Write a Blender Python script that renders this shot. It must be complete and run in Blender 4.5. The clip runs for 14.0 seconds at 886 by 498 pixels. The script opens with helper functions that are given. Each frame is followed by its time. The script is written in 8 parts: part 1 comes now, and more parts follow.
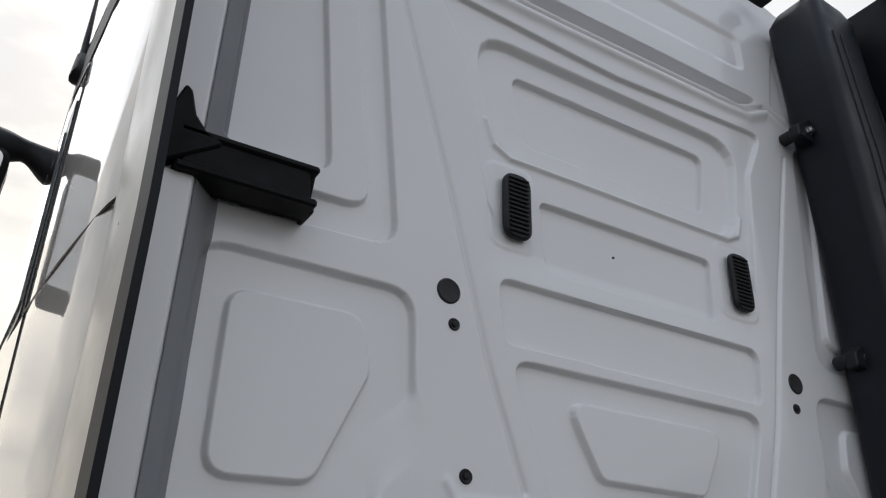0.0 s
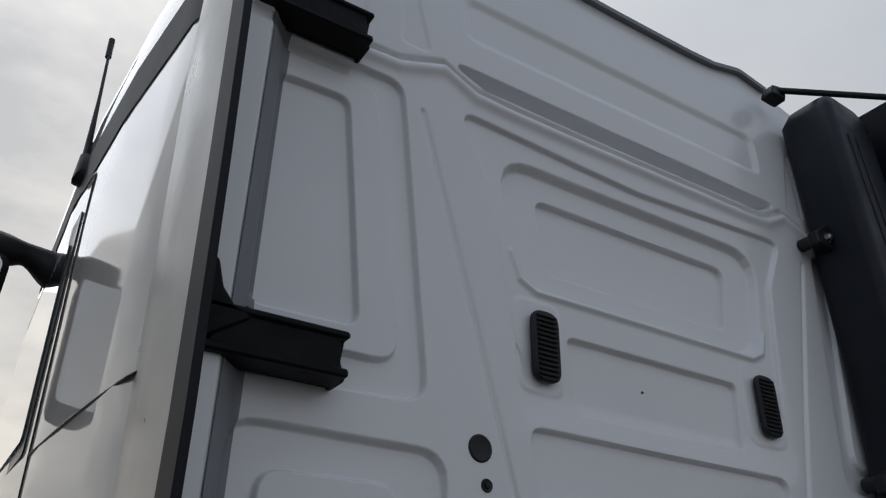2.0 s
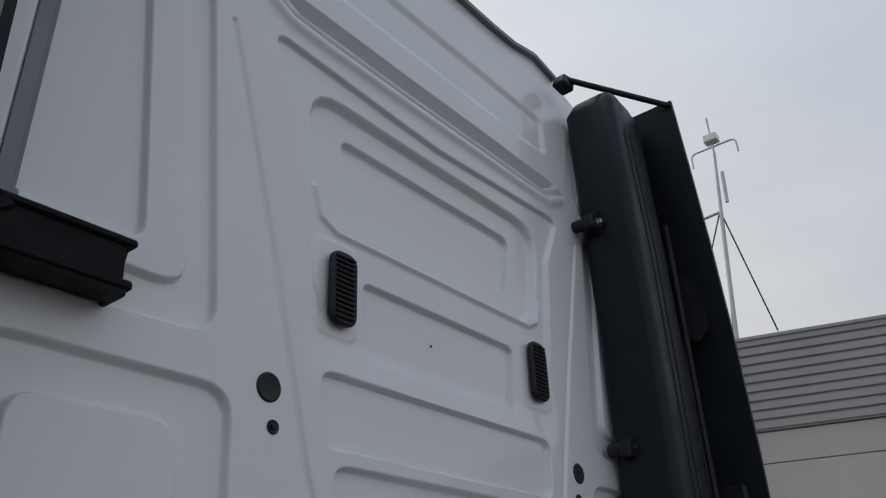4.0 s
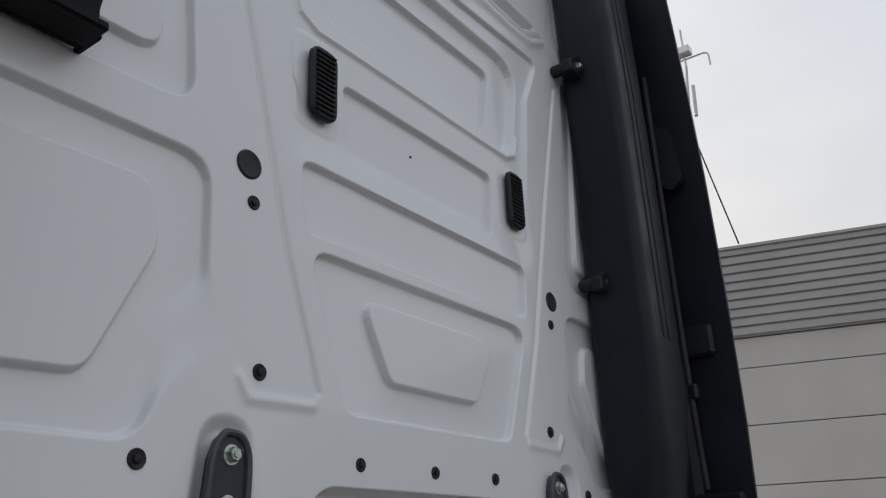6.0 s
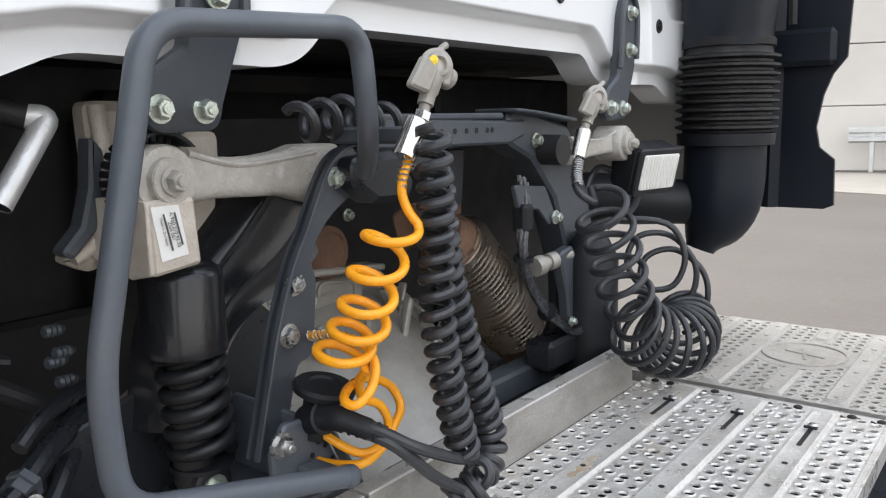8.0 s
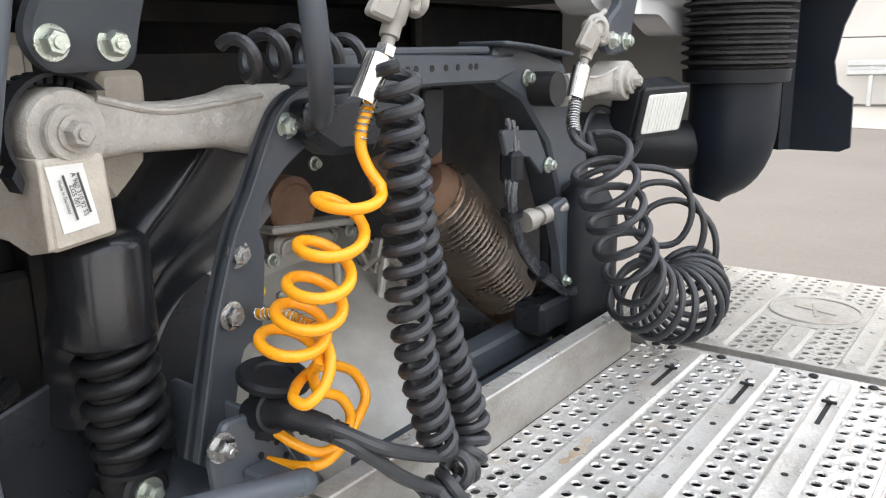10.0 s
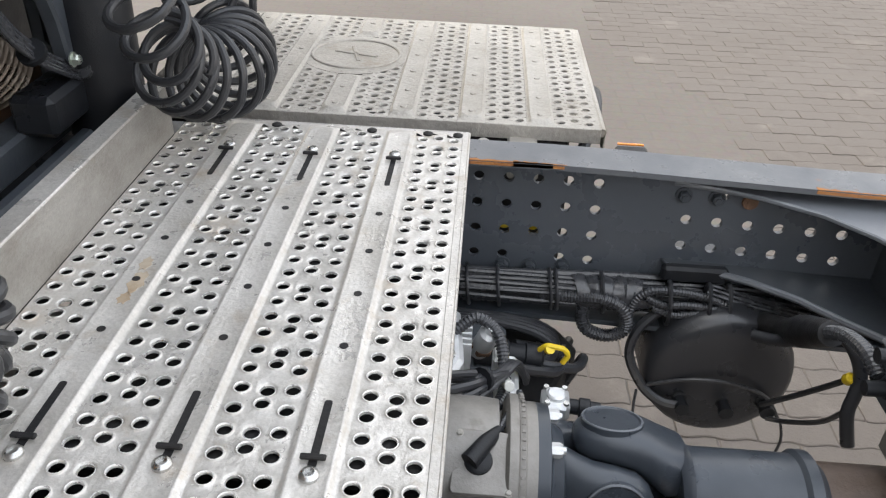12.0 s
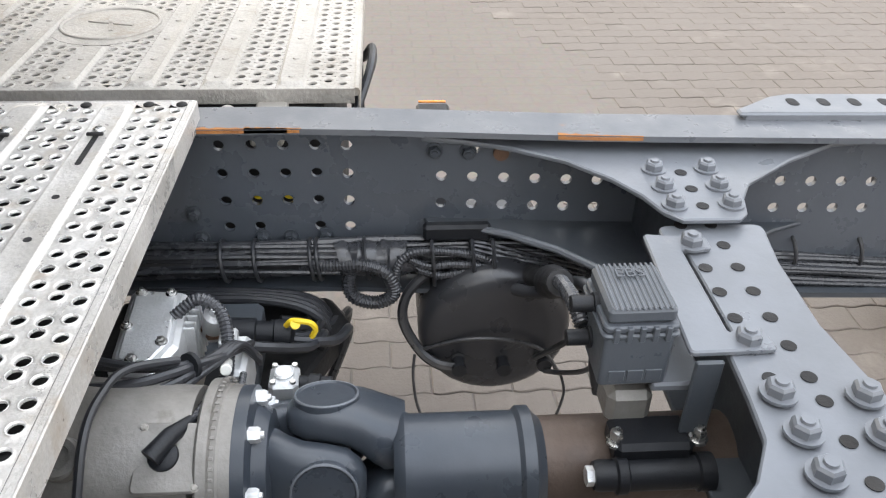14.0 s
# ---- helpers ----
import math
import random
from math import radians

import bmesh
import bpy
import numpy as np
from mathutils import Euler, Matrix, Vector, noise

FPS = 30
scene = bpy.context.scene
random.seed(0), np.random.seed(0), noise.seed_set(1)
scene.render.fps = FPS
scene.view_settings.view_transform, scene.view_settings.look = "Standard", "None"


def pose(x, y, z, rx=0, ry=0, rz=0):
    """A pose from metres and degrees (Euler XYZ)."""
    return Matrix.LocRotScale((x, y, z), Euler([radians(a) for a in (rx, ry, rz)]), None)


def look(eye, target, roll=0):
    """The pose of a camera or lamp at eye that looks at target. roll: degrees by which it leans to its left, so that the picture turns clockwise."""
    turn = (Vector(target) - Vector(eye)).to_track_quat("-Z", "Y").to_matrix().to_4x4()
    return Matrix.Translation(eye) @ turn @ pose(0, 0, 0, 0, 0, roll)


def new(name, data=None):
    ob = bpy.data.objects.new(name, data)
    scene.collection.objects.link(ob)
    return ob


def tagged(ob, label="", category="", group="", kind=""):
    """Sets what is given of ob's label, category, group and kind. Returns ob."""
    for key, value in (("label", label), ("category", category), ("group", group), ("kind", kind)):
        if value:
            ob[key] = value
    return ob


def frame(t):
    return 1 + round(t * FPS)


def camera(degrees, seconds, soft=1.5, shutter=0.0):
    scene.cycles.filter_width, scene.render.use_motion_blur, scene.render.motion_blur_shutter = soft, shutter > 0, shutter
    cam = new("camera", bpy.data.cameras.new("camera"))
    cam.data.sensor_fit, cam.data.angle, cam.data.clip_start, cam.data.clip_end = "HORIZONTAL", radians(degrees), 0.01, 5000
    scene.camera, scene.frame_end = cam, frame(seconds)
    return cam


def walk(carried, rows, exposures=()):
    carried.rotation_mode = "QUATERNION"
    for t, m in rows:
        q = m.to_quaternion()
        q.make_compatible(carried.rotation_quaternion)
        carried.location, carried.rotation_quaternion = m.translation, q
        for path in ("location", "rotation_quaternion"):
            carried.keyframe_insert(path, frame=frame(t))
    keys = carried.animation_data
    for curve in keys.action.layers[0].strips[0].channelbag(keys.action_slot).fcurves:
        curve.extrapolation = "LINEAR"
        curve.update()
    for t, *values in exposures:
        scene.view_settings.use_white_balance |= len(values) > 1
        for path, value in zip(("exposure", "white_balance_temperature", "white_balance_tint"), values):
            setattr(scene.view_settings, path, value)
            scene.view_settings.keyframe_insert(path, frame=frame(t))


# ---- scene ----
cam = camera(57.8, 14.0, soft=1.2)
PATH = [
    (0, (-1.289, -1.251, 1.555), (-0.379, 0.286, 2.456), 1.5),
    (0.5, (-1.292, -1.258, 1.584), (-0.372, 0.255, 2.516), 1.2),
    (1, (-1.317, -1.261, 1.657), (-0.396, 0.24, 2.606), 1.0),
    (1.5, (-1.365, -1.263, 1.73), (-0.448, 0.231, 2.694), 1.0),
    (2, (-1.399, -1.251, 1.792), (-0.476, 0.237, 2.759), 0.9),
    (2.5, (-1.396, -1.225, 1.817), (-0.463, 0.257, 2.782), 0.7),
    (3, (-1.403, -1.172, 1.81), (-0.251, 0.148, 2.775), -1.8),
    (3.2, (-1.409, -1.15, 1.805), (-0.134, 0.057, 2.763), -2.6),
    (5.5, (-1.351, -0.997, 1.582), (0.101, 0.04, 2.486), -2.6),
    (6, (-1.338, -0.984, 1.543), (0.172, 0.103, 2.278), -2.3),
    (6.2, (-1.339, -0.982, 1.54), (0.21, 0.152, 2.1), -2.0),
    (6.5, (-1.337, -0.954, 1.535), (0.255, 0.215, 1.851), -1.6),
    (7, (-1.284, -0.904, 1.519), (0.305, 0.306, 1.414), -0.9),
    (7.2, (-1.237, -0.857, 1.505), (0.334, 0.357, 1.263), -1.7),
    (9.3, (-0.98, -0.631, 1.512), (0.589, 0.562, 1.172), -1.0),
    (9.5, (-0.972, -0.635, 1.513), (0.599, 0.556, 1.173), -0.9),
    (10, (-0.948, -0.63, 1.509), (0.605, 0.537, 1.033), -1.2),
    (10.1, (-0.948, -0.621, 1.502), (0.614, 0.514, 0.979), -1.5),
    (10.2, (-0.936, -0.626, 1.513), (0.632, 0.445, 0.884), -0.5),
    (10.3, (-0.923, -0.613, 1.508), (0.667, 0.374, 0.803), 0.1),
    (10.4, (-0.913, -0.602, 1.510), (0.699, 0.314, 0.760), 0.4),
    (10.5, (-0.897, -0.594, 1.511), (0.745, 0.237, 0.726), 0.3),
    (11, (-0.845, -0.556, 1.507), (0.926, -0.108, 0.692), 1.0),
    (11.5, (-0.802, -0.541, 1.496), (0.945, -0.443, 0.528), 2.8),
    (12, (-0.773, -0.543, 1.489), (0.928, -0.478, 0.439), 2.6),
    (12.5, (-0.753, -0.581, 1.47), (0.939, -0.519, 0.406), 1.9),
    (13, (-0.74, -0.641, 1.461), (0.946, -0.606, 0.385), 1.5),
    (13.5, (-0.728, -0.713, 1.458), (0.946, -0.738, 0.364), 1.2),
    (14, (-0.72, -0.798, 1.464), (0.937, -0.935, 0.352), 1.5),
]
EXPOSURES = [(t, stops, kelvin, 10) for t, stops, kelvin in (
    (0, 0.05, 5800), (0.5, -0.40, 5660), (1, -0.55, 5580), (1.5, -0.57, 5570), (2.5, -0.62, 5520), (3, -0.57, 5490), (3.2, -0.52, 5490), (5.3, -0.20, 5760), (5.9, -0.05, 5780),
    (6.5, 0.44, 5880), (7, 1.23, 5980), (7.2, 1.47, 5960), (9.3, 1.83, 5930), (10.0, 2.10, 6060), (10.5, 1.97, 6120), (11, 1.67, 6170), (12, 1.66, 6140), (13, 1.70, 6120), (14, 2.08, 6090))]
walk(cam, [(t, look(eye, target, roll)) for t, eye, target, roll in PATH], EXPOSURES)


# ---- world ----
world = bpy.data.worlds.new("world")
scene.world = world
world.use_nodes = True
wn, wl = world.node_tree.nodes, world.node_tree.links
sky = wn.new("ShaderNodeTexSky")
sky.sky_type = "NISHITA"
sky.sun_disc = False
SUN_EL, SUN_ROT = radians(52), radians(4)
sky.sun_elevation, sky.sun_rotation = SUN_EL, SUN_ROT
sky.dust_density, sky.air_density, sky.ozone_density = 4.0, 1.0, 1.0
coord = wn.new("ShaderNodeTexCoord")
cloud = wn.new("ShaderNodeTexNoise")
cloud.inputs["Scale"].default_value, cloud.inputs["Detail"].default_value = 3.1, 8
cloud.inputs["Roughness"].default_value = 0.55
squash = wn.new("ShaderNodeMapping")
squash.inputs["Scale"].default_value = (1, 1, 2.6)
ramp = wn.new("ShaderNodeValToRGB")
ramp.color_ramp.elements[0].position, ramp.color_ramp.elements[1].position = 0.36, 0.68
ramp.color_ramp.elements[0].color, ramp.color_ramp.elements[1].color = (5.1, 5.25, 5.5, 1), (9.6, 9.4, 9.1, 1)
veil = wn.new("ShaderNodeMix")
veil.data_type = "RGBA"
veil.inputs[0].default_value = 0.92
bg = wn["Background"]
bg.inputs["Strength"].default_value = 0.105
wl.new(coord.outputs["Generated"], squash.inputs["Vector"])
wl.new(squash.outputs["Vector"], cloud.inputs["Vector"])
wl.new(cloud.outputs["Fac"], ramp.inputs["Fac"])
wl.new(sky.outputs["Color"], veil.inputs[6])
# the clouds merge into plain haze on the hall's side
hazy = wn.new("ShaderNodeVectorMath")
hazy.operation = "DOT_PRODUCT"
hazy.inputs[1].default_value = Vector((1.0, 0.25, 0.0)).normalized()
haze = wn.new("ShaderNodeMapRange")
haze.inputs[1].default_value, haze.inputs[2].default_value, haze.inputs[3].default_value, haze.inputs[4].default_value = 0.15, 0.6, 0.0, 0.86
calm = wn.new("ShaderNodeMix")
calm.data_type = "RGBA"
calm.inputs[7].default_value = (7.75, 7.65, 7.5, 1)
wl.new(coord.outputs["Generated"], hazy.inputs[0])
wl.new(hazy.outputs["Value"], haze.inputs[0])
wl.new(haze.outputs[0], calm.inputs[0])
wl.new(ramp.outputs["Color"], calm.inputs[6])
wl.new(calm.outputs[2], veil.inputs[7])
# the cloud cover turns warmer and paler towards the horizon
sep = wn.new("ShaderNodeSeparateXYZ")
low = wn.new("ShaderNodeMapRange")
low.inputs[1].default_value, low.inputs[2].default_value = 0.0, 0.80
tone = wn.new("ShaderNodeMix")
tone.data_type = "RGBA"
tone.inputs[6].default_value, tone.inputs[7].default_value = (1.17, 1.06, 0.91, 1), (0.95, 0.98, 1.02, 1)
warm = wn.new("ShaderNodeMix")
warm.data_type, warm.blend_type = "RGBA", "MULTIPLY"
warm.inputs[0].default_value = 1.0
wl.new(coord.outputs["Generated"], sep.inputs[0])
wl.new(sep.outputs["Z"], low.inputs[0])
wl.new(low.outputs[0], tone.inputs[0])
wl.new(veil.outputs[2], warm.inputs[6])
wl.new(tone.outputs[2], warm.inputs[7])
# a veiled sun brightens the clouds about it
toward = wn.new("ShaderNodeVectorMath")
toward.operation = "DOT_PRODUCT"
toward.inputs[1].default_value = Vector((0.12, 0.9, 0.42)).normalized()
halo = wn.new("ShaderNodeMapRange")
halo.inputs[1].default_value, halo.inputs[2].default_value, halo.inputs[3].default_value, halo.inputs[4].default_value = 0.2, 1.0, 0.0, 1.0
glow = wn.new("ShaderNodeMix")
glow.data_type, glow.blend_type = "RGBA", "MULTIPLY"
glow.inputs[7].default_value = (1.50, 1.38, 1.18, 1)
wl.new(coord.outputs["Generated"], toward.inputs[0])
wl.new(toward.outputs["Value"], halo.inputs[0])
wl.new(halo.outputs[0], glow.inputs[0])
wl.new(warm.outputs[2], glow.inputs[6])
# added: dims the unseen sky behind, so faces turned that way go darker
behind = wn.new("ShaderNodeVectorMath")
behind.operation = "DOT_PRODUCT"
behind.inputs[1].default_value = Vector((0.9, -0.42, 0.1)).normalized()
thick = wn.new("ShaderNodeMapRange")
thick.inputs[1].default_value, thick.inputs[2].default_value, thick.inputs[3].default_value, thick.inputs[4].default_value = 0.25, 1.0, 0.0, 1.0
dull = wn.new("ShaderNodeMix")
dull.data_type, dull.blend_type = "RGBA", "MULTIPLY"
dull.inputs[7].default_value = (0.85, 0.855, 0.865, 1)
wl.new(coord.outputs["Generated"], behind.inputs[0])
wl.new(behind.outputs["Value"], thick.inputs[0])
wl.new(thick.outputs[0], dull.inputs[0])
wl.new(glow.outputs[2], dull.inputs[6])
wl.new(dull.outputs[2], bg.inputs["Color"])

sun = new("sun", bpy.data.lights.new("sun", "SUN"))
sun.data.energy, sun.data.angle, sun.data.color = 0.9, radians(60), (1.0, 0.95, 0.88)
sun_way = Vector((math.sin(SUN_ROT) * math.cos(SUN_EL), math.cos(SUN_ROT) * math.cos(SUN_EL), math.sin(SUN_EL)))
sun.matrix_world = look(sun_way * 30, (0, 0, 0))


# ---- materials ----
def material(name, color, rough=0.5, metal=0.0, dark=None, scale=6.0, amount=0.5, bump=0.0, bump_scale=60.0, grain=0.12,
             grain_scale=90.0, coat=0.0, spots=None, spots_at=(0.62, 0.75), spots_scale=9.0, rough_var=0.12, stretch=(1, 1, 1), random_tint=0.0, gloss=0.5):
    """A surface with a base colour, a broad stain colour, fine grain, optional spots of a third colour, and relief."""
    m = bpy.data.materials.new(name)
    m.use_nodes = True
    n, l = m.node_tree.nodes, m.node_tree.links
    b = n["Principled BSDF"]
    tc, mp = n.new("ShaderNodeTexCoord"), n.new("ShaderNodeMapping")
    mp.inputs["Scale"].default_value = stretch
    geo = n.new("ShaderNodeNewGeometry")
    l.new(geo.outputs["Position"], mp.inputs["Vector"])

    def noise_at(s, detail=5.0, r=0.6):
        t = n.new("ShaderNodeTexNoise")
        t.inputs["Scale"].default_value, t.inputs["Detail"].default_value, t.inputs["Roughness"].default_value = s, detail, r
        l.new(mp.outputs["Vector"], t.inputs["Vector"])
        return t.outputs["Fac"]

    def ranged(src, a, z, lo=0.0, hi=1.0):
        t = n.new("ShaderNodeMapRange")
        t.inputs[1].default_value, t.inputs[2].default_value, t.inputs[3].default_value, t.inputs[4].default_value = a, z, lo, hi
        l.new(src, t.inputs[0])
        return t.outputs[0]

    def mixed(f, c0, c1, blend="MIX"):
        t = n.new("ShaderNodeMix")
        t.data_type, t.blend_type = "RGBA", blend
        for sock, val in ((t.inputs[0], f), (t.inputs[6], c0), (t.inputs[7], c1)):
            if hasattr(val, "is_linked"):
                l.new(val, sock)
            else:
                sock.default_value = val if isinstance(val, float) else (*val, 1)
        return t.outputs[2]

    dark = dark or tuple(c * 0.6 for c in color)
    broad = ranged(noise_at(scale), 0.4, 0.72, 0.0, amount)
    col = mixed(broad, color, dark)
    fine = noise_at(grain_scale, 3.0)
    col = mixed(grain, col, mixed(fine, (0.25, 0.25, 0.25), (1.0, 1.0, 1.0)), "MULTIPLY") if grain else col
    if spots:
        col = mixed(ranged(noise_at(spots_scale, 7.0, 0.65), spots_at[0], spots_at[1]), col, spots)
    if random_tint:
        info = n.new("ShaderNodeObjectInfo")
        isl = n.new("ShaderNodeNewGeometry")
        add = n.new("ShaderNodeMath")
        add.operation = "ADD"
        l.new(info.outputs["Random"], add.inputs[0])
        l.new(isl.outputs["Random Per Island"], add.inputs[1])
        col = mixed(ranged(add.outputs[0], 0.0, 2.0, 0.0, random_tint), col, (0.10, 0.085, 0.075))
    l.new(col, b.inputs["Base Color"])
    l.new(ranged(noise_at(scale * 2.3), 0.3, 0.7, max(0.02, rough - rough_var), min(1, rough + rough_var)), b.inputs["Roughness"])
    b.inputs["Metallic"].default_value = metal
    b.inputs["Specular IOR Level"].default_value = gloss
    if coat:
        b.inputs["Coat Weight"].default_value, b.inputs["Coat Roughness"].default_value = coat, 0.04
    if bump:
        t = n.new("ShaderNodeBump")
        t.inputs["Strength"].default_value, t.inputs["Distance"].default_value = bump, 0.004
        l.new(noise_at(bump_scale, 4.0), t.inputs["Height"])
        l.new(t.outputs["Normal"], b.inputs["Normal"])
    return m


WHITE = material("white_paint", (0.80, 0.81, 0.82), 0.34, 0, (0.74, 0.745, 0.75), 1.5, 0.5, 0.012, 160, 0.03, 220, coat=0.6, rough_var=0.05)
# darker than the wall: painted shade of the corner fold; also the roof lip
FOLDGREY = material("fold_shade_and_lip_grey", (0.25, 0.26, 0.275), 0.5, 0, (0.22, 0.23, 0.245), 2.0, 0.6, 0.02, 120, 0.05, 150, gloss=0.3)
# white cab paint again, darkened in colour for the dimmer light on the sides
SIDE = material("dimmed_side_paint", (0.50, 0.485, 0.455), 0.06, 0, (0.47, 0.455, 0.43), 1.2, 0.5, 0.004, 30, 0.02, 200, coat=0.4, rough_var=0.02)
PLASTIC = material("black_plastic", (0.009, 0.010, 0.013), 0.5, 0, (0.014, 0.0155, 0.018), 7, 0.8, 0.15, 420, 0.1, 160, gloss=0.35)
SNORKEL = material("moulded_plastic", (0.0080, 0.0108, 0.0165), 0.40, 0, (0.0140, 0.0178, 0.0250), 3, 0.9, 0.12, 500, 0.08, 200, gloss=0.24, spots=(0.06, 0.06, 0.065), spots_at=(0.72, 0.9), spots_scale=5)
BRACKET = material("matt_black_bracket", (0.0035, 0.0035, 0.0045), 0.55, 0, (0.006, 0.006, 0.007), 9, 0.8, 0.2, 300, 0.1, 160, gloss=0.16)
RUBBER = material("black_rubber", (0.014, 0.014, 0.016), 0.55, 0, (0.026, 0.025, 0.025), 9, 0.8, 0.2, 200, 0.15, 140, gloss=0.4)
GLOSS = material("gloss_black", (0.006, 0.006, 0.007), 0.30, 0, (0.009, 0.009, 0.009), 3, 0.6, 0.03, 60, gloss=0.25)
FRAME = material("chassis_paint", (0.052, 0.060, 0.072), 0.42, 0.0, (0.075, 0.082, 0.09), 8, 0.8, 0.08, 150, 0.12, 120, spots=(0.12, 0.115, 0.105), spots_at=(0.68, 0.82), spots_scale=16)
FRAMELIGHT = material("pale_chassis_paint", (0.155, 0.166, 0.186), 0.36, 0.1, (0.115, 0.122, 0.134), 5, 0.9, 0.06, 150, 0.1, 120, spots=(0.24, 0.23, 0.22), spots_at=(0.64, 0.85), spots_scale=11)
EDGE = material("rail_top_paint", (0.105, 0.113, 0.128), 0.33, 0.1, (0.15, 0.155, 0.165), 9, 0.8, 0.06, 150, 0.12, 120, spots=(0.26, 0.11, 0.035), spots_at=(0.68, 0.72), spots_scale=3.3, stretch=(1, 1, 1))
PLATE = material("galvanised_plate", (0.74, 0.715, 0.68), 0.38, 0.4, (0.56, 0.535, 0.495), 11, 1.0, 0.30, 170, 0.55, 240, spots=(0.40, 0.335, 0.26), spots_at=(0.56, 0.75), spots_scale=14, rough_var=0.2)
PLATERIM = material("worn_hole_rim", (0.84, 0.825, 0.80), 0.28, 0.5, (0.70, 0.68, 0.64), 30, 0.8, 0.15, 200, 0.3, 200)
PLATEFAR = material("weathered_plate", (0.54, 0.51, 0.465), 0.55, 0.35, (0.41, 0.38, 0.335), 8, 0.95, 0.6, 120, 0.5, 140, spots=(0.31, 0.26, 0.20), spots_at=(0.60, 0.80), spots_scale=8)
WEB = material("dark_rail_paint", (0.086, 0.096, 0.114), 0.30, 0.0, (0.070, 0.079, 0.093), 5, 0.8, 0.08, 150, 0.15, 120, spots=(0.15, 0.145, 0.14), spots_at=(0.66, 0.82), spots_scale=14, gloss=0.65)
CASE = material("oily_gearbox_case", (0.30, 0.285, 0.265), 0.48, 0.3, (0.19, 0.178, 0.16), 9, 0.9, 0.2, 160, 0.35, 120, spots=(0.10, 0.085, 0.065), spots_at=(0.60, 0.78), spots_scale=13)
CAST = material("cast_aluminium", (0.40, 0.38, 0.345), 0.5, 0.3, (0.27, 0.25, 0.215), 9, 0.9, 0.12, 260, 0.2, 120, spots=(0.20, 0.17, 0.13), spots_at=(0.62, 0.8), spots_scale=13)
BRIGHT = material("bright_aluminium", (0.72, 0.73, 0.74), 0.38, 0.6, (0.58, 0.58, 0.57), 12, 0.8, 0.25, 200, 0.12, 90)
IRON = material("grey_forged_lever", (0.56, 0.535, 0.49), 0.58, 0.2, (0.34, 0.315, 0.275), 14, 0.9, 0.6, 190, 0.25, 90, spots=(0.68, 0.66, 0.62), spots_at=(0.63, 0.78), spots_scale=30)
BEIGE = material("beige_bracket", (0.60, 0.55, 0.475), 0.6, 0.1, (0.46, 0.41, 0.345), 14, 0.9, 0.4, 190, 0.25, 90, spots=(0.24, 0.165, 0.105), spots_at=(0.65, 0.8), spots_scale=22)
ZINC = material("zinc_bolt", (0.62, 0.66, 0.60), 0.33, 0.8, (0.45, 0.50, 0.42), 40, 0.8, 0.2, 200, 0.12, 150)
STEEL = material("bare_steel", (0.55, 0.55, 0.54), 0.26, 0.95, (0.40, 0.39, 0.37), 20, 0.7, 0.1, 200)
CHROME = material("polished_pipe", (0.70, 0.69, 0.66), 0.16, 1.0, (0.55, 0.52, 0.48), 14, 0.7)
OLDTUBE = material("dull_brown_tube", (0.115, 0.085, 0.068), 0.55, 0.3, (0.07, 0.05, 0.042), 14, 0.9, 0.3, 120, 0.3, 80)
RUST = material("rusty_steel", (0.20, 0.115, 0.07), 0.8, 0.2, (0.11, 0.06, 0.04), 14, 0.9, 0.6, 120, 0.3, 80)
STAIN = material("rust_stained_zinc", (0.55, 0.47, 0.37), 0.6, 0.3, (0.40, 0.28, 0.16), 30, 0.9, 0.2, 130, 0.3, 80)
SCAB = material("orange_rust", (0.40, 0.17, 0.045), 0.8, 0, (0.28, 0.11, 0.04), 40, 0.9, 0.4, 200, 0.3, 120)
FLEX = material("heat_stained_flex_pipe", (0.22, 0.19, 0.155), 0.30, 0.75, (0.15, 0.095, 0.06), 7, 0.9, 0.2, 120, 0.2, 80)
YELLOW = material("yellow_hose", (0.95, 0.40, 0.008), 0.33, 0, (0.85, 0.32, 0.006), 20, 0.6, 0.05, 200, 0.05, 150)
YELLOWPART = material("yellow_plastic", (0.85, 0.62, 0.02), 0.4, 0, (0.7, 0.48, 0.02), 30, 0.6)
HOSE = material("black_hose", (0.027, 0.0285, 0.033), 0.36, 0, (0.04, 0.04, 0.042), 12, 0.7, 0.06, 250, 0.12, 150)
LOOM = material("shiny_black_sheathing", (0.036, 0.038, 0.044), 0.26, 0, (0.056, 0.057, 0.062), 16, 0.8, 0.25, 90, 0.12, 150, gloss=0.75, rough_var=0.1)
LIDGREY = material("dark_grey_moulding", (0.075, 0.084, 0.098), 0.38, 0, (0.06, 0.067, 0.078), 9, 0.8, 0.08, 260, 0.1, 160, spots=(0.14, 0.14, 0.14), spots_at=(0.68, 0.85), spots_scale=24)
ORANGE = material("orange_reflector", (0.75, 0.25, 0.03), 0.25, 0, (0.6, 0.2, 0.02), 20, 0.5)
# also colours the sheets that stand in for shade under cab and catwalk
DARK = material("dark_metal_and_shade", (0.013, 0.013, 0.0145), 0.62, 0.0, (0.023, 0.021, 0.019), 7, 0.9, 0.3, 120, 0.2, 80, gloss=0.3)
LENS = material("lamp_lens", (0.78, 0.78, 0.74), 0.15, 0.1, (0.68, 0.68, 0.64), 30, 0.5, 0.2, 300)
PAPER = material("paper_label", (0.80, 0.80, 0.78), 0.5, 0, (0.70, 0.69, 0.66), 30, 0.6)
INK = material("label_ink", (0.08, 0.08, 0.08), 0.6)
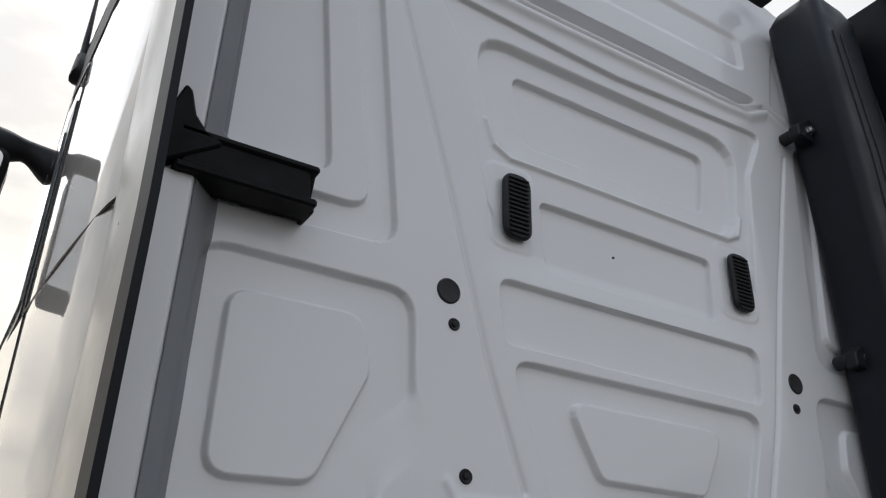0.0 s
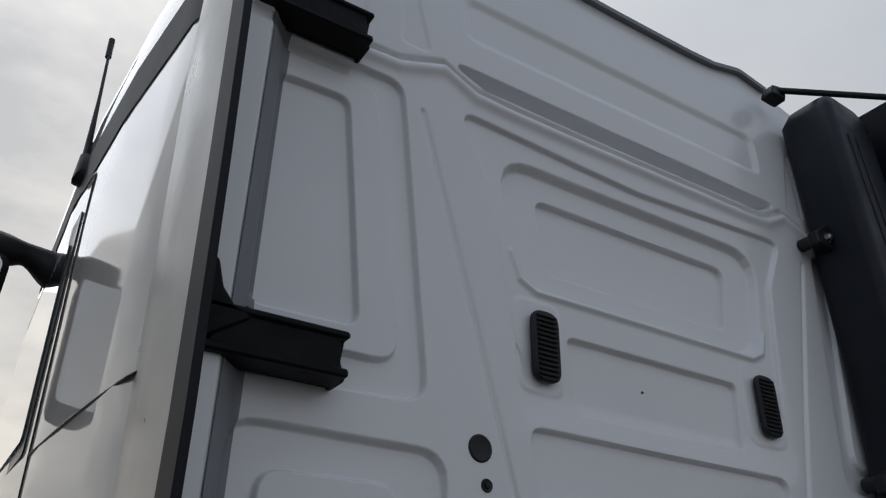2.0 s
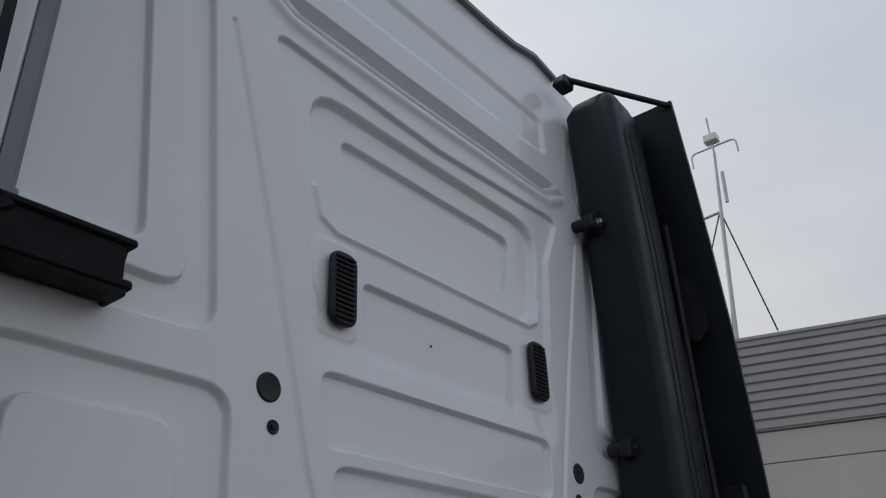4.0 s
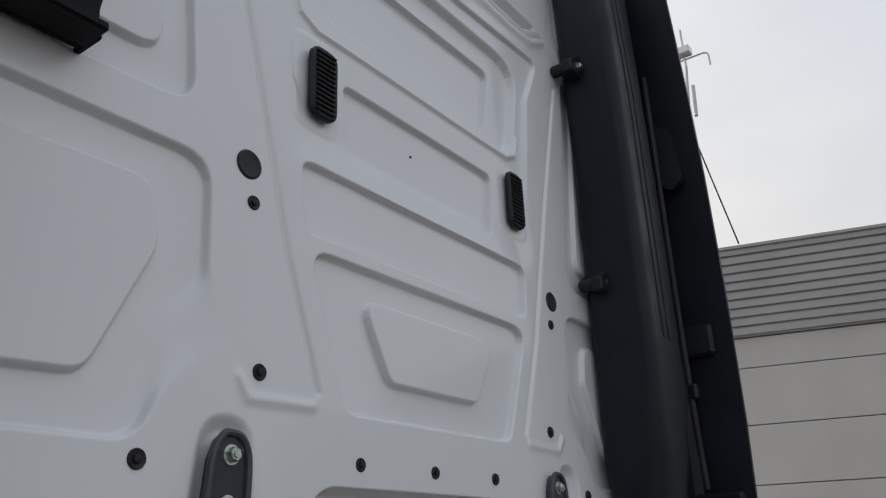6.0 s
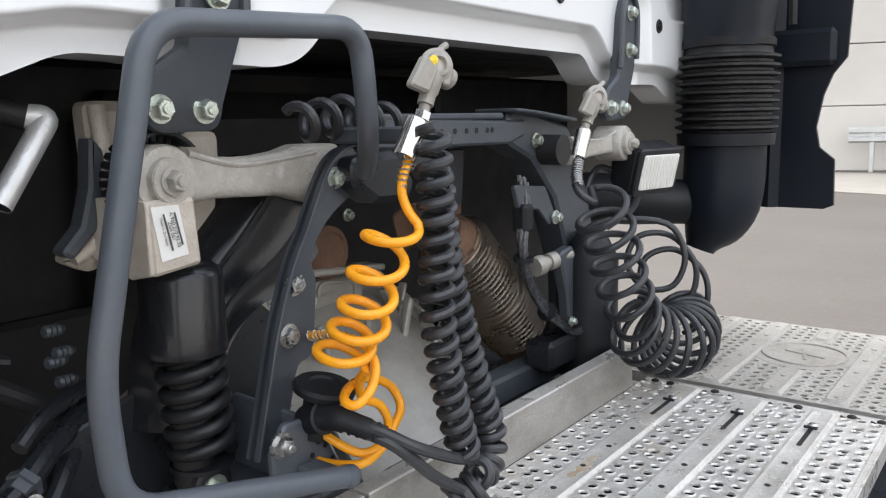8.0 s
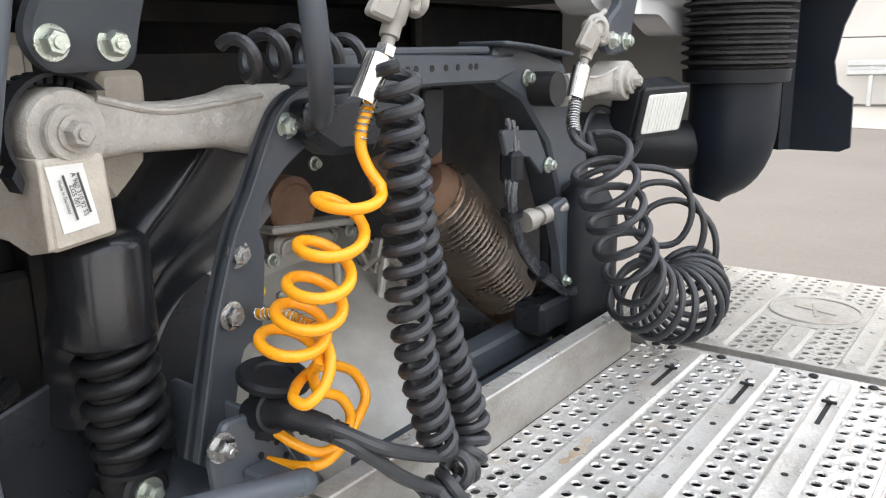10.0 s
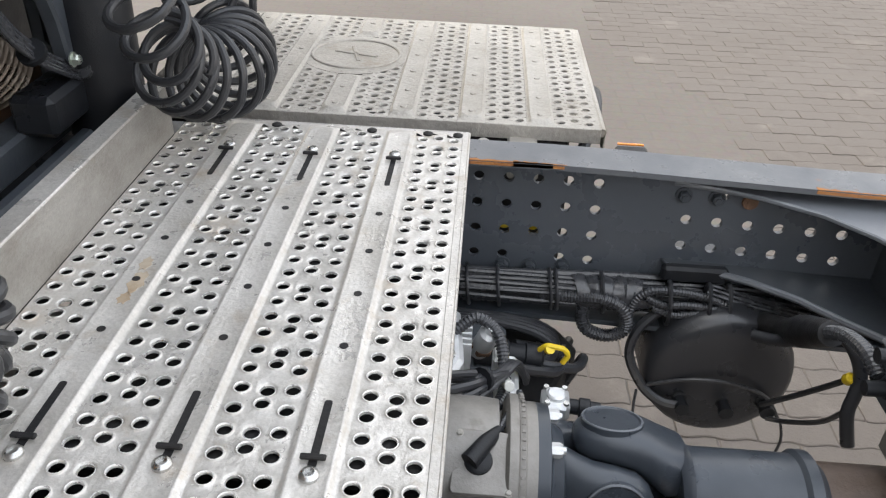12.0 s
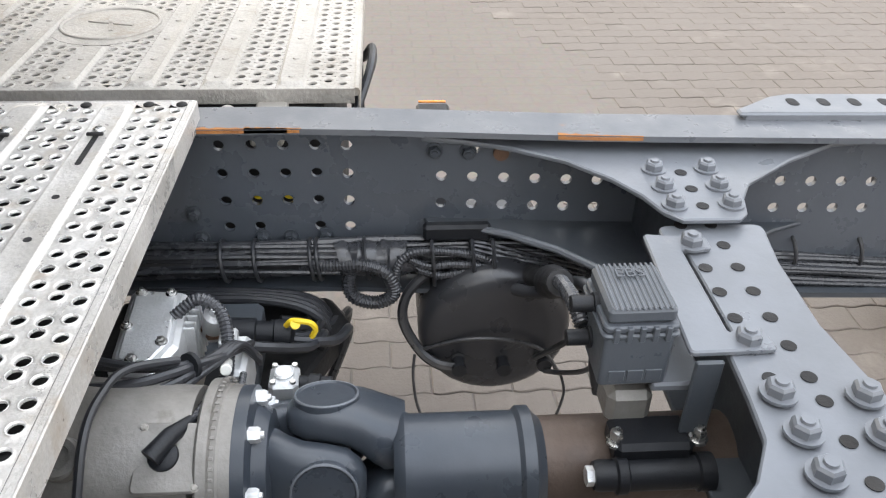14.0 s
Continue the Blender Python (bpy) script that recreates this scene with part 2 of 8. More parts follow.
PAVER = material("grey_paver", (0.125, 0.108, 0.095), 0.8, 0, (0.110, 0.095, 0.083), 0.55, 0.8, 0.5, 120, 0.3, 60, spots=(0.215, 0.192, 0.17), spots_at=(0.58, 0.85), spots_scale=2.5, random_tint=0.12)
BLACKPAINT = material("black_frame_paint", (0.014, 0.0155, 0.019), 0.33, 0, (0.021, 0.023, 0.027), 8, 0.8, 0.06, 150, 0.12, 120, gloss=0.4)
RAIL = material("blue_grey_rail_paint", (0.082, 0.094, 0.112), 0.40, 0, (0.105, 0.116, 0.132), 7, 0.8, 0.06, 150, 0.15, 120, spots=(0.20, 0.10, 0.05), spots_at=(0.71, 0.77), spots_scale=12)
TRIM = material("roof_trim_plastic", (0.006, 0.0075, 0.011), 0.55, 0, (0.009, 0.011, 0.015), 3, 0.4, 0.05, 300, 0.05, 160, rough_var=0.02, gloss=0.22)
TANK = material("black_tank_enamel", (0.022, 0.023, 0.027), 0.30, 0, (0.034, 0.035, 0.038), 5, 0.9, 0.06, 90, 0.12, 120, gloss=0.6, spots=(0.05, 0.05, 0.05), spots_at=(0.62, 0.8), spots_scale=9)
SPRING = material("satin_black_spring", (0.011, 0.012, 0.0145), 0.38, 0, (0.020, 0.020, 0.021), 9, 0.7, 0.12, 160, 0.12, 120, gloss=0.35)
STRUT = material("gloss_strut_paint", (0.010, 0.011, 0.0135), 0.20, 0, (0.016, 0.017, 0.019), 6, 0.6, 0.05, 80, 0.05, 120, rough_var=0.05, gloss=0.42)
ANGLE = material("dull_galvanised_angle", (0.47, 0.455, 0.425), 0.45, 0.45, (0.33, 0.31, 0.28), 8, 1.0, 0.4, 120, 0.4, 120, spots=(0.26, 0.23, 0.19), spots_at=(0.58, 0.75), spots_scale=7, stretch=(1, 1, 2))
SHAFT = material("blue_grey_shaft_paint", (0.042, 0.050, 0.063), 0.34, 0.1, (0.062, 0.070, 0.082), 9, 0.8, 0.05, 150, 0.12, 120, spots=(0.13, 0.085, 0.05), spots_at=(0.70, 0.8), spots_scale=17)
CONCRETE = material("concrete_apron", (0.33, 0.305, 0.27), 0.85, 0, (0.27, 0.25, 0.22), 0.7, 0.8, 0.3, 60, 0.2, 40)
PANEL = material("concrete_panel", (0.52, 0.50, 0.47), 0.8, 0, (0.46, 0.44, 0.415), 0.35, 0.9, 0.1, 40, 0.06, 30)
SHEET = material("grey_profiled_sheet", (0.36, 0.355, 0.345), 0.5, 0.1, (0.31, 0.305, 0.295), 0.4, 0.8, 0.05, 30, 0.05, 20)
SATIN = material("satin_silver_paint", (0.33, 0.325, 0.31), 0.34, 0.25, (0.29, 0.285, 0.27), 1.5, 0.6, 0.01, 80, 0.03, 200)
GALV = material("galvanised_rail", (0.55, 0.56, 0.56), 0.45, 0.6, (0.45, 0.46, 0.46), 2, 0.8, 0.1, 40)

GROUND = bpy.data.materials.new("paved_ground")
GROUND.use_nodes = True
gn, gl = GROUND.node_tree.nodes, GROUND.node_tree.links
gpos = gn.new("ShaderNodeNewGeometry")
gmap = gn.new("ShaderNodeMapping")
gmap.inputs["Rotation"].default_value = (0, 0, radians(90))
gbrick = gn.new("ShaderNodeTexBrick")
for key, val in (("Scale", 1.0), ("Mortar Size", 0.006), ("Brick Width", 0.21), ("Row Height", 0.105), ("Bias", 0.0)):
    gbrick.inputs[key].default_value = val
gbrick.inputs["Color1"].default_value, gbrick.inputs["Color2"].default_value = (0.122, 0.106, 0.093, 1), (0.117, 0.101, 0.088, 1)
gbrick.inputs["Mortar"].default_value = (0.108, 0.093, 0.081, 1)
gwide = gn.new("ShaderNodeTexNoise")
gwide.inputs["Scale"].default_value, gwide.inputs["Detail"].default_value = 0.55, 8
gfine = gn.new("ShaderNodeTexNoise")
gfine.inputs["Scale"].default_value, gfine.inputs["Detail"].default_value = 30, 4
gr = gn.new("ShaderNodeMapRange")
gr.inputs[1].default_value, gr.inputs[2].default_value, gr.inputs[3].default_value, gr.inputs[4].default_value = 0.42, 0.75, 0.0, 0.45
gmix = gn.new("ShaderNodeMix")
gmix.data_type = "RGBA"
gmix.inputs[7].default_value = (0.165, 0.147, 0.131, 1)
gmul = gn.new("ShaderNodeMix")
gmul.data_type, gmul.blend_type = "RGBA", "MULTIPLY"
gmul.inputs[0].default_value = 0.35
gbump = gn.new("ShaderNodeBump")
gbump.inputs["Strength"].default_value, gbump.inputs["Distance"].default_value = 0.3, 0.006
gb = gn["Principled BSDF"]
gb.inputs["Roughness"].default_value = 0.78
gl.new(gpos.outputs["Position"], gmap.inputs["Vector"])
gl.new(gmap.outputs["Vector"], gbrick.inputs["Vector"])
for t in (gwide, gfine):
    gl.new(gpos.outputs["Position"], t.inputs["Vector"])
gl.new(gwide.outputs["Fac"], gr.inputs[0])
gl.new(gr.outputs[0], gmix.inputs[0])
gl.new(gbrick.outputs["Color"], gmix.inputs[6])
gl.new(gmix.outputs[2], gmul.inputs[6])
gl.new(gfine.outputs["Color"], gmul.inputs[7])
gl.new(gmul.outputs[2], gb.inputs["Base Color"])
gl.new(gfine.outputs["Fac"], gbump.inputs["Height"])
gl.new(gbump.outputs["Normal"], gb.inputs["Normal"])

GLASS = bpy.data.materials.new("tinted_glass")
GLASS.use_nodes = True
GLASS.node_tree.nodes["Principled BSDF"].inputs["Base Color"].default_value = (0.10, 0.12, 0.13, 1)
GLASS.node_tree.nodes["Principled BSDF"].inputs["Roughness"].default_value = 0.02
GLASS.node_tree.nodes["Principled BSDF"].inputs["Transmission Weight"].default_value = 0.9
GLASS.node_tree.nodes["Principled BSDF"].inputs["IOR"].default_value = 1.5


# ---- mesh helpers ----
class Shape:
    """Vertices and faces gathered for one mesh."""

    def __init__(self):
        self.v, self.f = [], []

    def add(self, verts, faces):
        k = len(self.v)
        self.v += [tuple(p) for p in verts]
        self.f += [tuple(i + k for i in face) for face in faces]
        return self

    def box(self, c, s, chamfer=0.0, m=None):
        h = [max(x / 2, 1e-5) for x in s]
        ch = min(chamfer, *(x * 0.95 for x in h))
        if ch <= 0:
            vs = [(sx * h[0], sy * h[1], sz * h[2]) for sx in (-1, 1) for sy in (-1, 1) for sz in (-1, 1)]
            fs = [(0, 1, 3, 2), (4, 6, 7, 5), (0, 4, 5, 1), (2, 3, 7, 6), (0, 2, 6, 4), (1, 5, 7, 3)]
        else:
            vs, fs, key = [], [], {}
            for sx in (-1, 1):
                for sy in (-1, 1):
                    for sz in (-1, 1):
                        for a in range(3):
                            p = [sx * (h[0] - ch), sy * (h[1] - ch), sz * (h[2] - ch)]
                            p[a] += (sx, sy, sz)[a] * ch
                            key[sx, sy, sz, a] = len(vs)
                            vs.append(p)
                        fs.append(tuple(key[sx, sy, sz, a] for a in range(3)))
            for a in range(3):
                b, c2 = (a + 1) % 3, (a + 2) % 3
                for sa in (-1, 1):
                    ring = []
                    for sb, sc in ((-1, -1), (1, -1), (1, 1), (-1, 1)):
                        s3 = [0, 0, 0]
                        s3[a], s3[b], s3[c2] = sa, sb, sc
                        ring.append(key[(*s3, a)])
                    fs.append(tuple(ring))
                for sb in (-1, 1):
                    for sc in (-1, 1):
                        lo, hi = [0, 0, 0], [0, 0, 0]
                        lo[a], lo[b], lo[c2] = -1, sb, sc
                        hi[a], hi[b], hi[c2] = 1, sb, sc
                        fs.append((key[(*lo, b)], key[(*hi, b)], key[(*hi, c2)], key[(*lo, c2)]))
        t = Matrix.Translation(c) @ (m or Matrix.Identity(4))
        return self.add([t @ Vector(p) for p in vs], fs)

    def tube(self, pts, r, seg=10, caps=True, closed=False):
        pts = [Vector(p) for p in pts]
        rs = r if isinstance(r, (list, tuple)) else [r] * len(pts)
        n = len(pts)
        tang = []
        for i in range(n):
            a = pts[(i - 1) % n] if closed else pts[max(i - 1, 0)]
            b = pts[(i + 1) % n] if closed else pts[min(i + 1, n - 1)]
            d = b - a
            tang.append(d.normalized() if d.length > 1e-9 else Vector((0, 0, 1)))
        u = tang[0].orthogonal().normalized()
        vs, fs = [], []
        for i in range(n):
            u = (u - tang[i] * u.dot(tang[i]))
            u = u.normalized() if u.length > 1e-6 else tang[i].orthogonal().normalized()
            w = tang[i].cross(u)
            for k in range(seg):
                a = 2 * math.pi * k / seg
                vs.append(pts[i] + (u * math.cos(a) + w * math.sin(a)) * rs[i])
        last = n if closed else n - 1
        for i in range(last):
            j = (i + 1) % n
            for k in range(seg):
                q = (k + 1) % seg
                fs.append((i * seg + k, i * seg + q, j * seg + q, j * seg + k))
        if caps and not closed:
            fs.append(tuple(range(seg))[::-1])
            fs.append(tuple((n - 1) * seg + k for k in range(seg)))
        return self.add(vs, fs)

    def rod(self, a, b, r, seg=16, chamfer=0.0):
        a, b = Vector(a), Vector(b)
        if not chamfer:
            return self.tube([a, b], r, seg)
        d = (b - a).normalized() * chamfer
        return self.tube([a, a + d, b - d, b], [r - chamfer, r, r, r - chamfer], seg)

    def lathe(self, base, axis, profile, seg=24):
        """profile: pairs of distance along the axis and radius."""
        base, axis = Vector(base), Vector(axis).normalized()
        return self.tube_exact([base + axis * d for d, _ in profile], [r for _, r in profile], axis, seg)

    def tube_exact(self, pts, rs, axis, seg):
        u = axis.orthogonal().normalized()
        w = axis.cross(u)
        vs, fs = [], []
        for p, r in zip(pts, rs):
            for k in range(seg):
                a = 2 * math.pi * k / seg
                vs.append(p + (u * math.cos(a) + w * math.sin(a)) * r)
        for i in range(len(pts) - 1):
            for k in range(seg):
                q = (k + 1) % seg
                fs.append((i * seg + k, i * seg + q, (i + 1) * seg + q, (i + 1) * seg + k))
        fs.append(tuple(range(seg))[::-1])
        fs.append(tuple((len(pts) - 1) * seg + k for k in range(seg)))
        return self.add(vs, fs)

    def prism(self, outline, m, depth, chamfer=0.0):
        """A plate: the outline in the plane of m, from its z = 0 to z = depth, with chamfered rims."""
        n = len(outline)
        area = sum(outline[i][0] * outline[(i + 1) % n][1] - outline[(i + 1) % n][0] * outline[i][1] for i in range(n))
        pts = outline if area > 0 else outline[::-1]

        def inset(c):
            out = []
            for i in range(n):
                a, b, d = (Vector(pts[j % n]) for j in (i - 1, i, i + 1))
                e0, e1 = (b - a).normalized(), (d - b).normalized()
                n0, n1 = Vector((-e0.y, e0.x)), Vector((-e1.y, e1.x))
                mid = n0 + n1
                k = c / max(0.35, 1 + n0.dot(n1)) if mid.length > 1e-6 else 0
                out.append(b + mid * k)
            return out

        rings = [(0, 0.0), (depth, 0.0)] if not chamfer else [(0, chamfer), (chamfer, 0), (depth - chamfer, 0), (depth, chamfer)]
        vs, fs = [], []
        for z, c in rings:
            vs += [m @ Vector((p[0], p[1], z)) for p in (inset(c) if c else pts)]
        for r in range(len(rings) - 1):
            for i in range(n):
                j = (i + 1) % n
                fs.append((r * n + i, r * n + j, (r + 1) * n + j, (r + 1) * n + i))
        fs.append(tuple(range(n))[::-1])
        fs.append(tuple((len(rings) - 1) * n + i for i in range(n)))
        return self.add(vs, fs)

    def hexbolt(self, p, axis, r=0.011, h=0.008, washer=True):
        p, axis = Vector(p), Vector(axis).normalized()
        if washer:
            self.lathe(p, axis, [(0, r * 1.45), (h * 0.28, r * 1.45), (h * 0.3, r * 1.2)], 20)
            p = p + axis * h * 0.28
        self.lathe(p, axis, [(0, r * 1.1), (h * 0.75, r * 1.1), (h, r * 0.9)], 6)
        return self.lathe(p + axis * h, axis, [(0, r * 0.55), (h * 0.25, r * 0.5)], 12)


def rounded(pts, r, steps=5):
    """An outline with its corners rounded; a point's third number is a radius of its own."""
    out, n = [], len(pts)
    for i in range(n):
        b = Vector(pts[i][:2])
        a, c = Vector(pts[i - 1][:2]), Vector(pts[(i + 1) % n][:2])
        rad = pts[i][2] if len(pts[i]) > 2 else r
        da, dc = (a - b), (c - b)
        cosv = max(-0.9999, min(0.9999, da.normalized().dot(dc.normalized())))
        t = min(rad / math.tan(math.acos(cosv) / 2), da.length * 0.49, dc.length * 0.49)
        p, q = b + da.normalized() * t, b + dc.normalized() * t
        for k in range(steps + 1):
            s = k / steps
            out.append(tuple(p * (1 - s) ** 2 + b * 2 * s * (1 - s) + q * s * s))
    return out


def smooth_path(pts, steps=8, closed=False):
    """A smooth line through the points."""
    pts, out, n = [Vector(p) for p in pts], [], len(pts)
    for i in range(n if closed else n - 1):
        get = (lambda j: pts[j % n]) if closed else (lambda j: pts[max(0, min(n - 1, j))])
        a, b, c, d = get(i - 1), get(i), get(i + 1), get(i + 2)
        for k in range(steps):
            t = k / steps
            out.append(0.5 * ((2 * b) + (c - a) * t + (2 * a - 5 * b + 4 * c - d) * t * t + (3 * b - a - 3 * c + d) * t ** 3))
    return out if closed else out + [pts[-1]]


def bent(pts, r, steps=6):
    """A pipe's line: straight runs with rounded bends of radius r."""
    pts = [Vector(p) for p in pts]
    out = [pts[0]]
    for a, b, c in zip(pts, pts[1:], pts[2:]):
        da, dc = a - b, c - b
        t = min(r, da.length * 0.48, dc.length * 0.48)
        p, q = b + da.normalized() * t, b + dc.normalized() * t
        out += [p * (1 - s) ** 2 + b * 2 * s * (1 - s) + q * s * s for s in (k / steps for k in range(steps + 1))]
    return out + [pts[-1]]


def coil(line, radius, turns, per=14, start=0.0, flat=1.0, phase=None):
    """A helix wound round a line; radius may be a function of the way along it, from 0 to 1."""
    line = [Vector(p) for p in line]
    lens = [0.0]
    for a, b in zip(line, line[1:]):
        lens.append(lens[-1] + (b - a).length)
    total, out, j = int(turns * per), [], 0
    u = None
    for i in range(total + 1):
        s = i / total
        d = s * lens[-1]
        while j < len(line) - 2 and lens[j + 1] < d:
            j += 1
        w = (d - lens[j]) / max(1e-9, lens[j + 1] - lens[j])
        p = line[j].lerp(line[j + 1], w)
        t = (line[min(j + 2, len(line) - 1)] - line[max(j - 1, 0)]).normalized()
        u = t.orthogonal().normalized() if u is None else (u - t * u.dot(t)).normalized()
        v = t.cross(u)
        a = start + 2 * math.pi * (phase(s) if phase else s * turns)
        r = radius(s) if callable(radius) else radius
        out.append(p + (u * math.cos(a) + v * math.sin(a) * flat) * r)
    return out


def mesh_of(name, shape, mat, angle=35):
    me = bpy.data.meshes.new(name)
    me.from_pydata([tuple(p) for p in shape.v], [], shape.f)
    if name == "hole_field":
        bm = bmesh.new()
        bm.from_mesh(me)
        bmesh.ops.remove_doubles(bm, verts=bm.verts, dist=2e-5)
        bm.to_mesh(me)
        bm.free()
    me.validate()
    me.materials.append(mat)
    me.shade_smooth()
    me.set_sharp_from_angle(angle=radians(angle))
    return me


def part(name, shape, mat, parent=None, label="", angle=35):
    ob = new(name, mesh_of(name, shape, mat, angle))
    if parent:
        ob.parent = parent
        ob.matrix_parent_inverse = Matrix.Translation(-Vector(parent.matrix_basis.translation)) if parent.type == "EMPTY" else Matrix.Identity(4)
    return tagged(ob, label)


def thing(name, label, category, at, group="", kind=""):
    ob = new(name)
    ob.empty_display_size = 0.05
    ob.location = at
    ob.matrix_basis = Matrix.Translation(at)
    return tagged(ob, label, category, group, kind)


def writing(name, text, size, m, mat, parent):
    """Raised lettering in the plane of m."""
    cu = bpy.data.curves.new(name, "FONT")
    cu.body, cu.size, cu.extrude, cu.align_x, cu.align_y = text, size, size * 0.02, "CENTER", "CENTER"
    tmp = bpy.data.objects.new(name, cu)
    scene.collection.objects.link(tmp)
    me = bpy.data.meshes.new_from_object(tmp.evaluated_get(bpy.context.evaluated_depsgraph_get()))
    bpy.data.objects.remove(tmp)
    s = Shape().add([m @ v.co for v in me.vertices], [tuple(p.vertices) for p in me.polygons])
    bpy.data.meshes.remove(me)
    return part(name, s, mat, parent)


def plane(origin, xdir, ydir):
    """A frame whose z stands out of the plane spanned by xdir and ydir."""
    x, y = Vector(xdir).normalized(), Vector(ydir).normalized()
    z = x.cross(y).normalized()
    y = z.cross(x)
    m = Matrix((x, y, z)).transposed().to_4x4()
    m.translation = origin
    return m


BACK = (0, -1, 0)
BACKV = Vector(BACK)


# ---- ground and distance ----
g = Shape()
G = 600
g.add([(-G, -G, 0), (G, -G, 0), (G, G, 0), (-G, G, 0)], [(0, 1, 2, 3)])
tagged(part("ground", g, GROUND), "grey-brown block paving of a truck yard", "ground", kind="structure")
ap = Shape().prism([(12.5, -9), (20.9, -9), (20.9, 40), (16.5, 40), (16.0, 4.2)], Matrix.Translation((0, 0, 0.004)), 0.012)
tagged(part("pavement", ap, CONCRETE), "pale concrete strip along the foot of the hall", "pavement", kind="structure")

# hall: concrete panels below, profiled sheet above
B0, BU = Vector((20.95, 6.25, 0)), Vector((0.288, -0.958, 0)).normalized()
BN = Vector((-BU.y, BU.x, 0)) * -1
BN = BN if BN.x < 0 else -BN
hall = thing("industrial_hall", "pale concrete panel hall with grey profiled sheeting above", "building", (20.95, 6.25, 0))
LEN = 46.0


def wall_box(a, b, z0, z1, out, thick):
    """A slab on the hall's long side from a to b metres along it, standing out metres proud."""
    s = Shape()
    c = B0 + BU * (a + b) / 2 + BN * (out - thick / 2)
    s.box((c.x, c.y, (z0 + z1) / 2), (b - a, thick, z1 - z0), 0.012, Matrix.Rotation(math.atan2(BU.y, BU.x), 4, "Z"))
    return s


part("wall", wall_box(0, LEN, 0, 9.7, -0.12, 0.3), PANEL, hall)
side = Shape().box((B0.x + 9.2, B0.y + 0.35, 4.85), (18, 0.3, 9.7), 0.01)
part("end_wall", side, PANEL, hall)
levels = [0.0, 1.66, 3.2, 4.75, 6.3, 7.15]
for z0, z1 in zip(levels, levels[1:]):
    for k in range(4):
        part("wall_panel", wall_box(k * 11.5 + 0.015, k * 11.5 + 11.485, z0 + 0.012, z1 - 0.012, 0.03, 0.15), PANEL, hall)
for k in range(10):
    z = 7.16 + k * 0.262
    s = Shape()
    prof = [(0.0, 0.02), (0.035, 0.02), (0.06, 0.10), (0.235, 0.10), (0.255, 0.02), (0.262, 0.02)]
    vs, fs = [], []
    for a in (-0.1, LEN):
        for dz, out in prof:
            q = B0 + BU * a + BN * (out + 0.06)
            vs.append((q.x, q.y, z + dz))
    n = len(prof)
    fs = [(i, i + 1, n + i + 1, n + i) for i in range(n - 1)]
    part("sheet_rib", s.add(vs, fs), SHEET, hall)
part("roof_trim", wall_box(-0.2, LEN, 9.74, 9.84, 0.22, 0.4), SHEET, hall)
pil = Shape().box((B0.x - 0.1, B0.y + 0.25, 4.9), (0.5, 0.5, 9.8), 0.03)
part("corner_post", pil, PANEL, hall)

# antenna mast on the roof edge
MX = Vector((21.2, 5.32, 0))
mast = thing("antenna_mast", "grey steel antenna mast stayed by wires on the roof", "antenna", (MX.x, MX.y, 9.9))
X, Y = MX.x, MX.y
part("pole", Shape().tube([(X, Y + 0.68, 8.9), (X, Y + 0.26, 13.5), (X, Y, 16.2)], [0.075, 0.065, 0.045], 12), GALV, mast)
part("spike", Shape().tube([(X, Y, 16.1), (X, Y, 17.6)], 0.035, 8), GALV, mast)
part("head_box", Shape().box((X, Y, 16.75), (0.35, 0.45, 0.28), 0.03), LENS, mast)
for sgn in (-1, 1):
    part("hook_arm", Shape().tube(bent([(X, Y, 16.45), (X, Y + sgn * 0.75, 16.45), (X, Y + sgn * 0.75, 15.95)], 0.2), 0.03, 8), GALV, mast)
part("side_antenna", Shape().rod((X + 0.1, Y - 0.02, 14.4), (X + 0.1, Y - 0.08, 15.5), 0.06, 10, 0.01), GALV, mast)
part("cross_arm", Shape().tube([(X, Y + 0.15, 14.1), (X, Y + 1.5, 14.0)], 0.05, 8), GALV, mast)
part("stay_wire", Shape().tube([(X, Y + 0.2, 14.2), (X + 0.3, Y + 2.2, 9.9)], 0.022, 6), DARK, mast)
foot = B0 + BU * 1.55
part("stay_wire", Shape().tube([(X, Y + 0.2, 14.0), (foot.x, foot.y, 9.95)], 0.022, 6), DARK, mast)
part("junction_box", Shape().box((X, Y + 0.85, 10.6), (0.25, 0.35, 0.5), 0.02), PANEL, mast)

# crash barrier before the hall
rail = thing("crash_barrier", "galvanised crash barrier before the hall", "barrier", tuple(B0 + BU * 2.8 + BN * 0.5))
vs, fs = [], []
prof = [(0.74, 0.0), (0.78, 0.06), (0.86, 0.06), (0.90, 0.01), (0.96, 0.01), (1.0, 0.06), (1.08, 0.06), (1.12, 0.0)]
for a in (2.75, 14):
    for dz, out in prof:
        q = B0 + BU * a + BN * (0.45 + out)
        vs.append((q.x, q.y, dz))
part("beam", Shape().add(vs, [(i, i + 1, len(prof) + i + 1, len(prof) + i) for i in range(len(prof) - 1)]), GALV, rail)
for a in (3.3, 5.9, 8.5, 11.1, 13.7):
    q = B0 + BU * a + BN * 0.42
    part("post", Shape().box((q.x, q.y, 0.5), (0.12, 0.1, 1.04), 0.01), GALV, rail)


# ---- cab ----
cab = thing("truck_cab", "white high-roof truck cab seen at its pressed rear wall", "truck cab", (0, 1.0, 1.55))


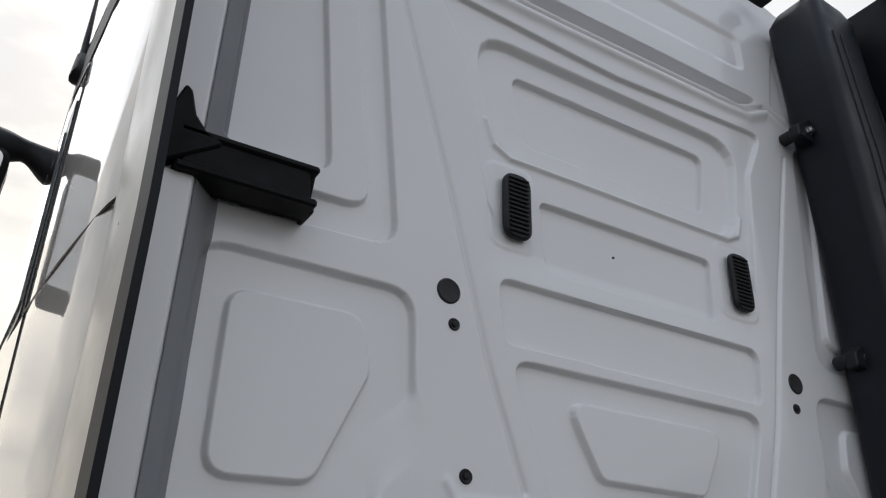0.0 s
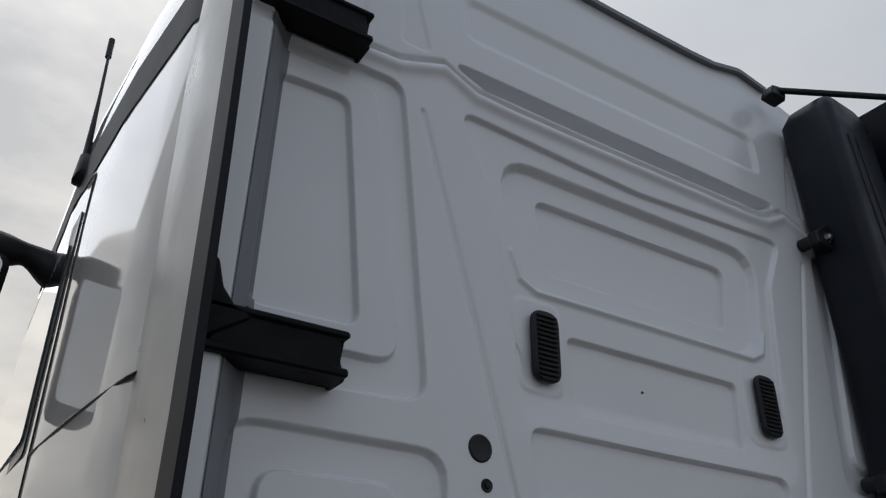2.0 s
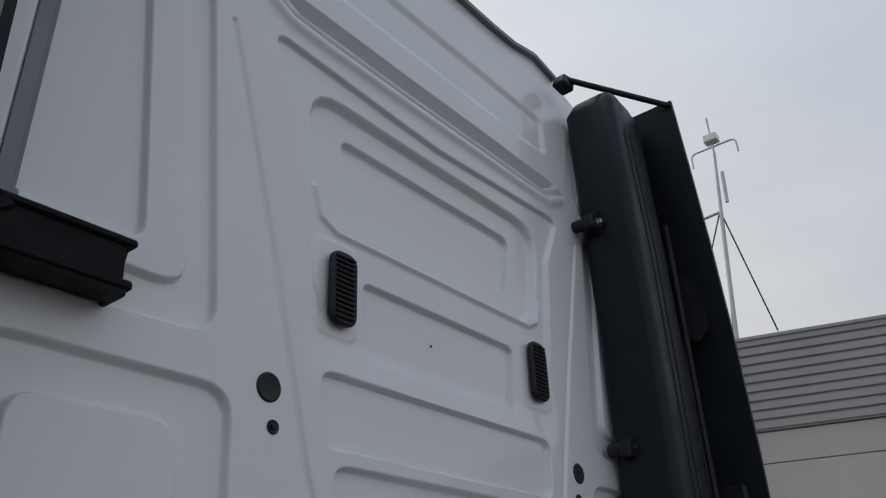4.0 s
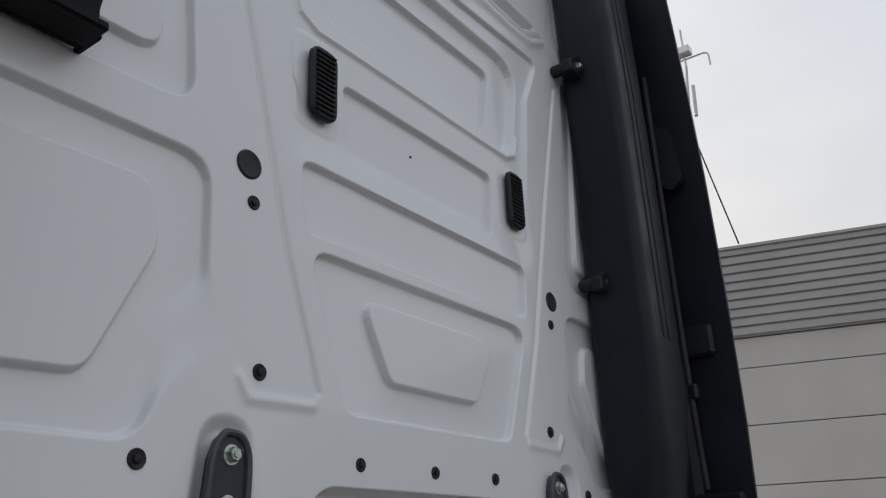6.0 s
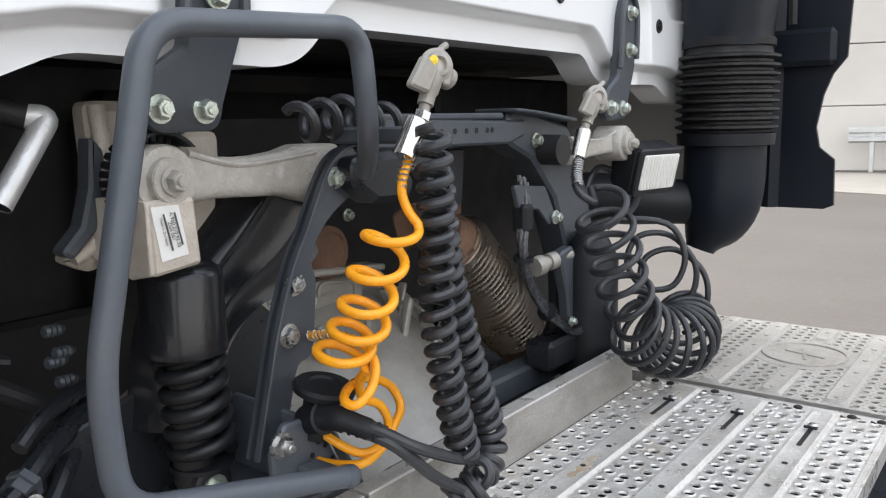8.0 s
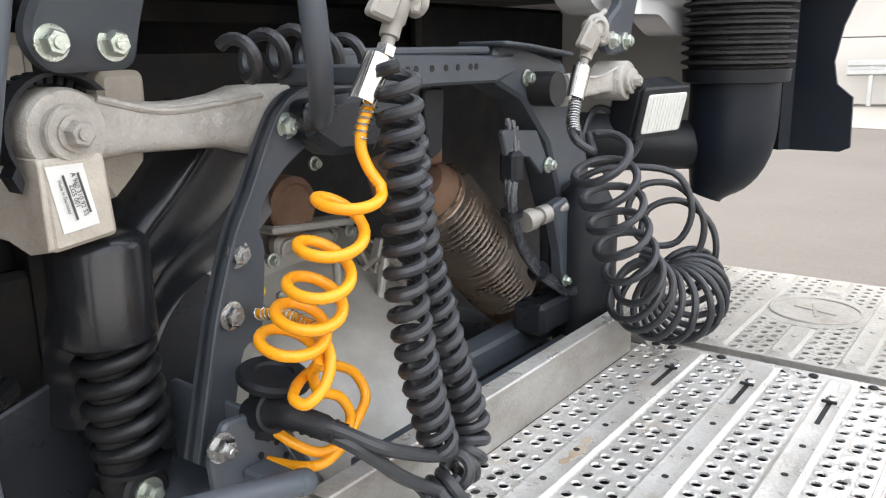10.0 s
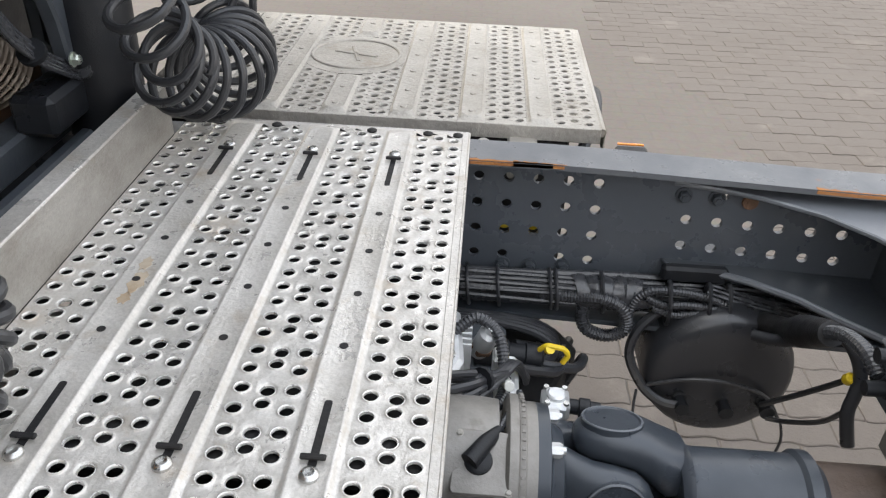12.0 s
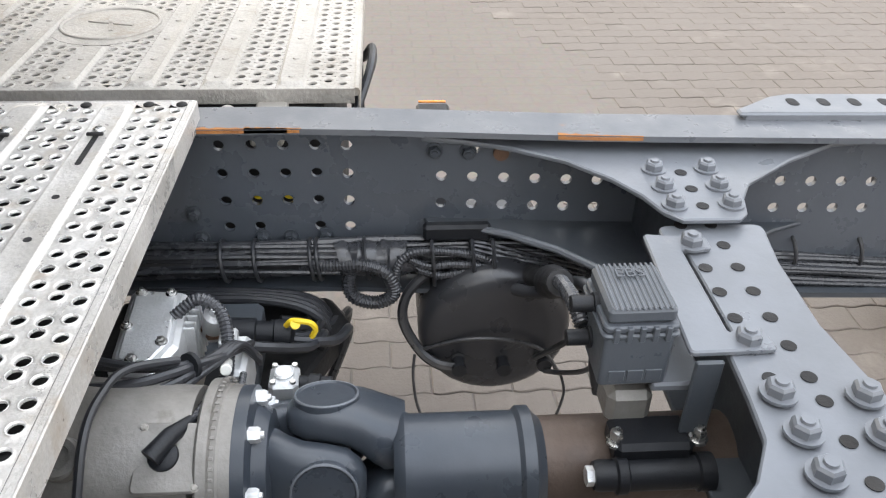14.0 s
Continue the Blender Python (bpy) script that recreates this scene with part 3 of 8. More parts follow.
def steps_field(x, z):
    """How far the pressed rear wall lies forward of its plane at (x, z), in metres."""
    ax = np.abs(x + 0.008)
    y = np.zeros_like(x)

    def dist(poly):
        p = np.array(poly)
        q = np.roll(p, -1, axis=0)
        best = np.full(x.shape, 1e9)
        inside = np.zeros(x.shape, bool)
        for (x0, z0), (x1, z1) in zip(p, q):
            dx, dz = x1 - x0, z1 - z0
            t = np.clip(((ax - x0) * dx + (z - z0) * dz) / (dx * dx + dz * dz + 1e-12), 0, 1)
            best = np.minimum(best, np.hypot(ax - x0 - t * dx, z - z0 - t * dz))
            if z0 != z1:
                inside ^= ((z0 > z) != (z1 > z)) & (ax < (x1 - x0) * (z - z0) / (z1 - z0) + x0)
        return np.where(inside, -best, best)

    def region(poly, r, depth, width):
        t = np.clip(0.5 - dist(rounded(poly, r)) / width, 0, 1)
        return depth * t * t * (3 - 2 * t)

    def crease(line, depth, width, at=None):
        u = ax if at is None else at
        best = np.full(x.shape, 1e9)
        for (x0, z0), (x1, z1) in zip(line, line[1:]):
            dx, dz = x1 - x0, z1 - z0
            t = np.clip(((u - x0) * dx + (z - z0) * dz) / (dx * dx + dz * dz + 1e-12), 0, 1)
            best = np.minimum(best, np.hypot(u - x0 - t * dx, z - z0 - t * dz))
        return depth * np.exp(-(best / width) ** 2)

    # outer door-side panels: a sunk field, a raised field in it, and a sunk one again
    y += region([(0.727, 3.0), (0.643, 2.267), (1.2, 2.25), (1.2, 3.0)], 0.05, 0.016, 0.0072)
    y -= region([(0.790, 2.96), (0.705, 2.331), (1.2, 2.331), (1.2, 2.96)], 0.05, 0.015, 0.0072)
    y += region([(0.856, 2.90), (0.796, 2.387), (1.012, 2.384), (1.012, 2.897)], 0.03, 0.016, 0.0072)
    soft = 0.010 + 0.13 * np.exp(-((z - 1.885) / 0.062) ** 2)
    y += region([(0.602, 2.178), (0.594, 1.97), (0.69, 1.718), (1.02, 1.718), (1.02, 2.178)], 0.06, 0.016, soft)
    y -= region([(0.70, 2.108), (0.682, 2.0), (0.775, 1.797), (0.955, 1.79), (0.955, 2.105)], 0.045, 0.015, 0.0072)
    # seam of the middle panel and the pocket under it
    y += crease([(0.672, 2.944), (0.53, 2.457), (0.43, 2.073), (0.346, 1.83)], 0.007, 0.006)
    y += crease([(0.52, 1.83), (0.50, 1.80), (0.36, 1.803)], -0.004, 0.010)
    fading = 0.010 + 0.12 * np.clip((2.44 - z) / 0.12, 0, 1)
    y += region([(0.575, 2.99), (0.0, 2.962), (-0.3, 2.962), (-0.3, 2.30), (0.395, 2.30), (0.443, 2.516), (0.486, 2.815)], 0.03, 0.013, fading)
    # middle panel: deep window pressing with an inner field, and the three fields below
    y += region([(0.46, 2.915), (0.395, 2.59), (-0.3, 2.59), (-0.3, 2.915)], 0.09, 0.022, 0.02)
    y += region([(0.335, 2.842), (0.30, 2.65), (-0.2, 2.65), (-0.2, 2.842)], 0.03, 0.016, 0.0072)
    y += region([(0.278, 2.488), (0.262, 2.314), (-0.2, 2.314), (-0.2, 2.488)], 0.02, 0.015, 0.0072)
    y += region([(0.40, 2.262), (0.385, 2.12), (-0.2, 2.12), (-0.2, 2.262)], 0.03, 0.016, 0.0072)
    y += region([(0.375, 2.088), (0.275, 1.803), (-0.2, 1.803), (-0.2, 2.088)], 0.04, 0.016, 0.0072)
    y -= region([(0.232, 2.028), (0.150, 1.873), (-0.2, 1.873), (-0.2, 2.028)], 0.035, 0.015, 0.0072)
    y -= crease([(-0.3, 2.577), (0.36, 2.577), (0.405, 2.60), (0.425, 2.66)], 0.0075, 0.0080)
    # shallow steps above the vents
    y -= region([(0.425, 2.555), (0.425, 2.34), (0.30, 2.34), (0.30, 2.555)], 0.03, 0.003, 0.014)
    # arch pockets round the cab mounts
    y += region([(0.598, 1.55), (0.575, 1.758), (0.497, 1.758), (0.487, 1.55)], 0.05, 0.016, 0.03)
    # corner folds
    y -= 0.065 * np.clip((ax - 1.010) / 0.052, 0, 1)
    # roof: gutter seam, sunk band above it, broad folds and end fields
    y += crease([(1.05, 3.035), (0.74, 3.045), (0.62, 3.09), (0.53, 3.045), (0.42, 3.04), (0.0, 3.04)], -0.012, 0.018)
    y += crease([(1.05, 3.062), (0.74, 3.072), (0.62, 3.115), (0.53, 3.07), (0.42, 3.064), (0.0, 3.062)], 0.016, 0.0072)
    y += region([(0.60, 3.128), (0.50, 3.088), (-0.2, 3.084), (-0.2, 3.128)], 0.02, 0.05, 0.014)
    y += region([(0.55, 3.37), (0.55, 3.235), (-0.2, 3.235), (-0.2, 3.37)], 0.03, 0.010, 0.03)
    y += region([(0.735, 3.45), (0.655, 3.125), (0.735, 3.125)], 0.02, 0.006, 0.014)
    y += region([(0.83, 3.45), (0.83, 3.128), (1.0, 3.14), (1.0, 3.45)], 0.03, 0.006, 0.014)
    y += 0.015 * np.clip((z - 3.13) / 0.45, 0, 1) ** 2
    # slight unevenness of the pressed sheet
    y += 0.0010 * np.sin(3.1 * x + 1.3) * np.sin(4.7 * z) + 0.0006 * np.sin(9 * x) * np.cos(7 * z + 0.5)
    return y


def lower_edges(x):
    """Heights of the fold above the bottom lip and of the lip's lower edge."""
    def bent_line(stops, heights, width):
        return sum(np.interp(np.abs(x) + d, stops, heights) for d in np.linspace(-width, width, 9)) / 9

    fold = bent_line([0, 0.335, 0.40, 0.70, 0.76, 1.2], [1.682, 1.682, 1.624, 1.620, 1.606, 1.604], 0.024)
    lip = bent_line([0, 0.345, 0.385, 0.43, 0.69, 0.79, 1.2], [1.626, 1.626, 1.585, 1.571, 1.576, 1.535, 1.533], 0.020)
    return fold, lip


NX, NZ = 920, 840
xs = np.linspace(-1.146, 1.09, NX)
ts = np.linspace(0, 1, NZ)
GX, GT = np.meshgrid(xs, ts)
fold, lip = lower_edges(GX)
top = np.interp(np.abs(GX), [0, 0.3, 0.42, 0.55, 0.69, 0.80, 1.1], [3.612, 3.615, 3.622, 3.655, 3.63, 3.60, 3.52])
GZ = lip + (top - lip) * GT
s01 = np.clip((fold - 0.006 - GZ) / 0.014, 0, 1)
GY = steps_field(GX, GZ) + 0.034 * s01 * s01 * (3 - 2 * s01)
wall = Shape()
wall.v = [tuple(p) for p in np.stack([GX.ravel(), GY.ravel(), GZ.ravel()], 1).tolist()]
idx = np.arange(NX * NZ).reshape(NZ, NX)
wall.f = np.stack([idx[:-1, :-1].ravel(), idx[:-1, 1:].ravel(), idx[1:, 1:].ravel(), idx[1:, :-1].ravel()], 1).tolist()
rim = list(idx[0]) + list(idx[1:, -1]) + list(idx[-1, ::-1][1:]) + list(idx[::-1, 0][1:-1])
k = len(wall.v)
wall.v += [(wall.v[i][0], wall.v[i][1] + 0.07, wall.v[i][2]) for i in rim]
wall.f += [(rim[i], k + i, k + (i + 1) % len(rim), rim[(i + 1) % len(rim)]) for i in range(len(rim))]
rear = part("rear_wall", wall, WHITE, cab, "white pressed sheet rear wall with sunk panels", 60)
# folded lip along the roof's rear edge
lip_line = [(x, float(np.interp(abs(x), [0, 0.3, 0.42, 0.55, 0.69], [3.612, 3.615, 3.622, 3.655, 3.63]))) for x in [-0.68 + 0.02 * k for k in range(69)]]
lv_ = [(x, y, z + dz) for x, z in lip_line for y, dz in ((-0.004, -0.006), (-0.004, 0.010), (0.05, 0.012), (0.05, -0.004))]
part("roof_lip", Shape().add(lv_, [(4 * k + i, 4 * k + (i + 1) % 4, 4 * k + 4 + (i + 1) % 4, 4 * k + 4 + i) for k in range(68) for i in range(4)]), FOLDGREY, cab, "grey folded lip along the roof edge")

# grey strip over the corner fold, standing in for the shade on its face
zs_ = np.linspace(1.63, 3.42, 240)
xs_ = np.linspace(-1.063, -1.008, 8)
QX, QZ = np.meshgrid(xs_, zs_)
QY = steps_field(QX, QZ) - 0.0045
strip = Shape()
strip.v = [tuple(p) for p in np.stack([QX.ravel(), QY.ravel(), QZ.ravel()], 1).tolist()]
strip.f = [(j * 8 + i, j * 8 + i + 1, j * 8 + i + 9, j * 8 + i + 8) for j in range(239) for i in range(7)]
part("corner_strip", strip, FOLDGREY, cab, "grey strip painted for the shade down the corner fold", 60)

# body behind the rear wall
SX = [(-0.02, 1.10), (0.12, 1.165), (0.6, 1.215), (1.15, 1.245), (1.9, 1.235), (2.15, 1.15)]
ZR = [(1.56, 0.0), (2.2, 0.012), (2.9, 0.012), (3.2, 0.008), (3.36, 0.006), (3.48, -0.01), (3.56, -0.06), (3.60, -0.14)]


def side_sheet(sgn, z0, z1, y0, y1, out=0.0, ny=24, nz=30):
    """A strip of the cab's side, curved in plan and leaning in at the top."""
    s, vs = Shape(), []
    for j in range(nz + 1):
        z = z0 + (z1 - z0) * j / nz
        for i in range(ny + 1):
            y = y0 + (y1 - y0) * i / ny
            w = np.interp(y, [p[0] for p in SX], [p[1] for p in SX]) + np.interp(z, [p[0] for p in ZR], [p[1] for p in ZR]) + out
            vs.append((sgn * float(w), y, z))
    fs = [(j * (ny + 1) + i, j * (ny + 1) + i + 1, (j + 1) * (ny + 1) + i + 1, (j + 1) * (ny + 1) + i) for j in range(nz) for i in range(ny)]
    return s.add(vs, fs)


for sgn in (-1, 1):
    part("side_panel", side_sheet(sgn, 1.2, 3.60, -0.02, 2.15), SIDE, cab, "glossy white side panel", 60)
    part("roof_trim", side_sheet(sgn, 3.08, 3.25, -0.015, 2.1, 0.003), TRIM, cab, "black strip along the roof", 60)
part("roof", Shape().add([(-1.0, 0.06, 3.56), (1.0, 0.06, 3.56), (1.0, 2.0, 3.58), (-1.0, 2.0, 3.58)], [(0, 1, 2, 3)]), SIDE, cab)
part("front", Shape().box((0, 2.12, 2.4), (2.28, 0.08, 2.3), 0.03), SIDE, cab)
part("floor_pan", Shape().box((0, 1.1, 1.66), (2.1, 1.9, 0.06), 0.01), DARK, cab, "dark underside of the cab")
# added dark block, in place of the shade under the floor
part("engine_tunnel", Shape().box((0, 1.55, 1.25), (1.9, 0.9, 0.75), 0.05), DARK, cab, "dark block standing in for the shade under the cab")


def on_side(pts, depth, mat, name, label="", out=0.004, r=0.03):
    """A plate on the left side from (y, z) corners."""
    s = Shape()
    ring = rounded(pts, r, 4)
    vs = []
    for y, z in ring:
        w = float(np.interp(y, [p[0] for p in SX], [p[1] for p in SX]) + np.interp(z, [p[0] for p in ZR], [p[1] for p in ZR]))
        vs.append((-(w + out), y, z))
    n = len(vs)
    vs += [(v[0] + depth, v[1], v[2]) for v in vs]
    s.add(vs, [tuple(range(n))] + [(i, (i + 1) % n, n + (i + 1) % n, n + i) for i in range(n)])
    return part(name, s, mat, cab, label)


on_side([(0.895, 2.95), (0.80, 2.25), (1.30, 2.23), (1.85, 2.24), (1.88, 2.95), (1.35, 2.955)], 0.02, GLOSS, "window_frame", "black window surround", 0.004, 0.02)
on_side([(0.935, 2.86), (0.84, 2.29), (1.30, 2.27), (1.79, 2.28), (1.82, 2.86), (1.35, 2.87)], 0.012, GLASS, "door_window", "tinted door glass", 0.009, 0.02)


def side_line(pts, r, name, mat=GLOSS):
    ring = []
    for y, z in pts:
        w = float(np.interp(y, [p[0] for p in SX], [p[1] for p in SX]) + np.interp(z, [p[0] for p in ZR], [p[1] for p in ZR]))
        ring.append((-w - 0.0005, y, z))
    return part(name, Shape().tube(smooth_path(ring, 4), r, 6), mat, cab)


side_line([(1.02, 3.075), (0.87, 3.06), (0.845, 2.98), (0.80, 2.70), (0.745, 2.40), (0.716, 2.23), (0.70, 1.9), (0.70, 1.5)], 0.0035, "door_gap")
side_line([(0.035, 1.5), (0.042, 1.9), (0.048, 2.19), (0.056, 2.238), (0.10, 2.243), (0.40, 2.238), (0.714, 2.232)], 0.0042, "locker_gap")
mir = thing("mirror", "black truck door mirror on a bracket arm", "mirror", (-1.3, 1.36, 2.85))
part("mirror_arm", Shape().tube(smooth_path([(-1.215, 1.37, 2.945), (-1.26, 1.365, 2.965), (-1.33, 1.35, 2.985), (-1.40, 1.34, 2.98), (-1.55, 1.34, 2.975)], 4), [0.05 + 0.012 * math.sin(k * 0.55) for k in range(17)], 14), PLASTIC, mir)
part("arm_root", Shape().box((-1.215, 1.38, 2.93), (0.05, 0.16, 0.12), 0.02), PLASTIC, mir)
part("mirror_housing", Shape().prism(rounded([(-1.60, 2.955), (-1.372, 2.945), (-1.385, 2.50), (-1.60, 2.48)], 0.05), plane((0, 1.42, 0), (1, 0, 0), (0, 0, 1)), 0.15, 0.02), PLASTIC, mir)
part("mirror_glass", Shape().prism(rounded([(-1.585, 2.93), (-1.392, 2.925), (-1.402, 2.53), (-1.585, 2.51)], 0.035), plane((0, 1.27, 0), (1, 0, 0), (0, 0, 1)), 0.004, 0.001), CHROME, mir, "mirror glass")
ant = thing("antenna", "short black radio antenna on the roof edge", "antenna", (-1.25, 1.12, 3.2))
part("antenna_base", Shape().tube([(-1.16, 1.12, 3.18), (-1.25, 1.13, 3.2), (-1.26, 1.14, 3.27)], [0.05, 0.05, 0.018], 12), PLASTIC, ant)
part("whip", Shape().tube([(-1.26, 1.14, 3.25), (-1.265, 1.2, 3.55), (-1.27, 1.27, 3.8)], [0.012, 0.006, 0.005], 8), PLASTIC, ant)
part("whip_tip", Shape().tube([(-1.27, 1.27, 3.78), (-1.272, 1.29, 3.88)], 0.011, 8), PLASTIC, ant)

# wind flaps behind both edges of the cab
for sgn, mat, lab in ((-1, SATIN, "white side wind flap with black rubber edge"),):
    flap = thing("wind_flap", lab, "wind flap", (sgn * 1.15, -0.15, 1.6))
    s = Shape()
    vs, fs = [], []
    yy = [0.10, 0.03, -0.04, -0.09, -0.15, -0.197]
    xo = [1.158, 1.163, 1.166, 1.165, 1.162, 1.158]
    zz = [1.30, 1.7, 2.1, 2.5, 2.9, 3.2, 3.42]
    bow = [-0.012, -0.003, 0.0, 0.010, 0.022, 0.022, -0.01]
    for inner in (0, 0.012):
        for z, b in zip(zz, bow):
            for y, xx in zip(yy, xo):
                vs.append((sgn * (xx + b - inner), y, z))
    w, h = len(yy), len(zz)
    for o in (0, w * h):
        fs += [(o + j * w + i, o + j * w + i + 1, o + (j + 1) * w + i + 1, o + (j + 1) * w + i) for j in range(h - 1) for i in range(w - 1)]
    fs += [(j * w + w - 1, (j + 1) * w + w - 1, w * h + (j + 1) * w + w - 1, w * h + j * w + w - 1) for j in range(h - 1)]
    part("flap_panel", s.add(vs, fs), mat, flap, angle=50)
    band = [(sgn * (xx_ + b), y_, z) for z, b in zip(zz, bow) for xx_, y_ in ((1.160, -0.192), (1.155, -0.250), (1.143, -0.256), (1.140, -0.192))]
    part("rubber_edge", Shape().add(band, [(j * 4 + i, j * 4 + (i + 1) % 4, (j + 1) * 4 + (i + 1) % 4, (j + 1) * 4 + i) for j in range(len(zz) - 1) for i in range(4)] + [(0, 1, 2, 3)]), TRIM, flap, "black rubber edge")


# ---- fittings on the rear wall ----
for sx in (-1, 1):
    c = (sx * 0.362 - 0.001, 2.444)
    v = part("vent", Shape().prism(rounded([(c[0] - 0.037, c[1] - 0.081), (c[0] + 0.037, c[1] - 0.081), (c[0] + 0.037, c[1] + 0.081), (c[0] - 0.037, c[1] + 0.081)], 0.03),
                                   plane((0, 0.004, 0), (1, 0, 0), (0, 0, 1)), 0.016, 0.004), PLASTIC, cab, "black slotted air vent")
    for k in range(13):
        z = c[1] - 0.066 + k * 0.011
        part("slat", Shape().box((c[0], -0.0145, z), (0.052, 0.006, 0.0045), 0.001, Matrix.Rotation(radians(28), 4, "X")), RUBBER, v)
    for x, z, r in ((0.527, 2.199, 0.026), (0.513, 2.131, 0.0125), (0.482 if sx < 0 else 0.460, 1.843, 0.0135), (0.688 if sx < 0 else 0.631, 1.692 if sx < 0 else 1.697, 0.014)):
        y = float(steps_field(np.array([sx * x]), np.array([z]))[0])
        p = part("plug", Shape().lathe((sx * x - 0.006, y + 0.004, z), BACK, [(0, r * 1.05), (0.005, r * 1.05), (0.0075, r * 0.92), (0.006, r * 0.7)], 24), RUBBER, cab, "black rubber plug")
        if r < 0.02:
            part("plug_core", Shape().lathe((sx * x - 0.006, y - 0.001, z), BACK, [(0, r * 0.5), (0.004, r * 0.45), (0.005, r * 0.2)], 16), PLASTIC, p)
for x in (-0.247, -0.027, 0.191):
    p = part("plug", Shape().lathe((x, 0.004, 1.715), BACK, [(0, 0.0125), (0.005, 0.0125), (0.007, 0.011), (0.006, 0.008)], 24), RUBBER, cab, "black rubber plug")
    part("plug_core", Shape().lathe((x, -0.001, 1.715), BACK, [(0, 0.006), (0.004, 0.0055), (0.005, 0.002)], 16), PLASTIC, p)
part("plug", Shape().lathe((-0.903, 0.004, 1.693), BACK, [(0, 0.014), (0.005, 0.014), (0.007, 0.012)], 24), RUBBER, cab, "black rubber plug")
part("paint_chip", Shape().prism(rounded([(-0.088, 2.392), (-0.079, 2.394), (-0.081, 2.399), (-0.086, 2.398)], 0.001, 2), plane((0, -0.0005, 0), (1, 0, 0), (0, 0, 1)), 0.0015), DARK, cab, "small dark paint chip")

# black flap brackets
for z0, x1, first in ((2.250, -0.855, True), (3.000, -0.855, False)):
    br = thing("flap_bracket", "black plastic bracket holding the wind flap to the cab wall", "bracket", (-1.0, -0.02, z0), "wind flap brackets")
    s = Shape().box(((-1.105 + x1) / 2, -0.012, z0 + 0.043), (x1 + 1.105, 0.016, 0.082), 0.004)
    part("back_plate", s, BRACKET, br)
    part("lower_leg", Shape().box(((-1.105 + x1) / 2, -0.050, z0 + 0.008), (x1 + 1.105, 0.064, 0.016), 0.004), BRACKET, br)
    part("upper_leg", Shape().box(((-1.105 + x1) / 2, -0.045, z0 + 0.077), (x1 + 1.105, 0.07, 0.014), 0.004), BRACKET, br)
    part("front_web", Shape().prism(rounded([(-1.10, z0 + 0.012), (x1 - 0.012, z0 + 0.012), (x1 - 0.016, z0 + 0.072), (-1.06, z0 + 0.078)], 0.008), plane((0, -0.066, 0), (1, 0, 0), (0, 0, 1)), 0.008, 0.002), BRACKET, br)
    for x in (-1.06, -1.0, -0.93, -0.88):
        part("rib", Shape().box((x, -0.04, z0 + 0.043), (0.006, 0.055, 0.06), 0.002), BRACKET, br)
    part("end_lip", Shape().prism(rounded([(-0.062, 0.0), (0.004, 0.0), (0.004, 0.095), (-0.05, 0.092), (-0.035, 0.045)], 0.008),
                                  plane((x1 - 0.006, 0, z0), (0, 1, 0), (0, 0, 1)), 0.01, 0.002), BRACKET, br)
    part("gusset", Shape().prism(rounded([(-1.13, z0), (-1.025, z0 + 0.07), (-1.062, z0 + 0.082), (-1.085, z0 + 0.11), (-1.098, z0 + 0.155), (-1.110, z0 + 0.165), (-1.135, z0 + 0.09)], 0.010),
                                 plane((0, -0.01, 0), (1, 0, 0), (0, 0, 1)), 0.07, 0.004), BRACKET, br)
    part("screw", Shape().hexbolt((-1.035, -0.052, z0 + 0.088), (0, -0.3, 1), 0.006, 0.005), BRACKET, br)

# cab catch under the left corner
ct = thing("cab_catch", "black cab tilt catch under the cab corner", "catch", (-0.93, -0.02, 1.56))
part("catch_body", Shape().box((-0.955, -0.01, 1.557), (0.17, 0.07, 0.055), 0.006), PLASTIC, ct)
part("catch_plate", Shape().box((-0.95, -0.012, 1.59), (0.20, 0.075, 0.006), 0.002), PLASTIC, ct)
part("catch_pin", Shape().rod((-1.0, -0.05, 1.565), (-0.87, -0.05, 1.565), 0.011, 12, 0.002), DARK, ct)

# ---- air intake and right wind flap ----
duct = thing("air_intake", "black plastic air intake duct up the cab corner", "air intake", (0.82, -0.09, 1.2))


def ring(cx, cy, hx, hy, r, n=6):
    return rounded([(cx - hx, cy - hy), (cx + hx, cy - hy), (cx + hx, cy + hy), (cx - hx, cy + hy)], r, n)


def loft(sections, mat, name, parent, label=""):
    """A skin through rings of (x, y) at rising heights; a ring's z may tilt with x."""
    vs, fs, n = [], [], len(sections[0][0])
    for pts, z, tilt in sections:
        cx = sum(p[0] for p in pts) / n
        vs += [(p[0], p[1], z + tilt * (p[0] - cx)) for p in pts]
    for j in range(len(sections) - 1):
        fs += [(j * n + i, j * n + (i + 1) % n, (j + 1) * n + (i + 1) % n, (j + 1) * n + i) for i in range(n)]
    fs += [tuple(range(n))[::-1], tuple((len(sections) - 1) * n + i for i in range(n))]
    return part(name, Shape().add(vs, fs), mat, parent, label, 40)


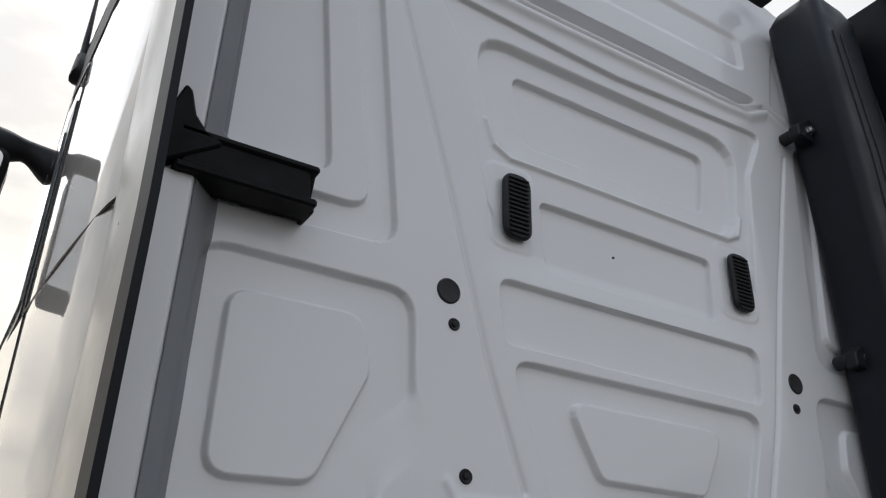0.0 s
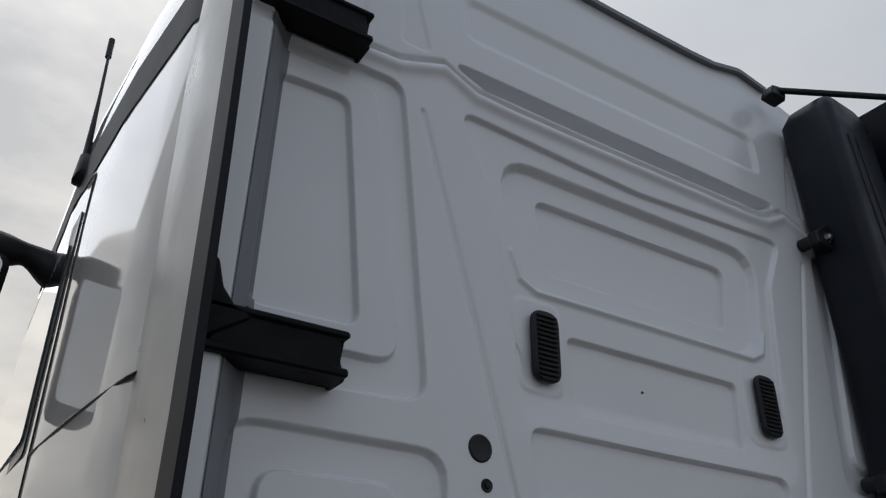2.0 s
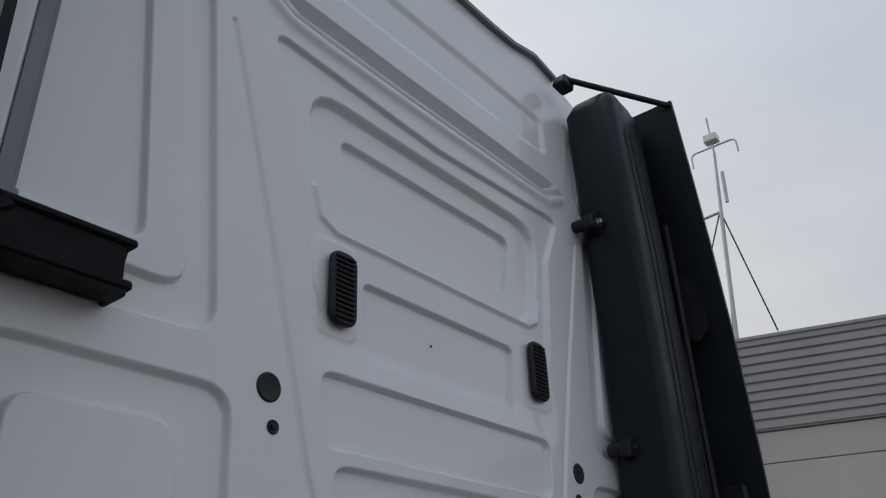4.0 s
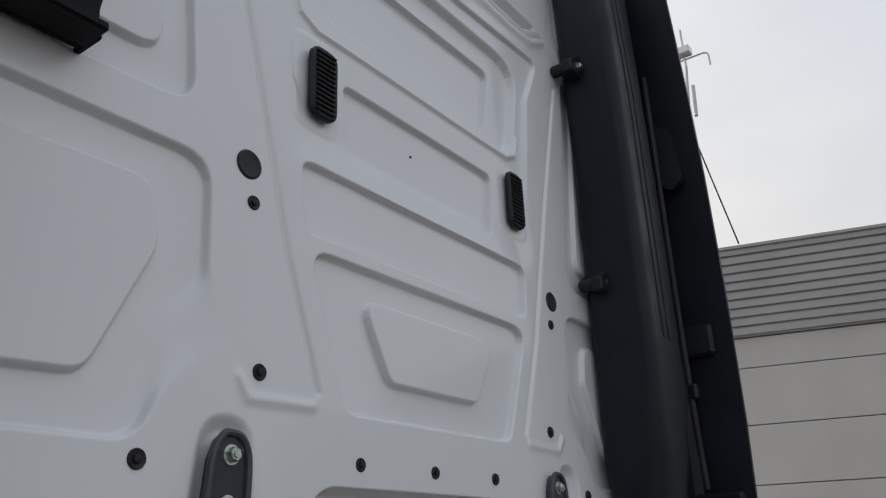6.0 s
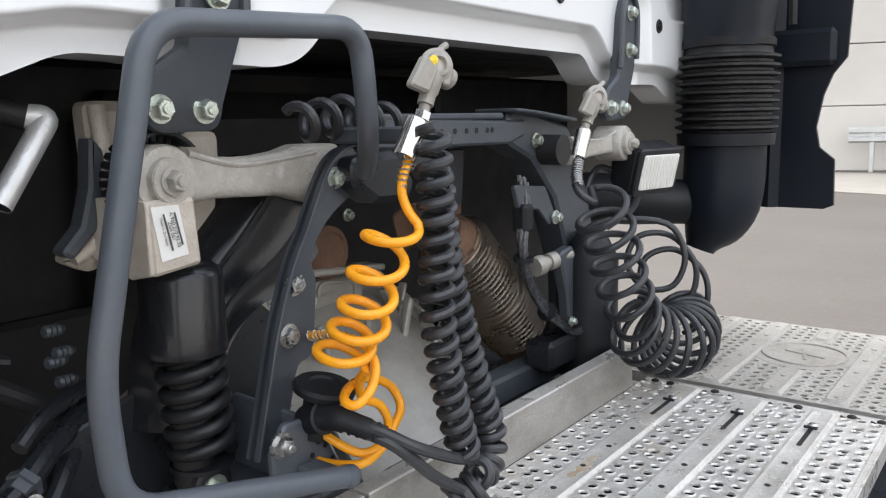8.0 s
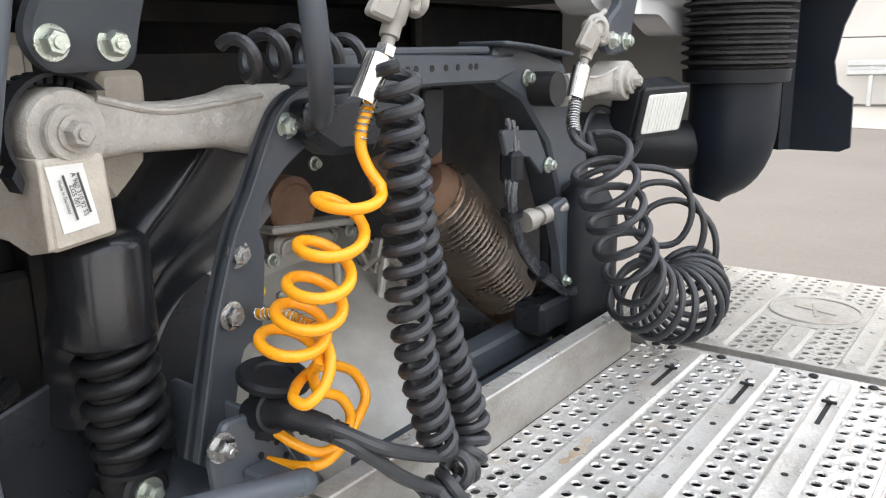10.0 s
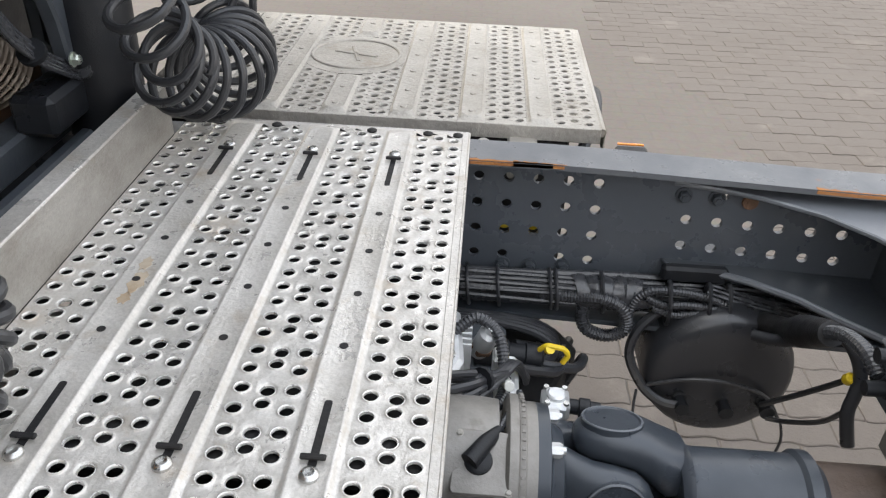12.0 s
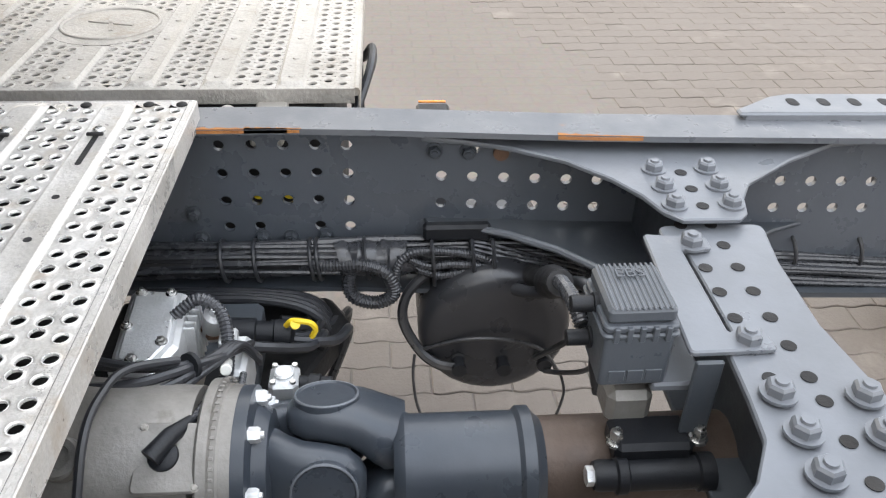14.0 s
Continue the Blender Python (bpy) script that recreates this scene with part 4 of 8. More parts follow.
loft([(ring(0.815, -0.09, 0.098, 0.092, 0.085), 1.655, 0), (ring(0.815, -0.09, 0.098, 0.092, 0.085), 1.70, 0), (ring(0.815, -0.095, 0.106, 0.096, 0.06), 1.80, 0),
      (ring(0.832, -0.10, 0.112, 0.095, 0.04), 2.0, 0), (ring(0.834, -0.10, 0.112, 0.095, 0.035), 2.6, 0), (ring(0.820, -0.10, 0.112, 0.095, 0.035), 3.05, 0),
      (ring(0.800, -0.10, 0.108, 0.095, 0.035), 3.45, -0.1), (ring(0.805, -0.10, 0.09, 0.08, 0.04), 3.50, -0.1)], SNORKEL, "duct", duct)
for dx in (-0.018, 0.022):
    part("duct_rib", Shape().tube([(0.80 + dx - 0.03, -0.196, 3.35), (0.815 + dx, -0.196, 2.9), (0.822 + dx, -0.196, 2.12)], 0.0035, 6), PLASTIC, duct)
prof = []
for k in range(9):
    z = 1.470 + k * 0.0195
    prof += [(z - 1.44, 0.098), (z - 1.44 + 0.005, 0.114), (z - 1.44 + 0.010, 0.114), (z - 1.44 + 0.0145, 0.098)]
bel = part("bellows", Shape().lathe((0.815, -0.09, 1.44), (0, 0, 1), [(0.0, 0.09)] + prof + [(0.215, 0.096), (0.235, 0.10)], 40), RUBBER, duct, "ribbed black rubber bellows", 25)
part("clamp_band", Shape().lathe((0.815, -0.09, 1.655), (0, 0, 1), [(0, 0.100), (0.002, 0.103), (0.016, 0.103), (0.018, 0.100)], 40), DARK, bel)
part("clamp_band", Shape().lathe((0.815, -0.09, 1.435), (0, 0, 1), [(0, 0.098), (0.002, 0.108), (0.028, 0.110), (0.03, 0.098)], 40), PLASTIC, bel)
part("elbow", Shape().tube(smooth_path([(0.815, -0.09, 1.44), (0.815, -0.09, 1.37), (0.81, -0.085, 1.30), (0.803, -0.07, 1.25), (0.795, -0.055, 1.215), (0.79, -0.047, 1.19)], 3),
                           [0.092] * 5 + [0.091, 0.089, 0.085, 0.080, 0.074, 0.066, 0.057, 0.049, 0.042, 0.036, 0.034], 28), SNORKEL, duct)
part("inlet_stub", Shape().tube([(0.80, -0.05, 1.30), (0.70, 0.10, 1.31), (0.55, 0.30, 1.33)], [0.05, 0.06, 0.06], 20), PLASTIC, duct)
for x, z in ((0.694, 3.010), (0.735, 2.289)):
    lug = part("lug", Shape().prism(rounded([(-0.05, -0.03), (0.035, -0.04), (0.045, 0.055), (0.01, 0.05), (-0.05, 0.01)], 0.01), plane((x, -0.045, z), (1, 0, 0), (0, 0, 1)), 0.035, 0.004), PLASTIC, duct)
    part("lug_bolt", Shape().hexbolt((x, -0.08, z), BACK, 0.011, 0.01), STEEL, lug)
    part("lug_foot", Shape().rod((x - 0.02, 0.0, z), (x - 0.02, -0.06, z), 0.02, 14, 0.003), RUBBER, lug)
part("roof_clamp", Shape().prism(rounded([(-0.042, -0.026), (0.03, -0.03), (0.042, 0.008), (0.024, 0.028), (-0.022, 0.018)], 0.009), plane((0.625, -0.03, 3.55), (1, 0, 0), (0, 0, 1)), 0.05, 0.006), PLASTIC, duct)
part("stay_bar", Shape().tube([(0.62, -0.07, 3.555), (0.965, -0.285, 3.53)], 0.011, 10), PLASTIC, duct)

rf = thing("wind_flap", "black inner face of the wind flap beside the intake", "wind flap", (1.09, -0.15, 1.27))
zz = [1.265, 1.275, 1.39, 1.42, 1.47, 1.55, 1.60, 1.64, 1.9, 2.3, 2.7, 3.0, 3.3, 3.545]
edge = [-0.25, -0.272, -0.268, -0.232, -0.222, -0.236, -0.255, -0.285, -0.295, -0.30, -0.30, -0.30, -0.30, -0.30]
xx = [1.10, 1.10, 1.10, 1.10, 1.10, 1.10, 1.10, 1.10, 1.10, 1.10, 1.09, 1.06, 1.01, 0.965]
cols = [0.06, -0.02, -0.08, -0.12, -0.14, -0.20]
vs, fs = [], []
for o in (0.0, 0.014):
    for z, e, x in zip(zz, edge, xx):
        for c in cols + [e]:
            ridge = -0.02 if c in (-0.12,) else 0.0
            vs.append((x + o + ridge * (o == 0) + 0.03 * (c > -0.1) * 0, c, z))
w, h = len(cols) + 1, len(zz)
for o in (0, w * h):
    fs += [(o + j * w + i, o + j * w + i + 1, o + (j + 1) * w + i + 1, o + (j + 1) * w + i) for j in range(h - 1) for i in range(w - 1)]
fs += [(j * w + w - 1, (j + 1) * w + w - 1, w * h + (j + 1) * w + w - 1, w * h + j * w + w - 1) for j in range(h - 1)]
fs += [(i, i + 1, w * h + i + 1, w * h + i) for i in range(w - 1)] + [((h - 1) * w + i, (h - 1) * w + i + 1, w * h + (h - 1) * w + i + 1, w * h + (h - 1) * w + i) for i in range(w - 1)]
part("flap_panel", Shape().add(vs, fs), SNORKEL, rf, angle=30)
part("stiffener", Shape().box((1.085, -0.19, 1.665), (0.045, 0.15, 0.09), 0.012), SNORKEL, rf)
part("latch_pocket", Shape().box((1.088, -0.20, 2.16), (0.03, 0.09, 0.10), 0.01), PLASTIC, rf)
part("latch_pocket", Shape().box((1.07, -0.20, 3.30), (0.05, 0.10, 0.05), 0.01), PLASTIC, rf)
part("hinge_strap", Shape().prism(rounded([(-0.10, 2.98), (-0.22, 2.88), (-0.24, 2.70), (-0.20, 2.66), (-0.14, 2.72), (-0.08, 2.90)], 0.02), plane((1.08, 0, 0), (0, 1, 0), (0, 0, 1)), -0.03, 0), PLASTIC, rf)
part("drain_hose", Shape().tube(smooth_path([(1.03, -0.17, 3.1), (1.05, -0.16, 2.4), (1.04, -0.165, 2.0), (1.045, -0.17, 1.72)], 6), 0.010, 10), RUBBER, rf)
part("hose_clip", Shape().box((1.045, -0.172, 2.0), (0.035, 0.035, 0.05), 0.008), PLASTIC, rf)

# ---- cab suspension ----
def bent_under(shape, way):
    """Sets the foot of the left mount back under the cab's lip."""
    out_ = []
    for x, y, z in shape.v:
        w = max(0.0, min(1.0, (1.605 - z) / 0.07)) if way == 1 else 0.0
        out_.append((x + 0.030 * w, y + 0.040 * w, z))
    shape.v = out_
    return shape


EYE_OLD, EYE_NEW, GROW = Vector((-0.632, 0, 1.45)), Vector((-0.588, 0.072, 1.4445)), 1.11


def set_back(ob):
    """Moves a thing that belongs to the left lever's eye to where the eye sits."""
    ob.matrix_basis = Matrix.Translation(EYE_NEW + (ob.matrix_basis.translation - EYE_OLD) * GROW) @ Matrix.Scale(GROW, 4)


for cx, ex, way in ((-0.549, -0.632, 1), (0.440, 0.400, -1)):
    sgn = 1
    mt = thing("cab_mount", "black steel cab mount bracket bolted to the rear wall", "bracket", (cx, 0, 1.5), "cab mounts")
    out = [(-0.044, 1.585), (-0.032, 1.70, 0.03), (-0.018, 1.738, 0.03), (0.018, 1.738, 0.03), (0.034, 1.70, 0.03), (0.032, 1.605), (0.004, 1.535), (-0.004, 1.50, 0.025), (-0.086, 1.498, 0.03), (-0.104, 1.53, 0.03), (-0.085, 1.56)]
    part("plate", bent_under(Shape().prism(rounded([(cx + sgn * p[0], *p[1:]) for p in out], 0.012), plane((0, 0.006, 0), (1, 0, 0), (0, 0, 1)), 0.022, 0.005), way), FRAME, mt)
    part("rim", Shape().tube(smooth_path([(cx + sgn * a, -0.018, z) for a, z in ((-0.042, 1.60), (-0.034, 1.70), (-0.018, 1.734), (0.0, 1.739), (0.02, 1.732), (0.033, 1.70), (0.032, 1.62))], 5), 0.006, 8), FRAME, mt)
    for dx, z in ((0.0, 1.707), (-0.002, 1.635), (-0.081, 1.523), (-0.027, 1.522)):
        part("bolt", bent_under(Shape().hexbolt((cx + sgn * dx, -0.016, z), BACK, 0.0104, 0.011), way), ZINC, mt, "greenish zinc bolt")

    # lever below it
    sgn = way
    lv = thing("stabiliser_lever", "grey forged stabiliser lever with round eye", "lever", (ex, 0, 1.45), "stabiliser levers")
    sec = [(0.012, 1.4545, 0.0300, 0.022), (0.032, 1.4545, 0.0275, 0.021), (0.062, 1.452, 0.0220, 0.018), (0.095, 1.450, 0.0215, 0.017), (0.125, 1.4495, 0.0225, 0.017), (0.155, 1.4505, 0.0250, 0.018),
           (0.180, 1.450, 0.0320, 0.020), (0.205, 1.447, 0.0350, 0.021), (0.240, 1.446, 0.0350, 0.021)]
    vs = [(ex + sgn * a, -0.006 + hy * math.copysign(abs(math.cos(q)) ** 0.55, math.cos(q)), zc + hz * math.copysign(abs(math.sin(q)) ** 0.55, math.sin(q)))
          for a, zc, hz, hy in (sec if way == 1 else [(p[0] * 0.8, p[1], p[2] * 0.72, p[3] * 0.6) for p in sec]) for q in [2 * math.pi * k / 24 for k in range(24)]]
    part("arm", Shape().add(vs, [(i * 24 + k, i * 24 + (k + 1) % 24, (i + 1) * 24 + (k + 1) % 24, (i + 1) * 24 + k) for i in range(len(sec) - 1) for k in range(24)] + [tuple(range((len(sec) - 1) * 24, len(sec) * 24))]), IRON, lv, angle=70)
    part("eye", Shape().lathe((ex, 0.03, 1.454), BACK, [(0, 0.03), (0.004, 0.0345), (0.058, 0.0345), (0.062, 0.032)], 32), IRON, lv)
    part("boss", Shape().lathe((ex, -0.03, 1.454), BACK, [(0, 0.0225), (0.010, 0.0225), (0.012, 0.021)], 28), IRON, lv)
    part("arm_ridge", Shape().tube(smooth_path([(ex + sgn * 0.03, -0.024, 1.478), (ex + sgn * 0.09, -0.0215, 1.464), (ex + sgn * 0.15, -0.0215, 1.466), (ex + sgn * 0.20, -0.024, 1.472)], 5), 0.0035 if way == 1 else 0.002, 8), IRON, lv)
    part("bolt", Shape().hexbolt((ex, -0.042, 1.454), BACK, 0.010, 0.010), IRON, lv)
    part("bush", Shape().lathe((ex + sgn * 0.225, 0.02, 1.45), BACK, [(-0.01, 0.027), (0.036, 0.027)], 24), RUBBER, lv, "black rubber bush")
    if way == 1:
        set_back(lv)

LX = -0.632
cv = thing("bush_cover", "ridged black plastic cover over the lever eye", "cover", (LX, 0.01, 1.49))
s = Shape()
for k in range(14):
    a = radians(50 + k * 12)
    s.box((LX + 0.041 * math.cos(a), 0.0, 1.454 + 0.041 * math.sin(a)), (0.010, 0.020, 0.0065), 0.001, Matrix.Rotation(-a, 4, "Y"))
part("ridge_ring", s, PLASTIC, cv)
arc = [(LX + 0.047 * math.cos(radians(40 + k * 12)), 1.454 + 0.047 * math.sin(radians(40 + k * 12))) for k in range(15)]
arc += [(LX - 0.046, 1.425), (LX - 0.040, 1.412), (LX - 0.037, 1.420)]
arc += [(LX + 0.0435 * math.cos(radians(190 - k * 12)), 1.454 + 0.0435 * math.sin(radians(190 - k * 12))) for k in range(13)]
part("shell", Shape().prism(arc, plane((0, -0.010, 0), (1, 0, 0), (0, 0, 1)), 0.020), PLASTIC, cv)
set_back(cv)

st = thing("cab_spring", "black cab suspension strut with beige top bracket", "spring strut", (-0.618, 0.03, 1.0))
STRUT_AT = Vector((-0.578, 0.034, 0.0))
part("top_bracket", Shape().prism(rounded([(-0.645, 1.43), (-0.644, 1.350), (-0.583, 1.357), (-0.588, 1.43)], 0.006), plane((0, 0.095, 0), (1, 0, 0), (0, 0, 1)), 0.112, 0.004), BEIGE, st, "beige cast top bracket")
lab = part("label", Shape().prism([(-0.643, 1.424), (-0.634, 1.366), (-0.601, 1.370), (-0.610, 1.424)], plane((0, -0.0175, 0), (1, 0, 0), (0, 0, 1)), 0.0008), PAPER, st, "white printed label")
tilt = plane((-0.6215, -0.0195, 1.397), (0.21, 0, -0.978), (0.978, 0, 0.21))
writing("print", "A 960 310 92 55", 0.0058, tilt @ Matrix.Translation((0, 0.0050, 0)), INK, lab)
writing("print", "ZGS 001", 0.0058, tilt @ Matrix.Translation((0, 0.0005, 0)), INK, lab)
writing("print", "Made in Germany", 0.0042, tilt @ Matrix.Translation((-0.002, -0.0082, 0)), INK, lab)
for dy, ln in ((0.0092, 0.036), (-0.0038, 0.040)):
    part("print_bar", Shape().prism([(-ln / 2, dy - 0.0009), (ln / 2, dy - 0.0009), (ln / 2, dy + 0.0009), (-ln / 2, dy + 0.0009)], tilt, 0.0006), INK, lab)
part("cylinder", Shape().lathe(STRUT_AT + Vector((0, 0, 1.246)), (0, 0, 1), [(0, 0.044), (0.003, 0.048), (0.008, 0.0485), (0.012, 0.0475), (0.092, 0.047), (0.100, 0.043), (0.106, 0.034)], 40), STRUT, st, "smooth black strut tube")
part("spring", Shape().tube(coil([STRUT_AT + Vector((0.003, 0, 1.252)), STRUT_AT + Vector((0.014, 0, 1.118))], 0.0330, 5.7, 24), 0.0088, 12), SPRING, st, "black coil spring")
part("damper", Shape().rod(STRUT_AT + Vector((0, 0, 1.27)), STRUT_AT + Vector((0, 0, 1.09)), 0.024, 16), DARK, st)
part("spring_plate", Shape().lathe(STRUT_AT + Vector((0.012, 0, 1.104)), (0, 0, 1), [(0, 0.026), (0.002, 0.038), (0.007, 0.038), (0.009, 0.030)], 32), SPRING, st)
part("lower_eye", Shape().lathe(STRUT_AT + Vector((0.006, 0.012, 1.087)), BACK, [(0, 0.020), (0.003, 0.026), (0.038, 0.026), (0.041, 0.022), (0.041, 0.012)], 28), RUBBER, st, "black rubber lower eye")
part("lower_bolt", Shape().hexbolt(STRUT_AT + Vector((0.006, -0.029, 1.087)), BACK, 0.0105, 0.012), ZINC, st, "zinc bolt")
part("foot", Shape().box(STRUT_AT + Vector((0.006, 0.02, 1.03)), (0.05, 0.06, 0.09), 0.006), DARK, st)
part("bracket_side", Shape().prism(rounded([(0.095, 1.43), (-0.015, 1.43), (-0.015, 1.352), (0.02, 1.345), (0.095, 1.362)], 0.006), plane((-0.647, 0, 0), (0, 1, 0), (0, 0, 1)), 0.006, 0.001), BEIGE, st)
st.matrix_basis = Matrix.Translation((-0.594, 0.072, 1.0))
hb = thing("bearing_block", "beige cast bearing block behind the mount", "bearing block", (-0.69, 0.14, 1.4))
part("casting", Shape().prism(rounded([(-0.612, 1.535), (-0.555, 1.535), (-0.550, 1.46), (-0.556, 1.40), (-0.585, 1.352), (-0.622, 1.345), (-0.650, 1.360), (-0.640, 1.374), (-0.618, 1.40), (-0.606, 1.44), (-0.610, 1.48)], 0.012), plane((0, 0.185, 0), (1, 0, 0), (0, 0, 1)), 0.045, 0.012), BEIGE, hb)
part("casting_rib", Shape().tube(smooth_path([(-0.602, 0.14, 1.53), (-0.600, 0.136, 1.47), (-0.600, 0.136, 1.42), (-0.620, 0.138, 1.380), (-0.645, 0.14, 1.365)], 6), 0.010, 12), BEIGE, hb)
part("dark_shell", Shape().prism(rounded([(-0.622, 1.50), (-0.608, 1.48), (-0.605, 1.44), (-0.622, 1.395), (-0.652, 1.365), (-0.665, 1.374), (-0.640, 1.40), (-0.628, 1.44)], 0.008), plane((0, 0.15, 0), (1, 0, 0), (0, 0, 1)), 0.03, 0.004), FRAME, hb)
part("lug", Shape().prism(rounded([(-0.50, 1.498), (-0.447, 1.498), (-0.447, 1.452), (-0.50, 1.44)], 0.012), plane((0, 0.16, 0), (1, 0, 0), (0, 0, 1)), 0.03, 0.006), BEIGE, hb)
part("ear", Shape().prism(rounded([(-0.510, 1.46), (-0.458, 1.46), (-0.456, 1.40), (-0.470, 1.345), (-0.490, 1.352), (-0.515, 1.40)], 0.010), plane((0, 0.15, 0), (1, 0, 0), (0, 0, 1)), 0.02, 0.004), BEIGE, hb)

# upright plate between lever and frame
def leaning(shape):
    """Leans the support arm in towards the engine at its top."""
    shape.v = [(x + float(np.interp(z, [1.14, 1.26, 1.32, 1.445], [0.010, 0.008, 0.022, 0.038])), y + float(np.interp(z, [1.14, 1.26, 1.32, 1.445], [0.013, 0.010, 0.020, 0.030])), z - float(np.interp(z, [1.14, 1.26, 1.445], [0.012, 0.006, 0.008]))) for x, y, z in shape.v]
    return shape


ap = thing("support_arm", "dark grey steel support arm with pale bolts", "support arm", (-0.44, -0.02, 1.1))
left_ = [(p.x, p.z) for p in smooth_path([(-0.530, 0, 1.130), (-0.505, 0, 1.221), (-0.474, 0, 1.329), (-0.446, 0, 1.384), (-0.412, 0, 1.451), (-0.384, 0, 1.477), (-0.356, 0, 1.484)], 5)]
right_ = [(-0.339, 1.462), (-0.350, 1.428), (-0.394, 1.398), (-0.422, 1.369), (-0.431, 1.341), (-0.424, 1.315), (-0.430, 1.236), (-0.455, 1.222), (-0.469, 1.179), (-0.482, 1.130)]
part("plate", leaning(Shape().prism(left_ + [(p.x, p.z) for p in smooth_path([(x, 0, z) for x, z in right_], 4)], plane((0, 0.006, 0), (1, 0, 0), (0, 0, 1)), 0.012, 0.002)), FRAME, ap)
part("flange", leaning(Shape().prism(left_ + [(x + 0.005, z - 0.001) for x, z in left_[::-1]], plane((0, 0.011, 0), (1, 0, 0), (0, 0, 1)), 0.024, 0.001)), FRAME, ap)
for x, z, m_ in ((-0.392, 1.444, ZINC), (-0.463, 1.321, STEEL), (-0.471, 1.262, STEEL)):
    part("bolt", leaning(Shape().hexbolt((x, -0.006, z), BACK, 0.0098, 0.010)), m_, ap, "pale hexagon bolt")
bk = thing("frame_plate", "large dark steel plate carrying the cab suspension", "steel plate", (-0.5, 0.09, 1.0))
crest_ = [(-0.385, 1.448), (-0.420, 1.408), (-0.455, 1.372), (-0.490, 1.341), (-0.522, 1.305), (-0.545, 1.25), (-0.562, 1.15)]
ridge_ = [(-0.325, 1.405), (-0.365, 1.365), (-0.402, 1.335), (-0.443, 1.313), (-0.480, 1.290), (-0.508, 1.245), (-0.522, 1.15)]
hem_ = [(-0.325, 1.33), (-0.365, 1.298), (-0.398, 1.283), (-0.428, 1.277), (-0.458, 1.260), (-0.489, 1.222), (-0.506, 1.15)]
lines_ = [[(p.x, p.z) for p in smooth_path([(x_, 0, z_) for x_, z_ in l_], 6)] for l_ in (crest_, ridge_, hem_)]
av, across_ = [], 15
for (x0_, z0_), (x1_, z1_), (x2_, z2_) in zip(*lines_):
    ux, uz = (x1_ - x0_), (z1_ - z0_)
    ln_ = math.hypot(ux, uz)
    ox, oz = -ux / ln_, -uz / ln_
    av += [(x0_ + ox * 0.032, 0.150, z0_ + oz * 0.032), (x0_ + ox * 0.024, 0.118, z0_ + oz * 0.024), (x0_ + ox * 0.012, 0.097, z0_ + oz * 0.012), (x0_ + ox * 0.004, 0.088, z0_ + oz * 0.004), (x0_, 0.086, z0_)]
    for f_, y_ in ((0.10, 0.0885), (0.22, 0.0915), (0.55, 0.0925), (0.86, 0.0915), (0.95, 0.0898), (1.0, 0.0893)):
        av.append((x0_ + ux * f_, y_, z0_ + uz * f_))
    av += [(x1_ + (x2_ - x1_) * f_, y_, z1_ + (z2_ - z1_) * f_) for f_, y_ in ((0.2, 0.0915), (0.85, 0.0925), (1.0, 0.089), (1.02, 0.120))]
rings_ = len(lines_[0])
part("carrier_arm", Shape().add(av, [(r_ * across_ + k, r_ * across_ + k + 1, (r_ + 1) * across_ + k + 1, (r_ + 1) * across_ + k) for r_ in range(rings_ - 1) for k in range(across_ - 1)]), STRUT, bk, "pressed glossy black carrier arm", 60)
part("bush_carrier", Shape().prism(rounded([(-0.350, 1.462), (-0.262, 1.468), (-0.225, 1.425), (-0.240, 1.398), (-0.309, 1.40), (-0.350, 1.425)], 0.018), plane((0, 0.04, 0), (1, 0, 0), (0, 0, 1)), 0.05, 0.01), BLACKPAINT, bk)
for x, z in ((-0.463, 1.322), (-0.508, 1.282)):
    part("plate_hole", Shape().lathe((x, 0.0965, z), BACK, [(0, 0.005), (0.0022, 0.005)], 14), DARK, bk)
# added dark sheet that hides the pale bell housing behind the strut
part("rear_web", Shape().prism(rounded([(-0.70, 0.86), (-0.375, 0.93), (-0.36, 1.24), (-0.40, 1.275), (-0.52, 1.25), (-0.56, 1.20), (-0.70, 1.16)], 0.012), plane((0, 0.150, 0), (1, 0, 0), (0, 0, 1)), 0.01, 0.003), BLACKPAINT, bk)
part("rear_stay", Shape().tube(bent([(-0.52, 0.13, 1.12), (-0.49, 0.15, 1.20), (-0.44, 0.16, 1.26)], 0.03), 0.008, 10), BLACKPAINT, bk)
# foot in the paler rail paint, standing in for the light it catches
part("foot", Shape().prism(rounded([(-0.534, 1.140), (-0.514, 1.171), (-0.475, 1.168), (-0.463, 1.160), (-0.414, 1.070), (-0.412, 1.050), (-0.530, 1.085)], 0.008), plane((0, -0.03, 0), (1, 0, 0), (0, 0, 1)), 0.012, 0.003), RAIL, bk)
part("foot_gusset", Shape().prism(rounded([(0.10, 1.19), (-0.03, 1.185), (-0.035, 1.09), (0.10, 1.08)], 0.01), plane((-0.478, 0, -0.018), (0, 1, 0), (0, 0, 1)), 0.008, 0.002), RAIL, bk)
part("foot_arm", Shape().box((-0.50, 0.02, 1.07), (0.12, 0.16, 0.02), 0.004), FRAME, bk)
part("foot_fold", Shape().prism([(-0.466, 1.1625), (-0.415, 1.0690), (-0.411, 1.0705), (-0.462, 1.1640)], plane((0, -0.0425, 0), (1, 0, 0), (0, 0, 1)), 0.020, 0.001), RAIL, bk)
